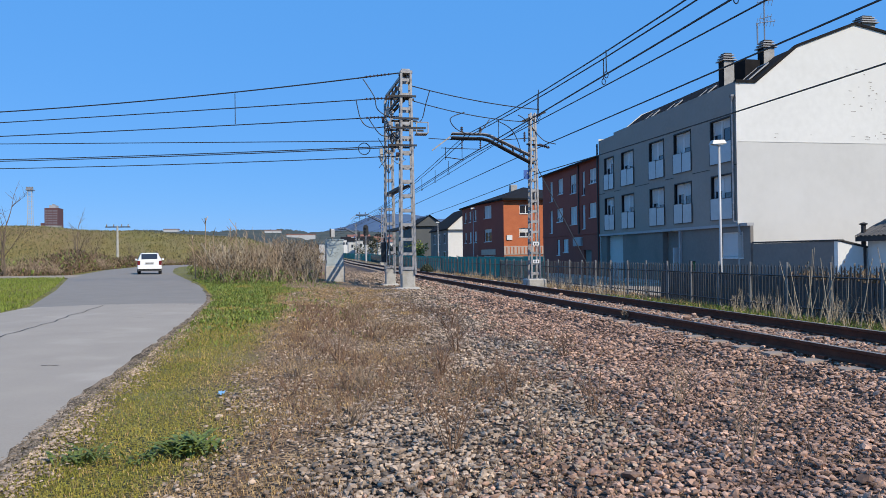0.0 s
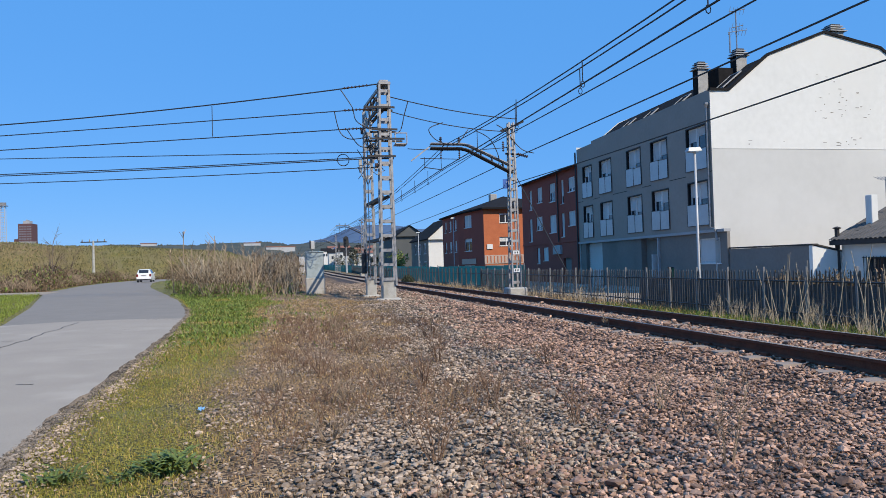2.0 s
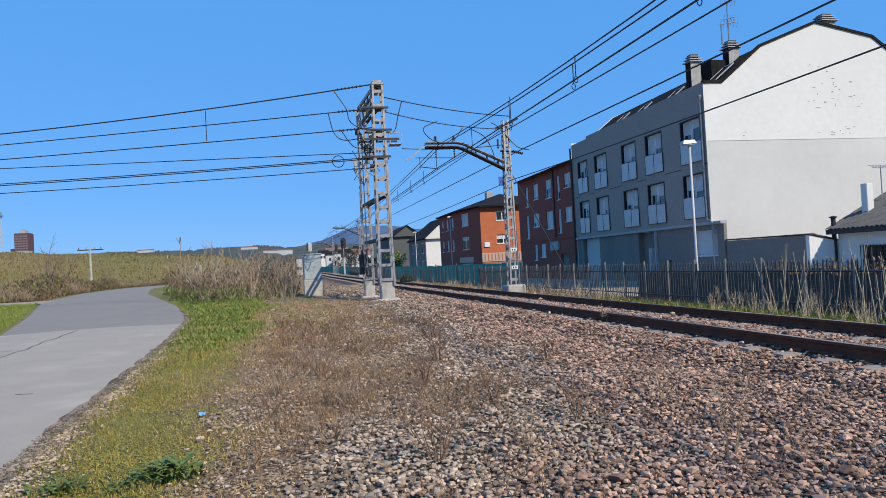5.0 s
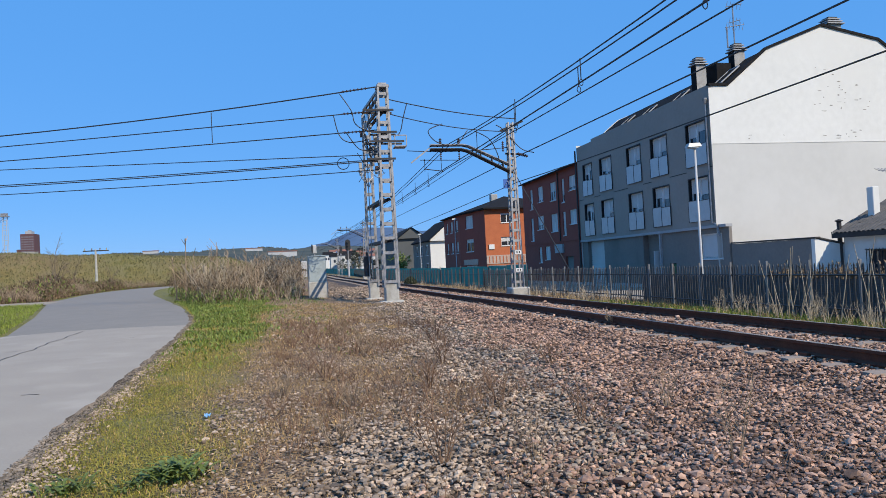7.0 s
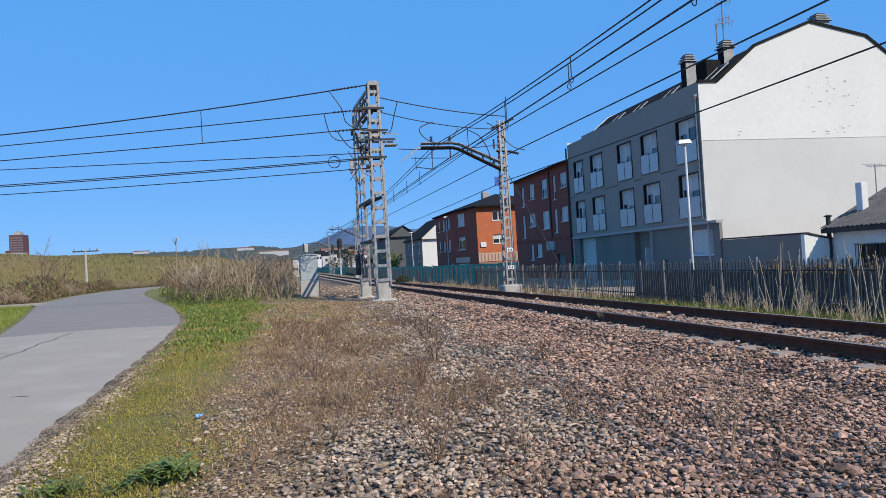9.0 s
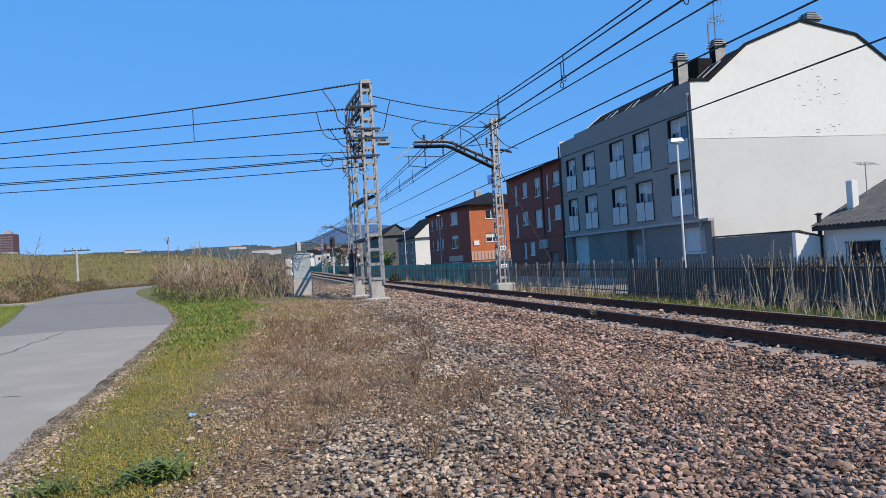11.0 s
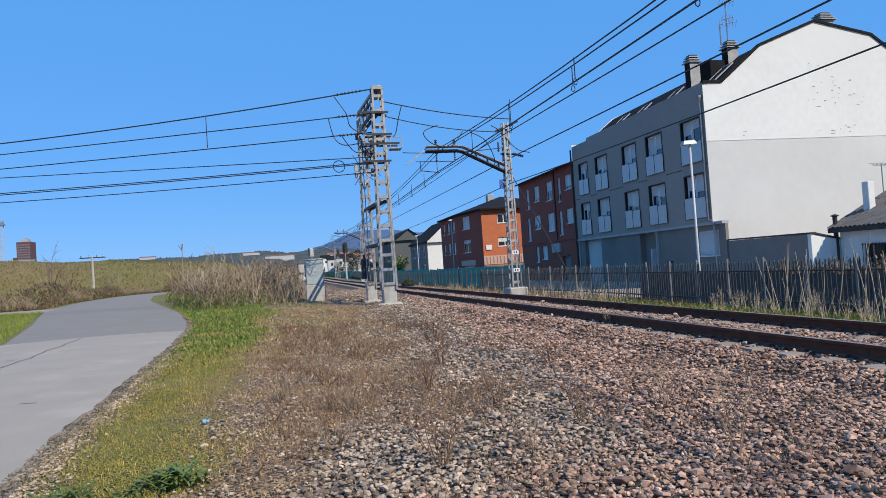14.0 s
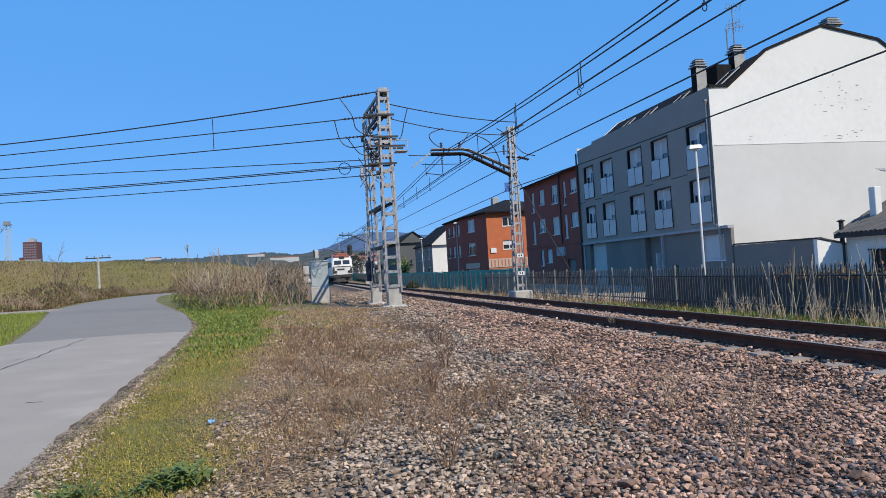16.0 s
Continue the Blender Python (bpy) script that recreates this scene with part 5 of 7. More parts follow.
def build_corner_house():
    pts = [(30, 70), (19.9, 70), (18.9, 77.2), (18.9, 85.5), (30, 85.5)]
    w = []
    # sunlit side
    w += [(0, 7.0, 8.35, 5.75, 6.75, 0.1), (0, 6.9, 8.4, 3.3, 4.25, 0.5), (0, 3.5, 4.8, 5.75, 6.75, 0.5)]
    # angled corner wall
    w += [(1, 3.3, 5.4, 5.5, 6.9, 1.0), (1, 3.3, 5.4, 2.9, 4.3, 0.25), (1, 2.6, 5.8, -0.2, 1.35, 1.0)]
    for z0, z1 in ((5.4, 6.7), (2.9, 4.2)):
        w += [(2, 0.8, 1.9, z0, z1, 0.9), (2, 3.4, 4.6, z0, z1, 0.8), (2, 6.0, 7.0, z0, z1, 0.7)]
    # the two unlit track-side walls are maroon: their shade is in the colour
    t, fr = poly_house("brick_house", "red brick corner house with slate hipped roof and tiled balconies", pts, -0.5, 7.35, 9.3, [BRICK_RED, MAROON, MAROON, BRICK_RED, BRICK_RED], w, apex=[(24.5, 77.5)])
    part("brick_band", Mesh().bar(fr[0] @ Vector((0, 0.03, 1.9)), fr[0] @ Vector((10.1, 0.03, 1.9)), 0.06, 0.9), LATTICE, t, "pale pierced screen band")
    for k in range(26):
        part("screen_block", Mesh().bar(fr[0] @ Vector((0.3 + k * 0.38, 0.07, 1.55)), fr[0] @ Vector((0.3 + k * 0.38, 0.07, 2.25)), 0.1, 0.03), BRICK_RED, t)
    part("screen_band", Mesh().bar(fr[1] @ Vector((2.2, 0.04, 1.75)), fr[1] @ Vector((6.2, 0.04, 1.75)), 0.06, 0.6), LATTICE, t)
    part("chimney", Mesh().box(23.4, 24.2, 79, 79.8, 8.6, 9.75, bevel=0.05), CHIMNEY, t)
    part("sign_board", Mesh().box(20.2, 20.8, 69.9, 69.96, 3.0, 3.5), WINDOW_WHITE, t, "small pale sign board with dark bars")
    part("plinth", Mesh().bar(fr[0] @ Vector((0, 0.03, 0.4)), fr[0] @ Vector((10, 0.03, 0.4)), 0.05, 1.8), GREY_DARK, t)


LATTICE = mat("pale_pierced_block", (0.5, 0.4, 0.34), (0.4, 0.3, 0.25), 6, 0.9)
build_corner_house()
# walls off the sunlit white gable are dark grey to carry their shade
poly_house("white_house", "small white house with a dark roof edge", [(27, 100), (19.9, 100), (19.6, 113), (27, 113)], -0.2, 5.4, 8.6, [WHITE_WALL, GREY_DARK, GREY_DARK, GREY_DARK],
           [(1, 1.6, 3.4, 3.2, 4.8, 0.1), (1, 5.5, 7.3, 3.2, 4.8, 0.1), (1, 9, 10.8, 3.2, 4.8, 0.1), (1, 1.6, 3.6, 0.6, 2.1, 0.1), (1, 6, 8, 0.6, 2.1, 0.1)], apex=[(23.5, 99.7), (23.5, 113.3)], gables=(0, 2))
poly_house("grey_house", "grey rendered house with a pitched slate roof", [(24, 125), (18.9, 125), (18.6, 140), (24, 140)], 0, 7.0, 8.9, [HOUSE_SLATE] * 4, [(1, 4, 5, 4, 5.3, 0.3)], apex=[(21.5, 124.7), (21.5, 140.3)], gables=(0, 2))


def build_tiled_house():
    t = thing("low_house", label="low whitewashed house with a grey tiled roof", category="house")
    X, Y1, Y0, E = 22.1, 24.2, 8.0, 2.15
    m = Mesh()
    holes = [(1.2, 2.7, -0.1, 1.3)]
    wall_panel(m, (X, Y1, 0), (0, -1, 0), (-1, 0, 0), Y1 - Y0, -0.6, E, holes, 0.25)
    for y in (Y1, Y0):
        m.face([(X, y, -0.6), (X + 8, y, -0.6), (X + 8, y, E), (X + 4, y, E + 1.9), (X, y, E)])
    part("wall", m, WHITE_WALL, t)
    F = frame_of((X, Y1, 0), (0, -1, 0), (-1, 0, 0))
    window(t, F, 1.2, 2.7, -0.1, 1.3, blind=0, inset=0.15, frame_mat=STEEL_DARK)
    g = Mesh()
    for k in range(11):
        g.tube([F @ Vector((1.15 + k * 0.16, 0.06, -0.15)), F @ Vector((1.15 + k * 0.16, 0.06, 1.35))], 0.014, 5)
    for z in (-0.1, 1.3):
        g.bar(F @ Vector((1.1, 0.06, z)), F @ Vector((2.8, 0.06, z)), 0.03)
    part("window_bars", g, STEEL_DARK, t, "dark iron window bars")
    r = Mesh()
    s = 1.9 / 4
    r.face([(X - 0.35, Y1 + 0.25, E - 0.15), (X - 0.35, Y0, E - 0.15), (X + 4, Y0, E + 1.9), (X + 4, Y1 + 0.25, E + 1.9)])
    r.face([(X + 4, Y1 + 0.25, E + 1.9), (X + 4, Y0, E + 1.9), (X + 8.3, Y0, E - 0.15), (X + 8.3, Y1 + 0.25, E - 0.15)])
    part("roof_base", r, SLATE, t)
    # courses of curved tiles on the visible slope
    k = 0
    y = Y1 + 0.2
    tile = Mesh()
    arc = [(-0.11, 0.0), (-0.07, 0.05), (0, 0.07), (0.07, 0.05), (0.11, 0.0)]
    for (a, z), (b, z2) in zip(arc, arc[1:]):
        tile.face([(0, a, z), (0, b, z2), (0.42, b, z2 - 0.0), (0.42, a, z)])
        tile.face([(0, a, z - 0.03), (0, b, z2 - 0.03), (0, b, z2), (0, a, z)])
    me = tile.data("roof_tile", TILE_ROOF)
    ang = math.atan2(1.9 + 0.15, 4.35)
    rnd = random.Random(8)
    joined = Mesh()
    n = 0
    for row in range(12):
        d = row * 0.38
        y = Y1 + 0.15
        while y > 15.0:
            p = (X - 0.38 + d * math.cos(ang), y + rnd.uniform(-0.01, 0.01), E - 0.14 + d * math.sin(ang) + rnd.uniform(0, 0.02))
            if n < 300 and y > 18.5:
                ob = part("roof_tile", me, TILE_ROOF, t)
                ob.matrix_basis = Matrix.Translation(p) @ Matrix.Rotation(-ang, 4, 'Y')
                n += 1
            else:
                M4 = Matrix.Translation(p) @ Matrix.Rotation(-ang, 4, 'Y')
                joined.quads([tuple(M4 @ v.co) for v in me.vertices], [tuple(f.vertices) for f in me.polygons])
            y -= 0.225
    tagged(part("roof_tiles", joined, TILE_ROOF, t), kind="stuff")
    part("eave_board", Mesh().box(X - 0.36, X - 0.3, Y0, Y1 + 0.25, E - 0.32, E - 0.12), STEEL_DARK, t, "dark eave board and gutter")
    part("chimney", Mesh().box(X + 0.9, X + 1.22, Y1 - 0.66, Y1 - 0.34, E + 0.25, E + 1.68, bevel=0.02), WHITE_WALL, t, "white chimney")
    part("gutter_pipe", Mesh().tube([(X - 0.1, Y1 + 0.1, E + 0.35), (X - 0.1, Y1 + 0.1, -0.5)], 0.09, 8), STEEL_DARK, t)
    part("flue_cap", Mesh().lathe([(0.05, 0), (0.16, 0.04), (0.16, 0.07), (0.03, 0.12)], (X - 0.1, Y1 + 0.1, E + 0.33), 8), STEEL_DARK, t)
    a = thing("house_antenna", label="small television antenna on the low house", category="antenna")
    part("pole", Mesh().tube([(X + 2.0, Y1 - 0.3, E + 0.7), (X + 2.0, Y1 - 0.3, E + 2.45)], 0.022), ANTENNA, a)
    m = Mesh().tube([(X + 1.6, Y1 - 0.3, E + 2.36), (X + 2.5, Y1 - 0.4, E + 2.38)], 0.016, 5)
    for k in range(6):
        m.tube([(X + 1.6 + k * 0.17, Y1 - 0.55, E + 2.28), (X + 1.6 + k * 0.17, Y1 - 0.1, E + 2.48)], 0.01, 4)
    part("element", m, ANTENNA, a)
    # yard wall between the two houses
    y = thing("yard_wall", label="low grey and white yard wall beside the apartment block", category="wall")
    # side away from the sun is painted darker than the lit white end
    part("side_wall", Mesh().box(20.75, 20.95, 24.45, 29.7, -0.6, 1.85), GREY_DARK, y, "yard wall side, shade in its dark grey")
    w = Mesh()
    w.quads([(20.75, 24.25, -0.6), (22.4, 24.25, -0.6), (22.4, 24.25, 1.5), (20.75, 24.25, 1.85), (20.75, 24.445, -0.6), (22.4, 24.445, -0.6), (22.4, 24.445, 1.5), (20.75, 24.445, 1.85)],
            [(0, 1, 2, 3), (5, 4, 7, 6), (3, 2, 6, 7), (4, 0, 3, 7)])
    part("end_wall", w, WHITE_WALL, y, "white rendered wall end")
    part("coping", Mesh().bar((20.85, 24.2, 1.885), (20.85, 29.7, 1.9), 0.26, 0.07).bar((20.98, 24.33, 1.86), (22.4, 24.33, 1.54), 0.26, 0.06), STEEL_DARK, y)


build_tiled_house()


# ---- trackside things ----
BLOCK = mat("dark_concrete_block", (0.13, 0.125, 0.125), (0.085, 0.082, 0.084), 3, 0.95, bump=0.005)


def build_fence():
    t = thing("palisade_fence", label="dark metal palisade fence with grey posts along the railway", category="fence")
    X, top = 11.9, 1.14
    y, k = 8.0, 0
    zb = lambda v: -0.12 + track_rise(v)
    pick = Mesh().box(-0.008, 0.008, -0.02, 0.02, 0, 1.2)
    pick.quads([(-0.008, -0.02, 1.2), (0.008, -0.02, 1.2), (0.008, 0.02, 1.2), (-0.008, 0.02, 1.2), (0, 0, 1.27)], [(0, 1, 4), (1, 2, 4), (2, 3, 4), (3, 0, 4)])
    me = pick.data("picket", FENCE_PAINT)
    post = Mesh().box(-0.028, 0.028, -0.028, 0.028, -0.1, 1.33)
    pme = post.data("post", FENCE_POST)
    rnd = random.Random(9)
    while y < 43:
        ob = part("picket", me, FENCE_PAINT, t)
        ob.matrix_basis = pose(X + rnd.uniform(-0.01, 0.01), y, zb(y), rnd.uniform(-1.5, 1.5), 0, 0)
        y += 0.142
    y = 8.1
    dme = Mesh().box(-0.04, 0.04, -0.05, 0.05, -0.1, 1.32).data("post", FENCE_PAINT)
    while y < 140:
        far = y > 42
        ob = part("post", dme if far else pme, FENCE_POST, t, "dark fence post" if far else "grey square fence post")
        ob.location = (X - 0.04, y, zb(y))
        y += 1.3 if far else 1.5
    for z in (0.22, 0.98):
        part("rail", Mesh().tube([(X - 0.03, v, zb(v) + z) for v in (8, 30, 60, 100, 140)], 0.022, 4), FENCE_PAINT, t)
    g = thing("mesh_fence", label="green privacy mesh on a wire fence along the street", category="fence")
    m = Mesh()
    ys = axis([(38, 242, 4)])
    for a, b in zip(ys, ys[1:]):
        xa, xb = 13.2 + track_x(a) - TRACK_X, 13.2 + track_x(b) - TRACK_X
        wob = 0.08 * noise.noise((a * 0.3, 0, 0))
        m.quads([(xa + wob, a, track_rise(a) - 0.3), (xb, b, track_rise(b) - 0.3), (xb, b, track_rise(b) + 1.35), (xa + wob, a, track_rise(a) + 1.3 + wob)], [(0, 1, 2, 3)])
    part("mesh_sheet", m, GREEN_MESH, g)
    for v in ys[::2]:
        part("post", Mesh().tube([(13.2 + track_x(v) - TRACK_X - 0.05, v, track_rise(v) - 0.4), (13.2 + track_x(v) - TRACK_X - 0.05, v, track_rise(v) + 1.45)], 0.035, 6), FENCE_POST, g)
    p = Mesh()
    p.quads([(13.4, -30, -0.33), (20.7, -30, -0.33), (20.7, 160, -0.33), (13.4, 160, -0.33)], [(0, 1, 2, 3)])
    solid("street", p, ASPHALT, "grey asphalt street in front of the houses", "street", kind="structure")
    b = thing("block_wall", label="low dark concrete block wall behind the railway fence", category="wall")
    bm = Mesh().box(-0.09, 0.09, -0.19, 0.19, 0, 0.19, bevel=0.008).data("block", BLOCK)
    for r in range(6):
        for c in range(38):
            ob = part("block", bm, BLOCK, b)
            ob.location = (12.75, 8.3 + c * 0.4 + (0.2 if r % 2 else 0), -0.4 + r * 0.2)
    part("mortar_core", Mesh().box(12.68, 12.82, 8.1, 23.6, -0.5, 0.79), BLOCK, b)
    k = Mesh().box(18.9, 20.9, -30, 160, -0.4, -0.2, bevel=0.03)
    solid("pavement", k, CONCRETE, "pale concrete pavement with a kerb", "pavement", kind="structure")


build_fence()


def build_street_lamp(x, y, z0, top):
    t = thing("street_lamp", label="white tapered street lamp post with a flat head", category="street lamp")
    part("post", Mesh().tube([(x, y, z0), (x, y, z0 + 1.2), (x, y, top)], 0.06, 10, r1=0.04), LAMP_WHITE, t, smooth=True)
    part("base", Mesh().lathe([(0.16, 0), (0.16, 0.12), (0.1, 0.35)], (x, y, z0), 10), LAMP_WHITE, t)
    part("bracket", Mesh().tube([(x, y, top - 0.02), (x - 0.1, y, top + 0.05), (x - 0.25, y, top + 0.07)], 0.04, 8), LAMP_WHITE, t)
    h = Mesh()
    h.quads([(x - 0.32, y - 0.13, top + 0.02), (x + 0.22, y - 0.13, top + 0.05), (x + 0.22, y + 0.13, top + 0.05), (x - 0.32, y + 0.13, top + 0.02),
             (x - 0.26, y - 0.09, top + 0.16), (x + 0.16, y - 0.09, top + 0.18), (x + 0.16, y + 0.09, top + 0.18), (x - 0.26, y + 0.09, top + 0.16)],
            [(3, 2, 1, 0), (4, 5, 6, 7), (0, 1, 5, 4), (1, 2, 6, 5), (2, 3, 7, 6), (3, 0, 4, 7)])
    hd = part("head", h, LAMP_WHITE, t, "flat white lamp head")
    part("lens", Mesh().box(x - 0.24, x + 0.1, y - 0.1, y + 0.1, top + 0.0, top + 0.025), FROSTED, hd)


LAMP_WHITE = mat("white_lamp_paint", (0.48, 0.48, 0.48), (0.4, 0.4, 0.4), 3, 0.45)
build_street_lamp(14.0, 21.8, -0.35, 5.2)
build_street_lamp(18.3, 77.0, -0.35, 6.7)
build_street_lamp(18.3, 99.4, -0.35, 6.2)


def build_cabinet():
    t = thing("relay_cabinet", label="grey trackside relay cabinet on a concrete plinth, scribbled with faded marks", category="electrical cabinet")
    x0, x1, y0, y1 = 0.76, 1.66, 36.0, 36.6
    part("plinth", Mesh().box(x0 - 0.03, x1 + 0.05, y0 - 0.05, y1 + 0.05, -0.1, 1.02, bevel=0.03), CONCRETE, t, "stained concrete plinth")
    b = part("body", Mesh().box(x0, x1, y0, y1, 1.02, 2.32, bevel=0.02), CABINET, t)
    part("roof_sheet", Mesh().box(x0 - 0.03, x1 + 0.03, y0 - 0.04, y1 + 0.03, 2.322, 2.37, bevel=0.015), CABINET, t)
    part("door", Mesh().box(x0 + 0.04, x1 - 0.04, y0 - 0.02, y0 - 0.003, 1.08, 2.27, bevel=0.006), CABINET, b)
    part("hinge", Mesh().tube([(x0 + 0.03, y0 - 0.02, 1.2), (x0 + 0.03, y0 - 0.02, 2.1)], 0.015, 6), STEEL, b)
    rnd = random.Random(12)
    m = Mesh()
    for k in range(9):
        x, z = rnd.uniform(x0 + 0.15, x1 - 0.3), 1.55 + rnd.uniform(-0.2, 0.35)
        m.bar((x, y0 - 0.026, z), (x + rnd.uniform(0.06, 0.2), y0 - 0.026, z + rnd.uniform(-0.08, 0.1)), 0.006, 0.025)
    part("paint_mark", m, INK, b)


build_cabinet()


def build_signals():
    t = thing("dwarf_signal", label="white hooded railway signal on a slim post", category="railway signal")
    part("post", Mesh().tube([(1.85, 60, 0.4), (1.85, 60, 3.2)], 0.05, 8), STEEL, t)
    part("head", Mesh().box(1.68, 2.02, 59.9, 60.2, 3.15, 3.85, bevel=0.06), LAMP_WHITE, t, "white signal box")
    part("hood", Mesh().box(1.6, 1.7, 59.8, 60.2, 3.2, 3.9, bevel=0.03), BLACK_PLASTIC, t)
    s = thing("main_signal", label="black railway signal with rounded backboard on a grey mast", category="railway signal")
    x, y = 9.0, 115.0
    z = track_rise(y) + 0.1
    part("mast", Mesh().tube([(x, y, z), (x, y, z + 4.6)], 0.09, 8), STEEL, s)
    m = Mesh()
    ring = [(x + 0.45 * math.cos(a), z + 5.3 + (0.5 if math.sin(a) > 0 else -0.5) + 0.45 * math.sin(a)) for a in np.linspace(0, 2 * math.pi, 17)[:-1]]
    m.quads([(a, y - 0.06, b) for a, b in ring] + [(a, y + 0.06, b) for a, b in ring], [tuple(range(16)), tuple(range(31, 15, -1))] + [(i, 16 + i, 16 + (i + 1) % 16, (i + 1) % 16) for i in range(16)])
    part("backboard", m, BLACK_PLASTIC, s)
    for dz in (4.75, 5.3, 5.85):
        part("lamp_hood", Mesh().tube([(x, y - 0.06, z + dz), (x, y - 0.4, z + dz)], 0.16, 10), BLACK_PLASTIC, s)
    part("number_board", Mesh().box(x - 0.5, x + 0.5, y - 0.05, y + 0.05, z + 3.0, z + 3.9, bevel=0.04), BLACK_PLASTIC, s, "square black lower signal head")
    part("post_band", Mesh().tube([(x, y, z + 0.2), (x, y, z + 2.9)], 0.16, 8), LAMP_WHITE, s, "white signal post")
    r = thing("far_signal", label="distant black railway signal on a lattice post", category="railway signal")
    lattice(r, 9.2, 135, track_rise(135), track_rise(135) + 4.5, 0.3, 0.25, 0.3, 0.25, 0.5, 0.05)
    part("head", Mesh().box(8.95, 9.45, 134.8, 135.1, track_rise(135) + 4.5, track_rise(135) + 5.8, bevel=0.1), BLACK_PLASTIC, r)


build_signals()


def build_point_box():
    """Small two-tone equipment case that shows past the relay cabinet."""
    t = thing("equipment_case", label="small white and black trackside equipment case on a post", category="electrical box")
    x, y, z = 0.74, 56.0, 1.2
    part("post", Mesh().tube([(x, y, 0.2), (x, y, z)], 0.06, 8), STEEL, t)
    part("case", Mesh().box(x - 0.34, x + 0.34, y - 0.2, y + 0.2, z, z + 1.25, bevel=0.05), LAMP_WHITE, t)
    part("hood", Mesh().box(x - 0.4, x - 0.1, y - 0.26, y - 0.2, z + 0.1, z + 1.3, bevel=0.02), BLACK_PLASTIC, t, "black side cover")
    part("band", Mesh().box(x - 0.1, x + 0.3, y - 0.23, y - 0.2, z + 0.45, z + 0.62), BLACK_PLASTIC, t)


build_point_box()


# ---- plants ----
def blades(name, label, material, spots, category="grass", lean=0.5, seed=1):
    """spots: x, y, z, height, width. Each is one bent blade of three triangles."""
    rs = np.random.RandomState(seed)
    sp = np.array(spots)
    n = len(sp)
    a = rs.uniform(0, 2 * np.pi, n)
    b = rs.uniform(0, 2 * np.pi, n)
    h, w = sp[:, 3], sp[:, 4]
    le = rs.uniform(0.1, 1, n) * lean * h
    ux, uy = np.cos(a) * w / 2, np.sin(a) * w / 2
    dx, dy = np.cos(b) * le, np.sin(b) * le
    z0 = np.zeros(n)
    v = np.stack([
        np.stack([sp[:, 0] - ux, sp[:, 1] - uy, sp[:, 2] - 0.01 + z0], 1), np.stack([sp[:, 0] + ux, sp[:, 1] + uy, sp[:, 2] - 0.01 + z0], 1),
        np.stack([sp[:, 0] - ux * 0.8 + dx * 0.35, sp[:, 1] - uy * 0.8 + dy * 0.35, sp[:, 2] + h * 0.6], 1), np.stack([sp[:, 0] + ux * 0.8 + dx * 0.35, sp[:, 1] + uy * 0.8 + dy * 0.35, sp[:, 2] + h * 0.6], 1),
        np.stack([sp[:, 0] + dx, sp[:, 1] + dy, sp[:, 2] + h], 1)], 1)
    tri = np.array([(0, 1, 3), (0, 3, 2), (2, 3, 4)])
    f = (tri[None] + (np.arange(n) * 5)[:, None, None]).reshape(-1, 3)
    me = bpy.data.meshes.new(name)
    me.vertices.add(n * 5)
    me.vertices.foreach_set("co", v.astype(np.float32).ravel())
    me.loops.add(len(f) * 3)
    me.loops.foreach_set("vertex_index", f.astype(np.int32).ravel())
    me.polygons.add(len(f))
    me.polygons.foreach_set("loop_start", np.arange(0, len(f) * 3, 3, dtype=np.int32))
    me.update(calc_edges=True)
    me.materials.append(material)
    return tagged(new(name, me), label, category, kind="stuff")


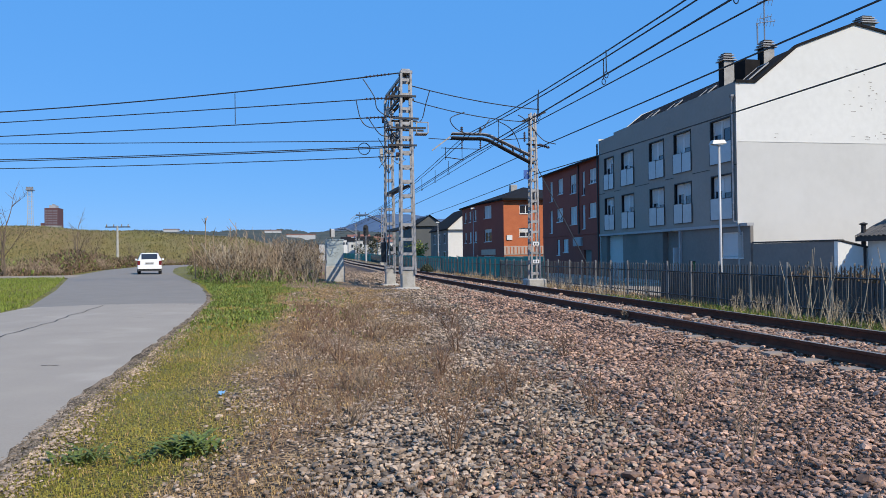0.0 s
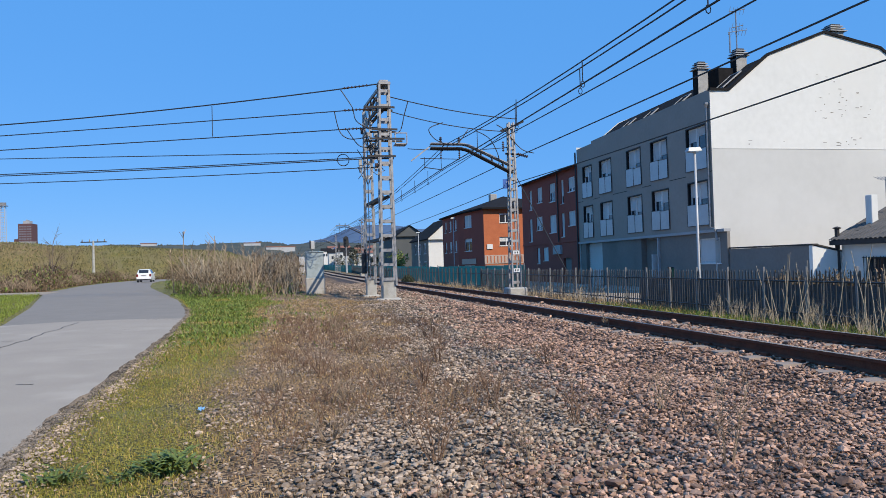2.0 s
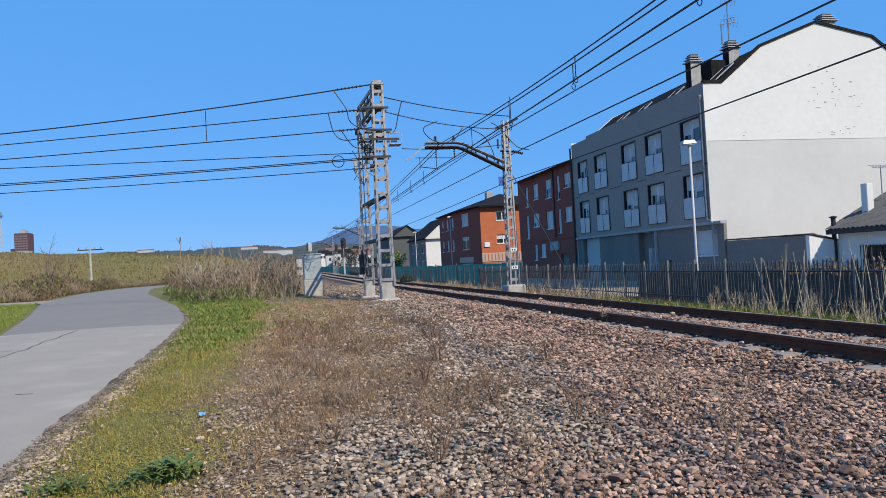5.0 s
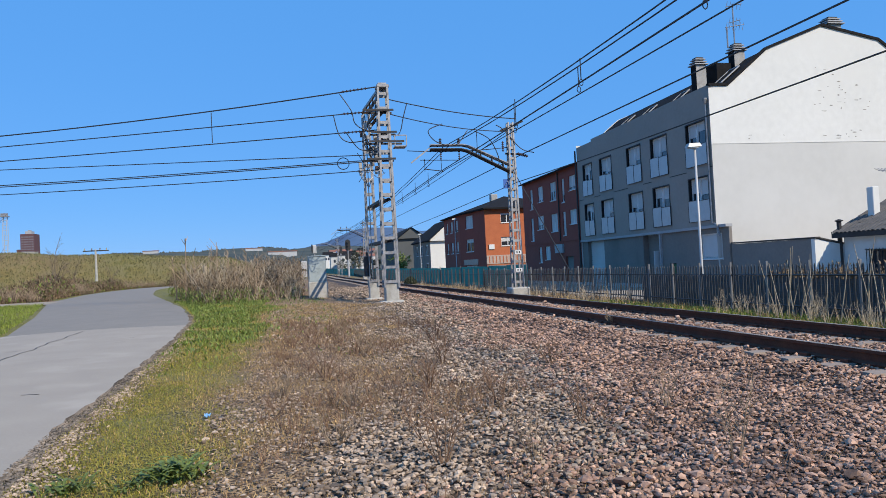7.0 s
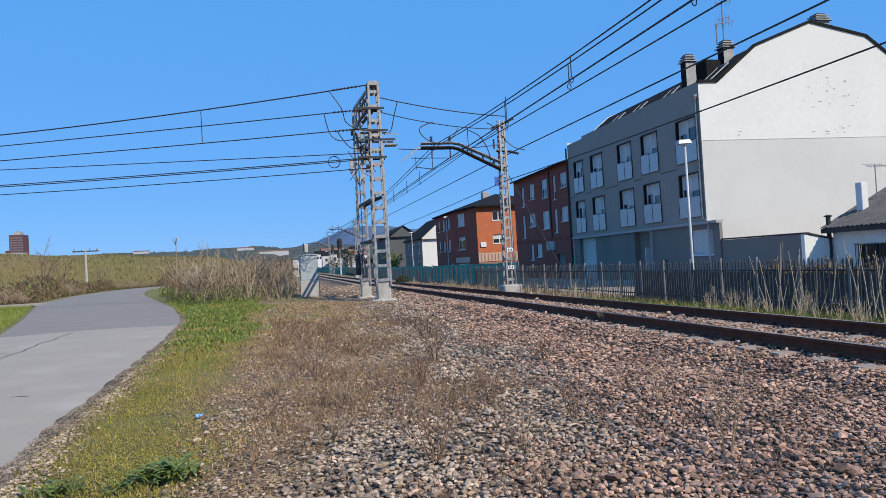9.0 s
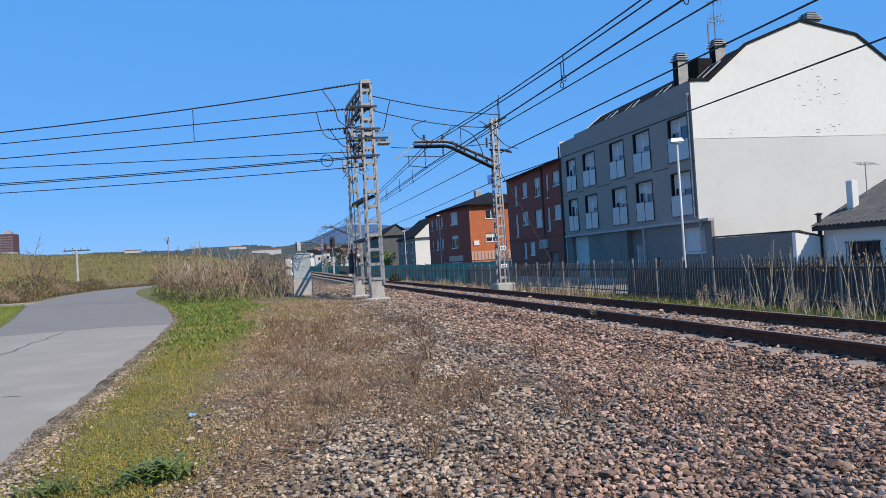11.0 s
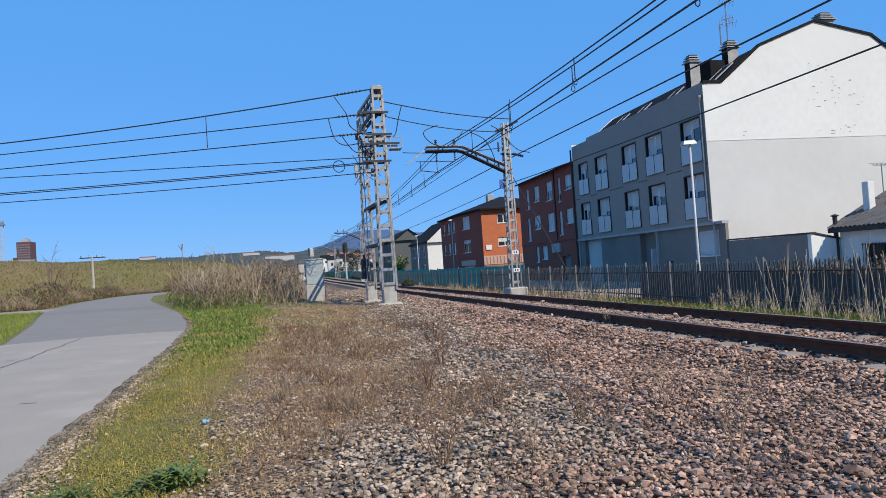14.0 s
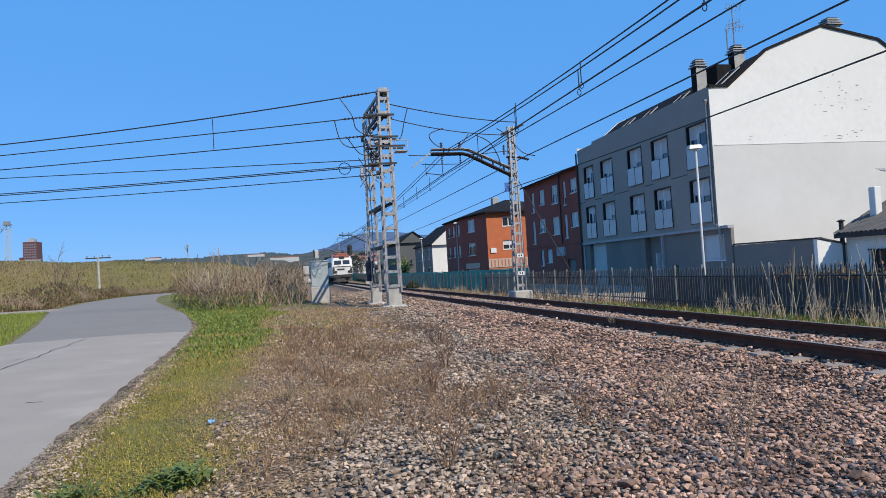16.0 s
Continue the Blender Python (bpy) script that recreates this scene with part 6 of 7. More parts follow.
def build_grass():
    rnd = random.Random(21)
    green, dry, leaf, lawn = [], [], [], []
    while len(green) < 60000:
        y = 4.2 + 28 * rnd.random() ** 1.7
        x = rnd.uniform(road_right(y) + 0.12, 0.2)
        if rnd.random() > greenness(x, y) or rnd.random() < 0.35 * (1 + noise.noise((x * 3, y * 2, 40))):
            continue
        k = 1 + 0.05 * max(y - 6, 0)
        green.append((x, y, land(x, y), rnd.uniform(0.009, 0.027) * k ** 0.7, 0.0065 * k))
    for _ in range(26000):
        y = rnd.uniform(18, 46)
        x = road_left(y) - 0.2 - rnd.uniform(0, 9) * min(1, (y - 16) / 14)
        lawn.append((x, y, land(x, y), rnd.uniform(0.05, 0.13), 0.02))
    for _ in range(9000):
        y = rnd.uniform(9, 24)
        x = rnd.uniform(9.7, 11.8)
        lawn.append((x, y, land(x, y), rnd.uniform(0.03, 0.09), 0.016))
    while len(dry) < 52000:
        y = 3.4 + 26 * rnd.random() ** 1.6
        x = rnd.uniform(-2.4, 5.0)
        if x < road_right(y) + 0.2:
            continue
        p = (1 - 0.86 * gravelness(x, y)) * (1 - 0.55 * greenness(x, y)) * (0.55 + 0.9 * noise.noise((x * 1.1, y * 0.8, 50)))
        if rnd.random() > p:
            continue
        k = 1 + 0.05 * max(y - 6, 0)
        dry.append((x, y, bed_height(x, y), rnd.uniform(0.012, 0.055) * (1.8 if rnd.random() < 0.08 else 1) * k ** 0.6 * 0.75, 0.006 * k))
    for _ in range(7000):
        y = rnd.uniform(9, 60)
        x = rnd.uniform(10.0, 12.4)
        if noise.noise((x, y * 0.4, 60)) < -0.05:
            continue
        dry.append((x, y, land(x, y), rnd.uniform(0.04, 0.2), 0.012))
    # broad low leaves in the lush verge
    for _ in range(48000):
        y = rnd.uniform(11, 38)
        if rnd.random() > sstep((y - 11) / 12):
            continue
        x = rnd.uniform(road_right(y) + 0.2, 1.4)
        if rnd.random() > max(greenness(x, y), 0.06) or noise.noise((x * 0.9, y * 0.7, 140)) < rnd.uniform(-0.5, 0.05):
            continue
        leaf.append((x, y, land(x, y), rnd.uniform(0.03, 0.1), rnd.uniform(0.022, 0.045)))
    blades("green_grass", "short green grass verge beside the lane", GREEN_GRASS, green, lean=0.9)
    blades("lush_grass", "lush short green grass along lane and fence", LAWN, lawn, lean=0.9, seed=4)
    blades("dry_grass", "dry straw-coloured grass on stony ground", DRY_GRASS, dry, lean=1.3, seed=2)
    blades("verge_leaves", "lush green weeds on the verge", IVY, leaf, "weeds", 1.2, 3)


build_grass()


def stem_path(rnd, p, d, L, n, bend):
    pts = [Vector(p)]
    d = Vector(d).normalized()
    for _ in range(n):
        d = (d + Vector((rnd.uniform(-1, 1), rnd.uniform(-1, 1), rnd.uniform(-0.6, 0.6))) * bend).normalized()
        pts.append(pts[-1] + d * (L / n))
    return pts


def twig_bush(m, rnd, base, height, stems, spread, r=0.006, fork=4, bend=0.15, twig=0.45):
    """Thin forking stems from one foot."""
    for _ in range(stems):
        a = rnd.uniform(0, 2 * math.pi)
        s = rnd.uniform(0.1, 1) * spread
        L = height * rnd.uniform(0.6, 1.05)
        pts = stem_path(rnd, Vector(base) + Vector((math.cos(a), math.sin(a), 0)) * 0.05 * spread, (math.cos(a) * s, math.sin(a) * s, 1), L, 4, bend)
        m.tube(pts, r, 3, r1=r * 0.4, cap=False)
        for _ in range(fork):
            i = rnd.randint(1, 3)
            q = pts[i].lerp(pts[i + 1], rnd.random())
            b = rnd.uniform(0, 2 * math.pi)
            m.tube(stem_path(rnd, q, (math.cos(b) * 0.8, math.sin(b) * 0.8, 0.9), L * twig * rnd.uniform(0.4, 1), 2, bend), r * 0.55, 3, r1=r * 0.25, cap=False)


def build_dry_shrubs():
    rnd = random.Random(31)
    for x, y, h, n, sp, mt, lab in ((0.38, 9.99, 0.62, 9, 0.8, TWIG_RED, "bare reddish shrub"), (1.04, 5.18, 0.62, 10, 0.6, TWIG_RED, "bare brown shrub"), (0.61, 7.8, 0.3, 16, 1.2, TWIG, "low grey-green dry shrub"),
                                  (3.0, 4.4, 0.75, 7, 0.4, TWIG, "thin dry weed stalks"), (2.5, 5.9, 0.45, 8, 0.6, TWIG_RED, "bare reddish shrub"), (1.6, 8.5, 0.5, 10, 0.8, TWIG_RED, "bare reddish shrub"),
                                  (2.2, 10.5, 0.5, 10, 0.8, TWIG_RED, "bare reddish shrub"), (1.2, 12.5, 0.5, 10, 0.8, TWIG, "dry weed clump"), (2.1, 7.2, 0.5, 9, 0.7, TWIG_RED, "bare reddish shrub"), (2.7, 13.5, 0.5, 12, 0.9, TWIG_RED, "bare reddish shrub"),
                                  (-0.2, 8.8, 0.3, 12, 1.0, TWIG, "dry weed clump"), (0.3, 6.2, 0.28, 14, 1.1, TWIG, "dry weed clump"), (3.5, 6.2, 0.5, 8, 0.5, TWIG, "thin dry weed stalks"), (6.35, 13.2, 0.35, 8, 0.8, TWIG, "dry weed clump"),
                                  (4.2, 3.9, 0.6, 7, 0.4, TWIG_RED, "bare reddish shrub"), (1.7, 5.0, 0.4, 8, 0.7, TWIG, "dry weed clump"), (3.6, 9.5, 0.4, 10, 0.8, TWIG_RED, "bare reddish shrub"), (0.9, 15.5, 0.45, 12, 0.9, TWIG, "dry weed clump")):
        m = Mesh()
        twig_bush(m, rnd, (x, y, bed_height(x, y)), h, n, sp, 0.0035 + 0.0003 * y, 7, 0.16)
        solid("dry_shrub", m, mt, lab + " growing among the stones", "shrub", "dry shrubs")
    # short dry stems over the whole stony strip
    m = Mesh()
    for _ in range(2300):
        y = 3.8 + 16 * rnd.random() ** 1.4
        x = rnd.uniform(-0.4, 3.8)
        if noise.noise((x * 0.8, y * 0.5, 70)) < -0.12 or gravelness(x, y) > rnd.uniform(0.4, 1.2) or greenness(x, y) > 0.7:
            continue
        twig_bush(m, rnd, (x, y, bed_height(x, y)), rnd.uniform(0.08, 0.24), 3, 0.9, 0.0022 + 0.00025 * y, 2, 0.25)
    solid("dry_stems", m, TWIG_RED, "low tangle of dry reddish stems over gravel", "weeds", kind="stuff")


build_dry_shrubs()


def build_dock(x, y, s, n, seed):
    rnd = random.Random(seed)
    t = thing("dock_plant", pose(x, y, land(x, y)), "dark green broad-leaved weed in the grass", "plant", "dock plants")
    for k in range(n):
        a = rnd.uniform(0, 2 * math.pi)
        L, w = s * rnd.uniform(0.5, 1.0), s * rnd.uniform(0.09, 0.17)
        up = rnd.uniform(0.6, 1.9)
        o = Vector((rnd.gauss(0, 0.5) * s, rnd.gauss(0, 0.4) * s, 0))
        m = Mesh()
        prev = None
        for i, (f, ww) in enumerate(((0, 0.15), (0.3, 0.8), (0.6, 1.0), (0.85, 0.6), (1, 0.05))):
            c = o + Vector((math.cos(a), math.sin(a), 0)) * L * f + Vector((0, 0, L * up * (f - 0.62 * f * f)))
            side = Vector((-math.sin(a), math.cos(a), 0)) * w * ww / 2
            row = (c - side + Vector((0, 0, 0.15 * w)), c, c + side + Vector((0, 0, 0.15 * w)))
            if prev:
                m.quads([*prev, *row], [(0, 1, 4, 3), (1, 2, 5, 4)])
            prev = row
        part("leaf", m, LEAF, t)


build_dock(-0.95, 5.6, 0.23, 110, 1)
build_dock(-1.68, 5.55, 0.17, 50, 2)
build_dock(-1.2, 5.45, 0.15, 30, 3)


def build_thickets():
    rnd = random.Random(41)
    # big bramble and dry stem thicket between lane and track
    stems, pale, leaf, brown = Mesh(), Mesh(), [], []
    for _ in range(620):
        y = rnd.uniform(33.5, 52)
        lo = road_right(y) + 1.4
        x = lo + (2.6 - lo) * rnd.random() ** 1.1
        if x > 0.3:
            continue
        h = (2.65 if -7 < x < -2 else 2.5) * rnd.uniform(0.5, 1.05) * (0.75 + 0.5 * noise.noise((x * 0.5, y * 0.4, 80)))
        twig_bush(stems if rnd.random() < 0.6 else pale, rnd, (x, y, land(x, y)), max(h, 0.6), 3, 0.55, rnd.choice((0.012, 0.016, 0.024)), 3, 0.2, 0.45)
    for _ in range(9000):
        y = rnd.uniform(32, 50)
        lo = road_right(y) + 0.7
        x = lo + abs(rnd.gauss(0, 2.4))
        if x > 0.2 and y < 37.2:
            continue
        h = 1.3 * rnd.random() ** 1.5 * max(0.15, 0.9 + noise.noise((x * 0.7, y * 0.5, 90)))
        (leaf if h < 0.6 and rnd.random() < 0.7 else brown).append((x, y, land(x, y) + h, rnd.uniform(0.05, 0.12), rnd.uniform(0.03, 0.06)))
    for _ in range(5000):
        y = rnd.uniform(35, 52)
        x = rnd.uniform(road_right(y) + 1.2, 0.6)
        if x > 0.2 and y < 37.2:
            continue
        brown.append((x, y, land(x, y) + rnd.uniform(0, 1.9) * rnd.random(), rnd.uniform(0.05, 0.16), rnd.uniform(0.03, 0.07)))
    for _ in range(2600):
        x, y = rnd.uniform(-2.4, 0.5), rnd.uniform(38.5, 52)
        brown.append((x, y, land(x, y) + 2.1 * rnd.random(), rnd.uniform(0.05, 0.14), rnd.uniform(0.02, 0.05)))
    for _ in range(80):
        x, y = rnd.uniform(-2.2, 0.4), rnd.uniform(38.5, 50)
        twig_bush(pale if rnd.random() < 0.6 else stems, rnd, (x, y, land(x, y)), rnd.uniform(1.7, 2.5), 3, 0.35, 0.014, 3, 0.16, 0.4)
    solid("thicket_stems", stems, TWIG, "tangled thicket of bare brown stems between lane and track", "thicket", kind="stuff")
    solid("thicket_reeds", pale, TWIG_PALE, "pale dry stalks standing in the thicket", "thicket", kind="stuff")
    blades("bramble_leaves", "green bramble leaves at the foot of the thicket", IVY, leaf, "bramble", 1.2, 5)
    blades("withered_leaves", "withered brown leaves in the thicket", BRAMBLE_DRY, brown, "bramble", 1.2, 6)
    # tall single stalks and saplings standing out above it
    for x, y, h in ((-5.8, 40, 2.7), (-5.2, 40, 3.0), (-4.6, 41, 2.6), (-4.05, 40, 3.5), (-3.5, 41, 2.7), (-2.6, 40, 2.9), (-2.0, 40, 2.6), (-1.6, 34, 2.4), (-6.4, 41, 2.4)):
        m = Mesh()
        twig_bush(m, rnd, (x, y, land(x, y)), h * 1.2, 1, 0.06, 0.045, 9, 0.04, 0.24)
        solid("sapling", m, TWIG, "thin bare sapling rising from the thicket", "sapling", "saplings")
    m = Mesh().tube([(-4.6, 39, 0.3), (-4.62, 39, 2.2)], 0.09, 7)
    solid("marker_post", m, TWIG_PALE, "short pale wooden post in the thicket", "post")
    # scrub on the far side of the lane
    stems, leaf, brown = Mesh(), [], []
    for _ in range(620):
        y = rnd.uniform(50, 120)
        off = 0.9 + abs(rnd.gauss(0, 2.6))
        x = (road_left(y) if y < 106 else interp(y, (106, 114, 120), (-21.5, -17, 0))) - off
        h = rnd.uniform(0.6, 1.9) * (0.75 + 0.7 * noise.noise((x * 0.25, y * 0.12, 95)))
        twig_bush(stems, rnd, (x, y, land(x, y)), max(h, 0.4), 4, 0.9, 0.022, 3, 0.25, 0.5)
    for _ in range(24000):
        y = rnd.uniform(50, 121)
        off = 0.6 + abs(rnd.gauss(0, 2.2))
        x = (road_left(y) if y < 106 else interp(y, (106, 114, 121), (-21.5, -17, 2))) - off
        lump = 0.55 + noise.noise((x * 0.22, y * 0.09, 97)) * 2.2
        h = rnd.random() * max(0.15, 1.35 * lump)
        (leaf if rnd.random() < 0.16 else brown).append((x, y, land(x, y) + h, rnd.uniform(0.1, 0.26), rnd.uniform(0.06, 0.14)))
    solid("scrub_stems", stems, TWIG, "bare brown scrub along the far side of the lane", "scrub", kind="stuff")
    blades("scrub_leaves", "dark green bramble mounds along the lane", IVY, leaf, "bramble", 1.2, 7)
    blades("scrub_dry_leaves", "withered brown bramble mounds along the lane", BRAMBLE_DRY, brown, "bramble", 1.2, 8)
    # coarse grass tussocks on the embankment
    tus = []
    for _ in range(16000):
        x, y = rnd.uniform(-75, 2), rnd.uniform(118, 145)
        if noise.noise((x * 0.12, y * 0.1, 101)) > 0.6:
            continue
        tus.append((x, y, land(x, y), rnd.uniform(0.12, 0.4), rnd.uniform(0.1, 0.2)))
    blades("bank_tussocks", "coarse grass tussocks on the embankment", BANK_GRASS, tus, "grass", 1.0, 9)


EVERGREEN = mat("dark_evergreen_leaf", (0.03, 0.04, 0.018), (0.05, 0.055, 0.025), 2, 0.7, rnd=0.4)
BANK_GRASS = mat("bank_grass", (0.15, 0.155, 0.055), (0.19, 0.15, 0.075), 0.12, 0.9, rnd=0.45)
build_thickets()


def tree_limb(m, rnd, p, d, L, r, depth):
    pts = stem_path(rnd, p, d, L, 4, 0.14)
    m.tube(pts, r, 5 if depth > 1 else 3, r1=r * 0.55, cap=False)
    if depth == 0:
        return
    for _ in range(3 if depth > 1 else 4):
        i = rnd.randint(1, 3)
        q = pts[i].lerp(pts[i + 1], rnd.random())
        a = rnd.uniform(0, 2 * math.pi)
        tree_limb(m, rnd, q, Vector(d) * 0.7 + Vector((math.cos(a), math.sin(a), rnd.uniform(0.1, 0.7))) * 0.75, L * rnd.uniform(0.4, 0.65), r * 0.5, depth - 1)
    tree_limb(m, rnd, pts[-1], (pts[-1] - pts[-2]), L * 0.6, r * 0.55, depth - 1)


def build_bare_trees():
    rnd = random.Random(51)
    for x, y, h, lab in ((-20.3, 45, 4.6, "tall bare roadside tree with upswept branches"), (-19.3, 63, 2.6, "bare tree with seed heads by the lane"), (-19.7, 50, 3.0, "bare roadside tree with knobbly branches"), (-23.4, 59, 2.8, "bare roadside tree with knobbly branches"), (-23.3, 75, 2.3, "small bare tree in the scrub"), (-26.5, 92, 2.2, "small bare tree in the scrub"), (-22.5, 95, 1.9, "small bare tree in the scrub")):
        t = thing("bare_tree", pose(x, y, land(x, y)), lab, "tree", "bare trees")
        m = Mesh()
        tree_limb(m, rnd, (0, 0, 0), (rnd.uniform(-0.1, 0.1), 0, 1), h, 0.11 if h > 4 else 0.07, 4 if h > 4 else 3)
        part("trunk", m, BARK, t)


build_bare_trees()


def build_stalks():
    rnd = random.Random(61)
    for k in range(30):
        y = rnd.choice((rnd.uniform(10.4, 12.0), rnd.uniform(12.8, 14.4)))
        x = rnd.uniform(10.6, 11.6)
        h = rnd.uniform(0.6, 1.5) * (1.3 if rnd.random() < 0.35 else 1)
        m = Mesh()
        m.tube(stem_path(rnd, (x, y, land(x, y) - 0.03), (rnd.uniform(-0.2, 0.2), rnd.uniform(-0.35, 0.35), 1), h, 4, 0.05), 0.012, 5, r1=0.006)
        solid("dry_stalk", m, TWIG_PALE, "tall pale bare stalk by the railway fence", "stalk", "dry stalks")
    m = Mesh()
    for _ in range(110):
        y = rnd.choice((rnd.uniform(10.5, 16.5), rnd.uniform(21, 34), rnd.uniform(34, 60)))
        x = rnd.uniform(10.4, 11.7)
        twig_bush(m, rnd, (x, y, land(x, y)), rnd.uniform(0.25, 0.7), 6, 0.5, 0.006, 2, 0.12, 0.4)
    solid("fence_reeds", m, TWIG_PALE, "pale dry reeds and weeds along the fence foot", "weeds", kind="stuff")
    for y, h in ((66, 0.7),):
        s = []
        for _ in range(1300):
            a, q = rnd.uniform(0, 6.28), rnd.random() ** 0.5
            s.append((11.0 + math.cos(a) * q * 0.6, y + math.sin(a) * q * 1.2, land(11, y) + rnd.random() * h * (1 - q * q * 0.7), 0.12, 0.07))
        blades("dark_bush", "dark evergreen bush by the fence", EVERGREEN, s, "bush", 1.0, int(y))


build_stalks()


def build_wall_brambles():
    rnd = random.Random(63)
    s = []
    for _ in range(2600):
        y = rnd.uniform(8.3, 16.5)
        s.append((12.75 + rnd.gauss(0, 0.22), y, 0.74 + abs(rnd.gauss(0, 0.14)) * (0.7 + noise.noise((y * 1.3, 0, 3))), rnd.uniform(0.03, 0.08), rnd.uniform(0.02, 0.05)))
    blades("wall_brambles", "dark withered brambles along the block wall top", BRAMBLE_DRY, s, "bramble", 1.2, 17)


build_wall_brambles()


def build_litter():
    t = Mesh()
    rnd = random.Random(3)
    n = 5
    g = [[(-0.96 + 0.017 * (i - 2) + rnd.uniform(-0.006, 0.006), 7.76 + 0.022 * (j - 2), land(-0.96, 7.76) + 0.04 + rnd.uniform(-0.015, 0.025)) for i in range(n)] for j in range(n)]
    for j in range(n - 1):
        for i in range(n - 1):
            t.face((g[j][i], g[j][i + 1], g[j + 1][i + 1], g[j + 1][i]))
    ob = solid("plastic_wrapper", t, BLUE_PLASTIC, "crumpled blue plastic wrapper on the grass", "litter")
    mod = ob.modifiers.new("thickness", 'SOLIDIFY')
    mod.thickness = 0.003


build_litter()


# ---- distance ----
def build_distance():
    rnd = random.Random(71)
    # tower block
    t = thing("tower_block", label="tall dark red apartment tower far away", category="tower block")
    x0, x1, y = -312, -297, 900
    part("wall", Mesh().box(x0, x1, y, y + 18, 0, 64), BRICK_TOWER, t)
    part("side_wing", Mesh().box(x0 - 5, x0, y + 2, y + 16, 0, 46), BRICK_TOWER, t)
    part("roof_cabin", Mesh().box(x0 + 4, x1 - 4, y + 4, y + 14, 64, 67.5).box(x0 + 7, x1 - 7, y + 4, y + 14, 67.5, 69), TRIM_LIGHT, t)
    wm = Mesh().box(-1.0, 1.0, -0.15, 0, 0, 1.5).data("window", FAR_PANE)
    for r in range(14):
        for c in range(5):
            ob = part("window", wm, FAR_PANE, t)
            ob.location = (x0 + 1.9 + c * 2.8, y - 0.02, 22 + r * 2.9)
    # floodlight mast
    f = thing("floodlight_mast", label="pale lattice floodlight mast on the skyline", category="floodlight")
    lattice(f, -145.5, 400, 0, 38.5, 2.2, 1.9, 2.2, 1.9, 1.3, 0.2, LAMP_WHITE)
    part("lamp_platform", Mesh().box(-147.4, -143.6, 398.5, 401.5, 38.5, 38.9).box(-147.2, -143.8, 399, 399.5, 38.9, 40.4), STEEL, f)
    # low buildings and wall on the bank
    w = thing("bank_wall", label="pale low wall and building on the embankment", category="wall")
    part("wall", Mesh().box(-85, -54, 165, 165.5, 7, 8.9), LAMP_WHITE, w)
    part("coping", Mesh().box(-85.2, -53.8, 164.9, 165.6, 8.9, 9.05), CONCRETE, w)
    # wooden pole with crossarm
    p = thing("utility_pole", label="pale concrete utility pole with a crossarm and insulators", category="utility pole")
    z = land(-28.2, 110)
    part("pole", Mesh().tube([(-28.2, 110, z), (-28.2, 110, 6.5)], 0.22, 8, r1=0.13), CONCRETE, p)
    part("crossarm", Mesh().bar((-29.9, 110, 6.3), (-26.4, 110, 6.3), 0.14, 0.16), STEEL_DARK, p)
    for dx in (-1.5, -0.5, 0.6, 1.5):
        part("insulator", Mesh().lathe([(0.05, 0), (0.1, 0.06), (0.05, 0.2), (0.1, 0.26), (0.03, 0.34)], (-28.2 + dx, 110, 6.36), 8), CERAMIC, p)
    # factory and town
    for k, (x, y, w_, d, h) in enumerate(((-12, 900, 36, 20, 4), (-60, 1150, 26, 16, 4), (-235, 1250, 24, 12, 4))):
        b = thing("far_warehouse", label="long pale warehouse far away on the plain", category="warehouse", group="far warehouses")
        z = land(x, y)
        part("wall", Mesh().box(x - w_ / 2, x + w_ / 2, y, y + d, z - 3, z + h), LAMP_WHITE, b)
        part("roof", Mesh().box(x - w_ / 2 - 0.5, x + w_ / 2 + 0.5, y - 0.5, y + d + 0.5, z + h, z + h + 1.0), ROOF_RED, b)
    for k in range(30):
        y = rnd.uniform(340, 700)
        x = rnd.uniform(0.055, 0.115) * y + (4 if y < 340 else 0)
        if k < 4:
            x = (0.05 + 0.016 * k) * y
        z, w_, h = land(x, y), rnd.uniform(6, 12), rnd.uniform(3.5, 6.5) + 0.006 * y
        b = thing("town_house", label="pale house in the town far along the railway", category="house", group="town houses")
        part("wall", Mesh().box(x - w_ / 2, x + w_ / 2, y, y + 9, z - 1, z + h), rnd.choice((LAMP_WHITE, WHITE_WALL, OFFWHITE_WALL, LATTICE)), b)
        r = Mesh()
        r.quads([(x - w_ / 2 - 0.4, y - 0.4, z + h), (x + w_ / 2 + 0.4, y - 0.4, z + h), (x + w_ / 2 + 0.4, y + 9.4, z + h), (x - w_ / 2 - 0.4, y + 9.4, z + h), (x - w_ / 2 - 0.4, y + 4.5, z + h + 2.2), (x + w_ / 2 + 0.4, y + 4.5, z + h + 2.2)],
                [(0, 1, 5, 4), (2, 3, 4, 5), (1, 2, 5), (3, 0, 4), (3, 2, 1, 0)])
        part("roof", r, rnd.choice((ROOF_RED, SLATE)), b)
        for c in range(3):
            part("window", Mesh().box(x - w_ * 0.34 + c * w_ * 0.28, x - w_ * 0.34 + c * w_ * 0.28 + 1.1, y - 0.06, y - 0.01, z + h - 3.2, z + h - 1.6), GLASS, b)
    # dark trees between track and town
    for k, (x, y, h) in enumerate(((14.2, 150, 5.4), (17, 145, 3.0), (14.5, 210, 4), (18.0, 118, 3.6), (22, 260, 5))):
        t = thing("tree", pose(x, y, land(x, y)), "dark green tree behind the railway fence", "tree", "far trees")
        m = Mesh()
        tree_limb(m, rnd, (0, 0, 0), (0, 0, 1), h * 0.55, 0.14, 2)
        part("trunk", m, TWIG, t)
        rs = np.random.RandomState(k)
        cl = Mesh()
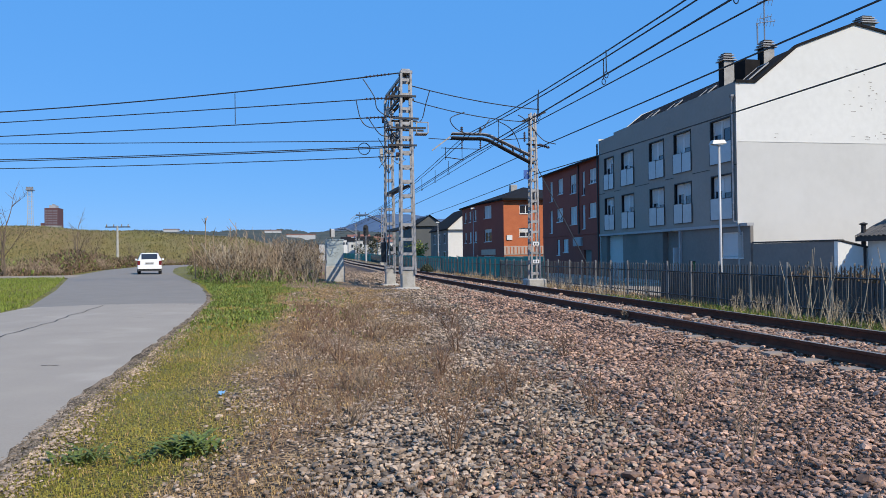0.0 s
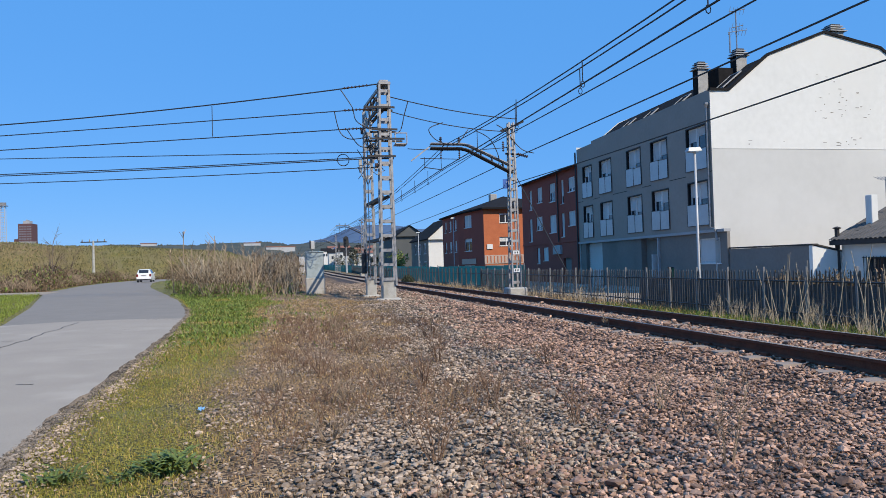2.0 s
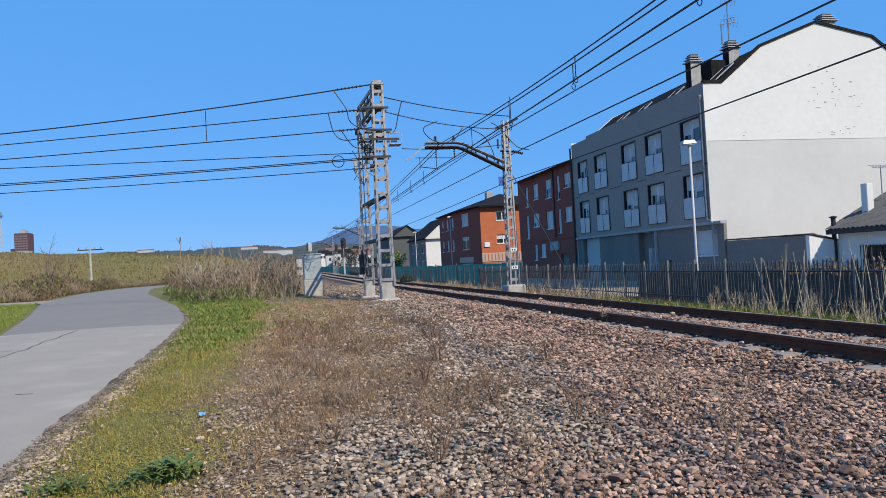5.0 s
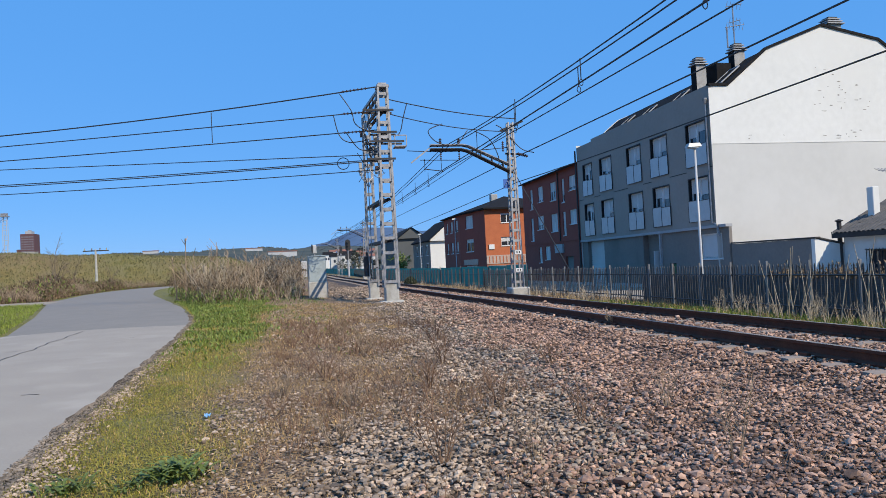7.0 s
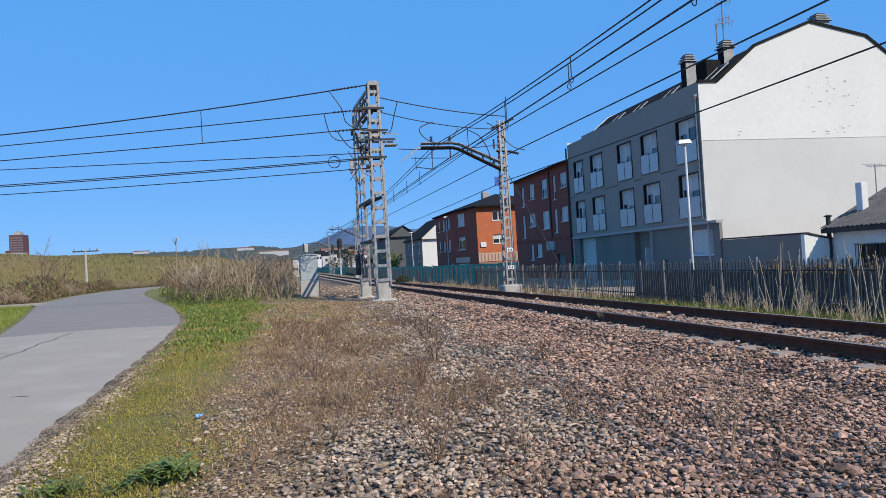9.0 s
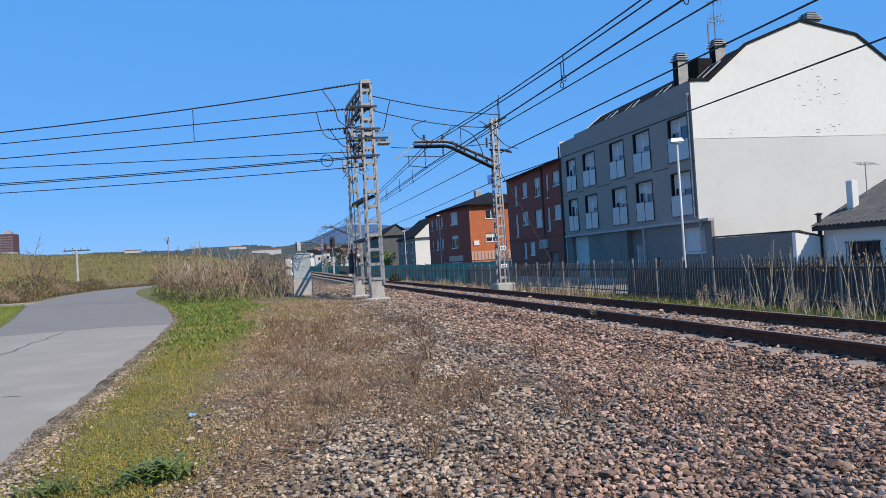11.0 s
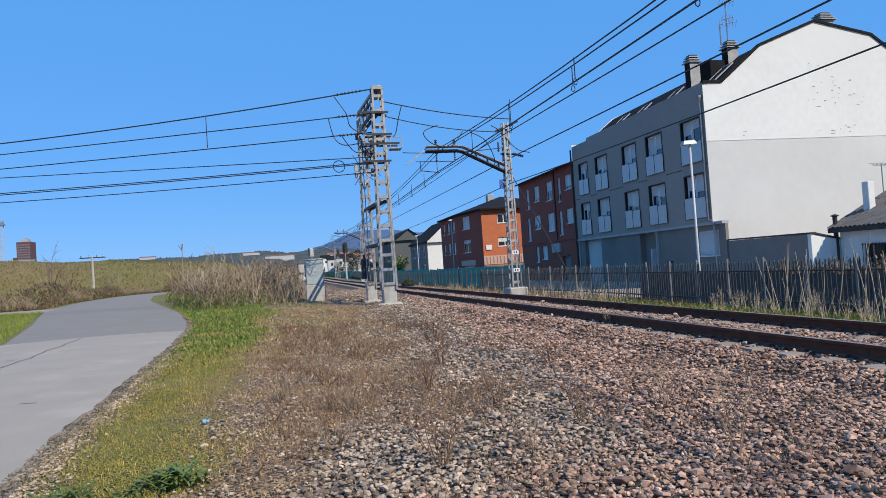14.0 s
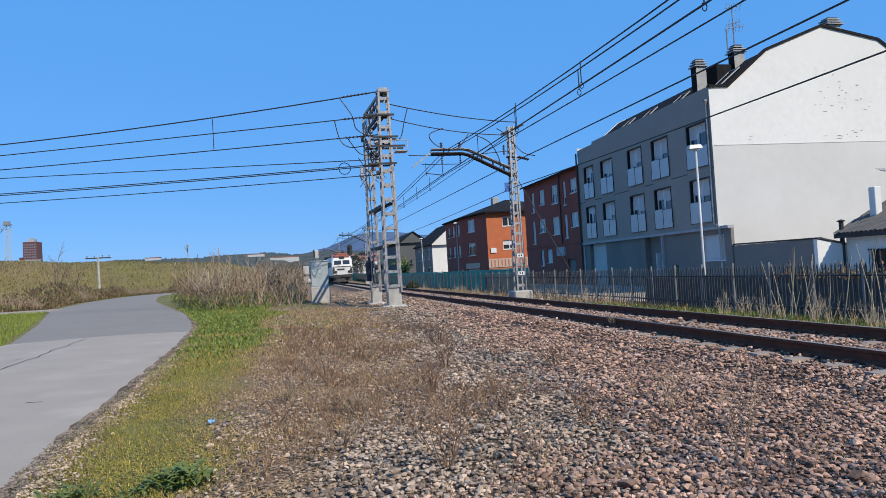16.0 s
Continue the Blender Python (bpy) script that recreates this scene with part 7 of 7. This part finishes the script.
        for _ in range(26):
            c = Vector((rnd.gauss(0, h * 0.2), rnd.gauss(0, h * 0.2), h * rnd.uniform(0.35, 1.0)))
            s = h * rnd.uniform(0.06, 0.13)
            for _ in range(26):
                q = c + Vector((rnd.gauss(0, 1), rnd.gauss(0, 1), rnd.gauss(0, 1))) * s
                u, v = Vector((rnd.uniform(-1, 1), rnd.uniform(-1, 1), rnd.uniform(-1, 1))) * 0.16, Vector((rnd.uniform(-1, 1), rnd.uniform(-1, 1), rnd.uniform(-1, 1))) * 0.16
                cl.face((q - u, q + v, q + u, q - v))
        part("crown", cl, IVY if k == 3 else EVERGREEN, t)
    # mountain
    m = Mesh()
    xs, ys = axis([(-500, 2600, 50)]), axis([(2900, 3700, 100)])
    for y in ys:
        for x in xs:
            prof = interp(x, (-500, -100, 60, 160, 250, 330, 420, 600, 900, 1500, 2600), (20, 60, 96, 118, 150, 172, 168, 150, 160, 120, 60))
            k = 1 - abs(y - 3200) / 520
            m.v.append((x, y, max(0, 1.17 * prof * max(k, 0) ** 0.8 + 9 * noise.noise((x * 0.008, y * 0.008, 0)))))
    w = len(xs)
    m.f = [(j * w + i, j * w + i + 1, (j + 1) * w + i + 1, (j + 1) * w + i) for j in range(len(ys) - 1) for i in range(w - 1)]
    m.mi = [0] * len(m.f)
    solid("mountain", m, MOUNTAIN, "hazy blue mountain on the horizon", "mountain", kind="structure", smooth=True)
    # dark wooded line on the skyline
    s = []
    for _ in range(9000):
        x, y = rnd.uniform(-900, 60), rnd.uniform(1500, 1750)
        s.append((x, y, land(x, y), rnd.uniform(3, 8) * (0.6 + 0.8 * abs(noise.noise((x * 0.01, 0, 5)))), rnd.uniform(4, 9)))
    blades("far_woods", "dark line of distant woods on the ridge", FAR_FOREST, s, "woods", 0.3, 12)


FAR_PANE = mat("far_window_pane", (0.2, 0.2, 0.23), (0.13, 0.13, 0.15), 0.2, 0.5)
ROOF_RED = mat("dull_red_roof", (0.3, 0.13, 0.09), (0.22, 0.1, 0.07), 0.5, 0.9)
build_distance()


# ---- vehicles ----
CAR_DARK = mat("black_car_paint", (0.015, 0.016, 0.018), (0.02, 0.02, 0.022), 1, 0.25)

def build_car(name, label, paint):
    """Estate car, nose along +y, origin on the road under its middle."""
    t = thing(name, label=label, category="car")
    # side outline stations: y, half width low, half width top, z low, z belt, z roof
    st = [(-2.05, 0.72, 0.60, 0.3, 0.88, 0.95), (-1.72, 0.77, 0.53, 0.22, 0.94, 1.41), (-0.6, 0.775, 0.56, 0.2, 0.93, 1.44), (0.25, 0.775, 0.55, 0.2, 0.92, 1.40),
          (0.95, 0.775, 0.61, 0.2, 0.90, 0.98), (1.7, 0.745, 0.61, 0.22, 0.78, 0.82), (2.0, 0.67, 0.55, 0.3, 0.66, 0.7)]
    rows = []
    for y, wl, wt, zl, zb, zr in st:
        rows.append([(-wl * 0.93, y, zl), (-wl, y, (zl + zb) / 2), (-wl * 0.97, y, zb), (-wt, y, zr - 0.04), (-wt * 0.8, y, zr), (wt * 0.8, y, zr), (wt, y, zr - 0.04), (wl * 0.97, y, zb), (wl, y, (zl + zb) / 2), (wl * 0.93, y, zl)])
    m = Mesh()
    n = 10
    m.quads([p for r in rows for p in r], [(i * n + k, i * n + (k + 1) % n, (i + 1) * n + (k + 1) % n, (i + 1) * n + k) for i in range(len(rows) - 1) for k in range(n)] + [tuple(range(n)), tuple(range(len(rows) * n - 1, (len(rows) - 1) * n - 1, -1))])
    part("body", m, paint, t)
    part("rear_window", Mesh().bar((0, -2.03, 1.01), (0, -1.795, 1.35), 0.98, 0.05), GLASS, t)
    g = Mesh()
    for s in (-1, 1):
        g.quads([(s * 0.77, -1.5, 0.96), (s * 0.77, 0.35, 0.96), (s * 0.59, 0.1, 1.34), (s * 0.59, -1.35, 1.34)], [(0, 1, 2, 3)])
    part("side_window", g, GLASS, t)
    part("windscreen", Mesh().bar((0, 0.95, 1.0), (0, 0.35, 1.38), 1.15, 0.05), GLASS, t)
    part("bumper", Mesh().box(-0.74, 0.74, -2.12, -1.9, 0.36, 0.6, bevel=0.05), paint, t)
    part("lower_bumper", Mesh().box(-0.7, 0.7, -2.08, -1.85, 0.24, 0.36), BLACK_PLASTIC, t)
    part("front_bumper", Mesh().box(-0.76, 0.76, 1.85, 2.06, 0.25, 0.55, bevel=0.05), paint, t)
    for s in (-1, 1):
        part("tail_lamp", Mesh().box(s * 0.66 - 0.09, s * 0.66 + 0.09, -2.07, -1.98, 0.62, 0.9, bevel=0.02), TAIL_RED, t, "red tail lamp")
        part("mirror", Mesh().box(s * 0.85 - 0.08, s * 0.85 + 0.08, 0.42, 0.52, 0.93, 1.05, bevel=0.03), paint, t)
    part("plate", Mesh().box(-0.26, 0.26, -2.085, -2.06, 0.68, 0.8), LAMP_WHITE, t, "white plate with dark bars")
    b = Mesh()
    for k in range(6):
        b.box(-0.2 + k * 0.07, -0.16 + k * 0.07, -2.09, -2.086, 0.705, 0.775)
    part("plate_bar", b, BLACK_PLASTIC, t)
    part("roof_rack", Mesh().tube([(-0.52, -1.4, 1.46), (-0.52, 0.1, 1.45)], 0.02, 5).tube([(0.52, -1.4, 1.46), (0.52, 0.1, 1.45)], 0.02, 5), BLACK_PLASTIC, t)
    wheels = []
    for x in (-0.66, 0.66):
        for y in (-1.25, 1.3):
            w = new("wheel")
            w.parent = t
            w.location = (x, y, 0.3)
            tm = Mesh().tube([(-0.09, 0, 0), (0.09, 0, 0)], 0.3, 18)
            part("tyre", tm, BLACK_PLASTIC, w)
            rm = Mesh().tube([(-0.095, 0, 0), (0.095, 0, 0)], 0.19, 12)
            for k in range(5):
                a = k * 2 * math.pi / 5
                rm.bar((0.1 if x > 0 else -0.1, 0, 0), (0.1 if x > 0 else -0.1, 0.17 * math.cos(a), 0.17 * math.sin(a)), 0.04, 0.02)
            part("rim", rm, STEEL, w)
            wheels.append(w)
    return t, wheels


car, car_wheels = build_car("white_car", "white estate car driving away along the lane", CAR_WHITE)
parked, _ = build_car("parked_car", "dark estate car parked in the street behind the fence", CAR_DARK)
parked.matrix_basis = pose(15.6, 62.5, -0.33, 0, 0, 178)


def bogie(parent, y):
    b = Mesh()
    for s in (-1, 1):
        b.box(s * 1.0 - 0.08, s * 1.0 + 0.08, y - 1.8, y + 1.8, 0.5, 0.85)
    part("bogie_frame", b, LOCO_DARK, parent)
    for dy in (-1.2, 1.2):
        w = Mesh()
        for s in (-1, 1):
            w.tube([(s * 0.83 - 0.07, y + dy, 0.5), (s * 0.83 + 0.07, y + dy, 0.5)], 0.5, 14)
        w.tube([(-0.8, y + dy, 0.5), (0.8, y + dy, 0.5)], 0.09, 6)
        part("wheelset", w, LOCO_DARK, parent)


def build_loco():
    """Front face at y = 0 looking along -y, body behind it; origin at rail level."""
    t = thing("locomotive", label="white electric locomotive with dark windscreens and red roof gear", category="locomotive")
    # raked nose: stations along y
    st = [(0.0, 1.30, 1.25, 2.35, 2.40), (0.12, 1.42, 1.05, 2.40, 2.45), (0.55, 1.46, 1.05, 3.6, 3.65), (1.2, 1.47, 1.05, 3.9, 4.0), (15.6, 1.47, 1.05, 3.9, 4.0), (16.2, 1.42, 1.05, 3.3, 3.35)]
    rows = []
    for y, w, z0, z1, z2 in st:
        rows.append([(-w, y, z0), (-w, y, z1 - 0.3), (-w * 0.86, y, z1), (-w * 0.5, y, z2), (w * 0.5, y, z2), (w * 0.86, y, z1), (w, y, z1 - 0.3), (w, y, z0)])
    m = Mesh()
    n = 8
    m.quads([p for r in rows for p in r], [(i * n + k, i * n + (k + 1) % n, (i + 1) * n + (k + 1) % n, (i + 1) * n + k) for i in range(len(rows) - 1) for k in range(n)] + [tuple(range(n)), tuple(range(len(rows) * n - 1, (len(rows) - 1) * n - 1, -1))])
    part("body", m, LOCO_WHITE, t)
    for s in (-1, 1):
        part("windscreen", Mesh().bar((s * 0.62, 0.2, 2.72), (s * 0.62, 0.42, 3.28), 0.98, 0.12), GLASS, t, "dark cab windscreen")
        part("headlamp", Mesh().tube([(s * 0.95, -0.06, 1.62), (s * 0.95, 0.1, 1.62)], 0.2, 10), BLACK_PLASTIC, t)
        part("buffer", Mesh().tube([(s * 0.95, -0.55, 1.05), (s * 0.95, -0.5, 1.05)], 0.26, 12).tube([(s * 0.95, -0.5, 1.05), (s * 0.95, 0.1, 1.05)], 0.1, 8), LOCO_DARK, t)
        part("handrail", Mesh().tube([(s * 1.34, -0.08, 1.3), (s * 1.34, -0.08, 2.3)], 0.035, 5), LOCO_DARK, t)
        part("step", Mesh().box(s * 1.2 - 0.2, s * 1.2 + 0.2, 0.0, 0.3, 0.35, 0.42).box(s * 1.2 - 0.2, s * 1.2 + 0.2, 0.0, 0.3, 0.7, 0.76), LOCO_DARK, t)
        part("corner_panel", Mesh().box(s * 1.22 - 0.12, s * 1.22 + 0.12, -0.02, 0.1, 1.4, 2.2, bevel=0.03), LOCO_DARK, t, "dark corner marking panel")
        for k in range(6):
            part("side_grille", Mesh().box(s * 1.475 - 0.015, s * 1.475 + 0.015, 3 + k * 1.9, 4.3 + k * 1.9, 2.3, 3.1), LOCO_DARK, t)
    part("nose_band", Mesh().box(-0.75, 0.3, -0.03, 0.02, 1.86, 2.1), LOCO_DARK, t, "dark marking band across the nose")
    part("waist_band", Mesh().box(-1.3, 1.3, -0.02, 0.05, 2.32, 2.44), LOCO_DARK, t, "thin dark line below the windscreens")
    part("front_beam", Mesh().box(-1.4, 1.4, -0.05, 0.5, 0.8, 1.22, bevel=0.05), LOCO_DARK, t)
    part("snowplough", plough(), LOCO_DARK, t)
    part("underframe", Mesh().box(-1.35, 1.35, 0.4, 16, 0.75, 1.06), LOCO_DARK, t)
    part("coupling", Mesh().tube([(0, -0.4, 1.0), (0, 0.2, 1.05)], 0.09, 6), LOCO_DARK, t)
    part("roof_fairing", Mesh().box(-1.15, 1.15, 0.62, 1.6, 3.7, 4.12, bevel=0.12), LOCO_RED, t, "dull red roof fairing above the windscreens")
    part("roof_gear", Mesh().box(-0.9, 0.9, 1.7, 3.2, 3.98, 4.4, bevel=0.08).box(-0.6, 0.6, 5, 9, 3.98, 4.25, bevel=0.06), LOCO_RED, t, "red roof equipment box")
    part("headlight", Mesh().box(-0.34, 0.34, 0.4, 0.7, 3.55, 3.9, bevel=0.06), BLACK_PLASTIC, t)
    p = Mesh()
    for s in (-0.5, 0.5):
        p.tube([(s, 2.0, 4.15), (s, 3.4, 4.35), (s, 2.2, 4.5)], 0.03, 5)
    p.tube([(-0.8, 2.2, 4.52), (0.8, 2.2, 4.52)], 0.03, 5)
    part("pantograph", p, LOCO_DARK, t, "folded pantograph")
    bogie(t, 3.2)
    bogie(t, 13.0)
    return t


def plough():
    m = Mesh()
    m.quads([(-1.3, -0.2, 0.2), (1.3, -0.2, 0.2), (1.3, 0.1, 0.8), (-1.3, 0.1, 0.8), (-1.3, 0.3, 0.2), (1.3, 0.3, 0.2)], [(0, 1, 2, 3), (1, 0, 4, 5)])
    return m


def build_wagon():
    t = thing("freight_wagon", label="weathered pale freight wagon in the train", category="wagon", group="train wagons")
    m = Mesh().box(-1.4, 1.4, 0.6, 14.4, 1.25, 3.6, bevel=0.12)
    part("body", m, WAGON_GREY, t)
    for k in range(8):
        for s in (-1, 1):
            part("rib", Mesh().box(s * 1.43 - 0.05, s * 1.43 + 0.05, 1.2 + k * 1.75, 1.32 + k * 1.75, 1.25, 3.5), WAGON_GREY, t)
    part("underframe", Mesh().box(-1.3, 1.3, 0.3, 14.7, 0.95, 1.245), LOCO_DARK, t)
    for s in (-0.9, 0.9):
        part("buffer", Mesh().tube([(s, 0, 1.05), (s, 0.5, 1.05)], 0.2, 10), LOCO_DARK, t)
    bogie(t, 2.8)
    bogie(t, 12.2)
    return t


loco = build_loco()
wagons = [build_wagon()]
for _ in range(8):
    wagons.append(copy_thing(wagons[0], Matrix.Identity(4)))


# ---- what moves ----
TRAIN_SPEED, TRAIN_END_Y = 27.0, 102.0
CAR_PATH = ((0.0, -10.98, 50.9), (0.5, -12.7, 59.0), (1.0, -14.1, 66.6), (1.5, -15.0, 74.5), (2.0, -15.9, 83.0), (2.5, -16.3, 91.0), (3.0, -15.6, 98.0), (3.5, -13.2, 103.6), (4.0, -9.6, 107.5), (4.5, -5.4, 110.0), (5.0, -1.6, 111.2), (16.0, 0.6, 111.5))


def on_track(y, length):
    """Pose of a vehicle whose front is at y, on the curve of the line."""
    ya, yb = y + 2.5, y + length - 2.5
    xa, xb = track_x(ya), track_x(yb)
    za, zb = RAIL_Z + track_rise(ya), RAIL_Z + track_rise(yb)
    yaw = -math.degrees(math.atan2(xb - xa, yb - ya))
    pitch = math.degrees(math.atan2(zb - za, yb - ya))
    f = 2.5 / (length - 5)
    return pose(xa - (xb - xa) * f, y, za - (zb - za) * f, pitch, 0, yaw)


def motions():
    steps = [k * 0.5 for k in range(33)]
    front = lambda t: TRAIN_END_Y + TRAIN_SPEED * (16.0 - t)
    walk(loco, [(t, on_track(front(t), 16.2)) for t in steps])
    for i, w in enumerate(wagons):
        walk(w, [(t, on_track(front(t) + 16.6 + 15.2 * i, 15.0)) for t in steps])
    rows = []
    for i, (t, x, y) in enumerate(CAR_PATH):
        a, b = CAR_PATH[max(i - 1, 0)], CAR_PATH[min(i + 1, len(CAR_PATH) - 1)]
        rows.append((t, pose(x, y, interp(y, (50, 60, 110), (0.47, 0.49, 0.55)), 0, 0, -math.degrees(math.atan2(b[1] - a[1], b[2] - a[2])))))
    walk(car, rows)


motions()
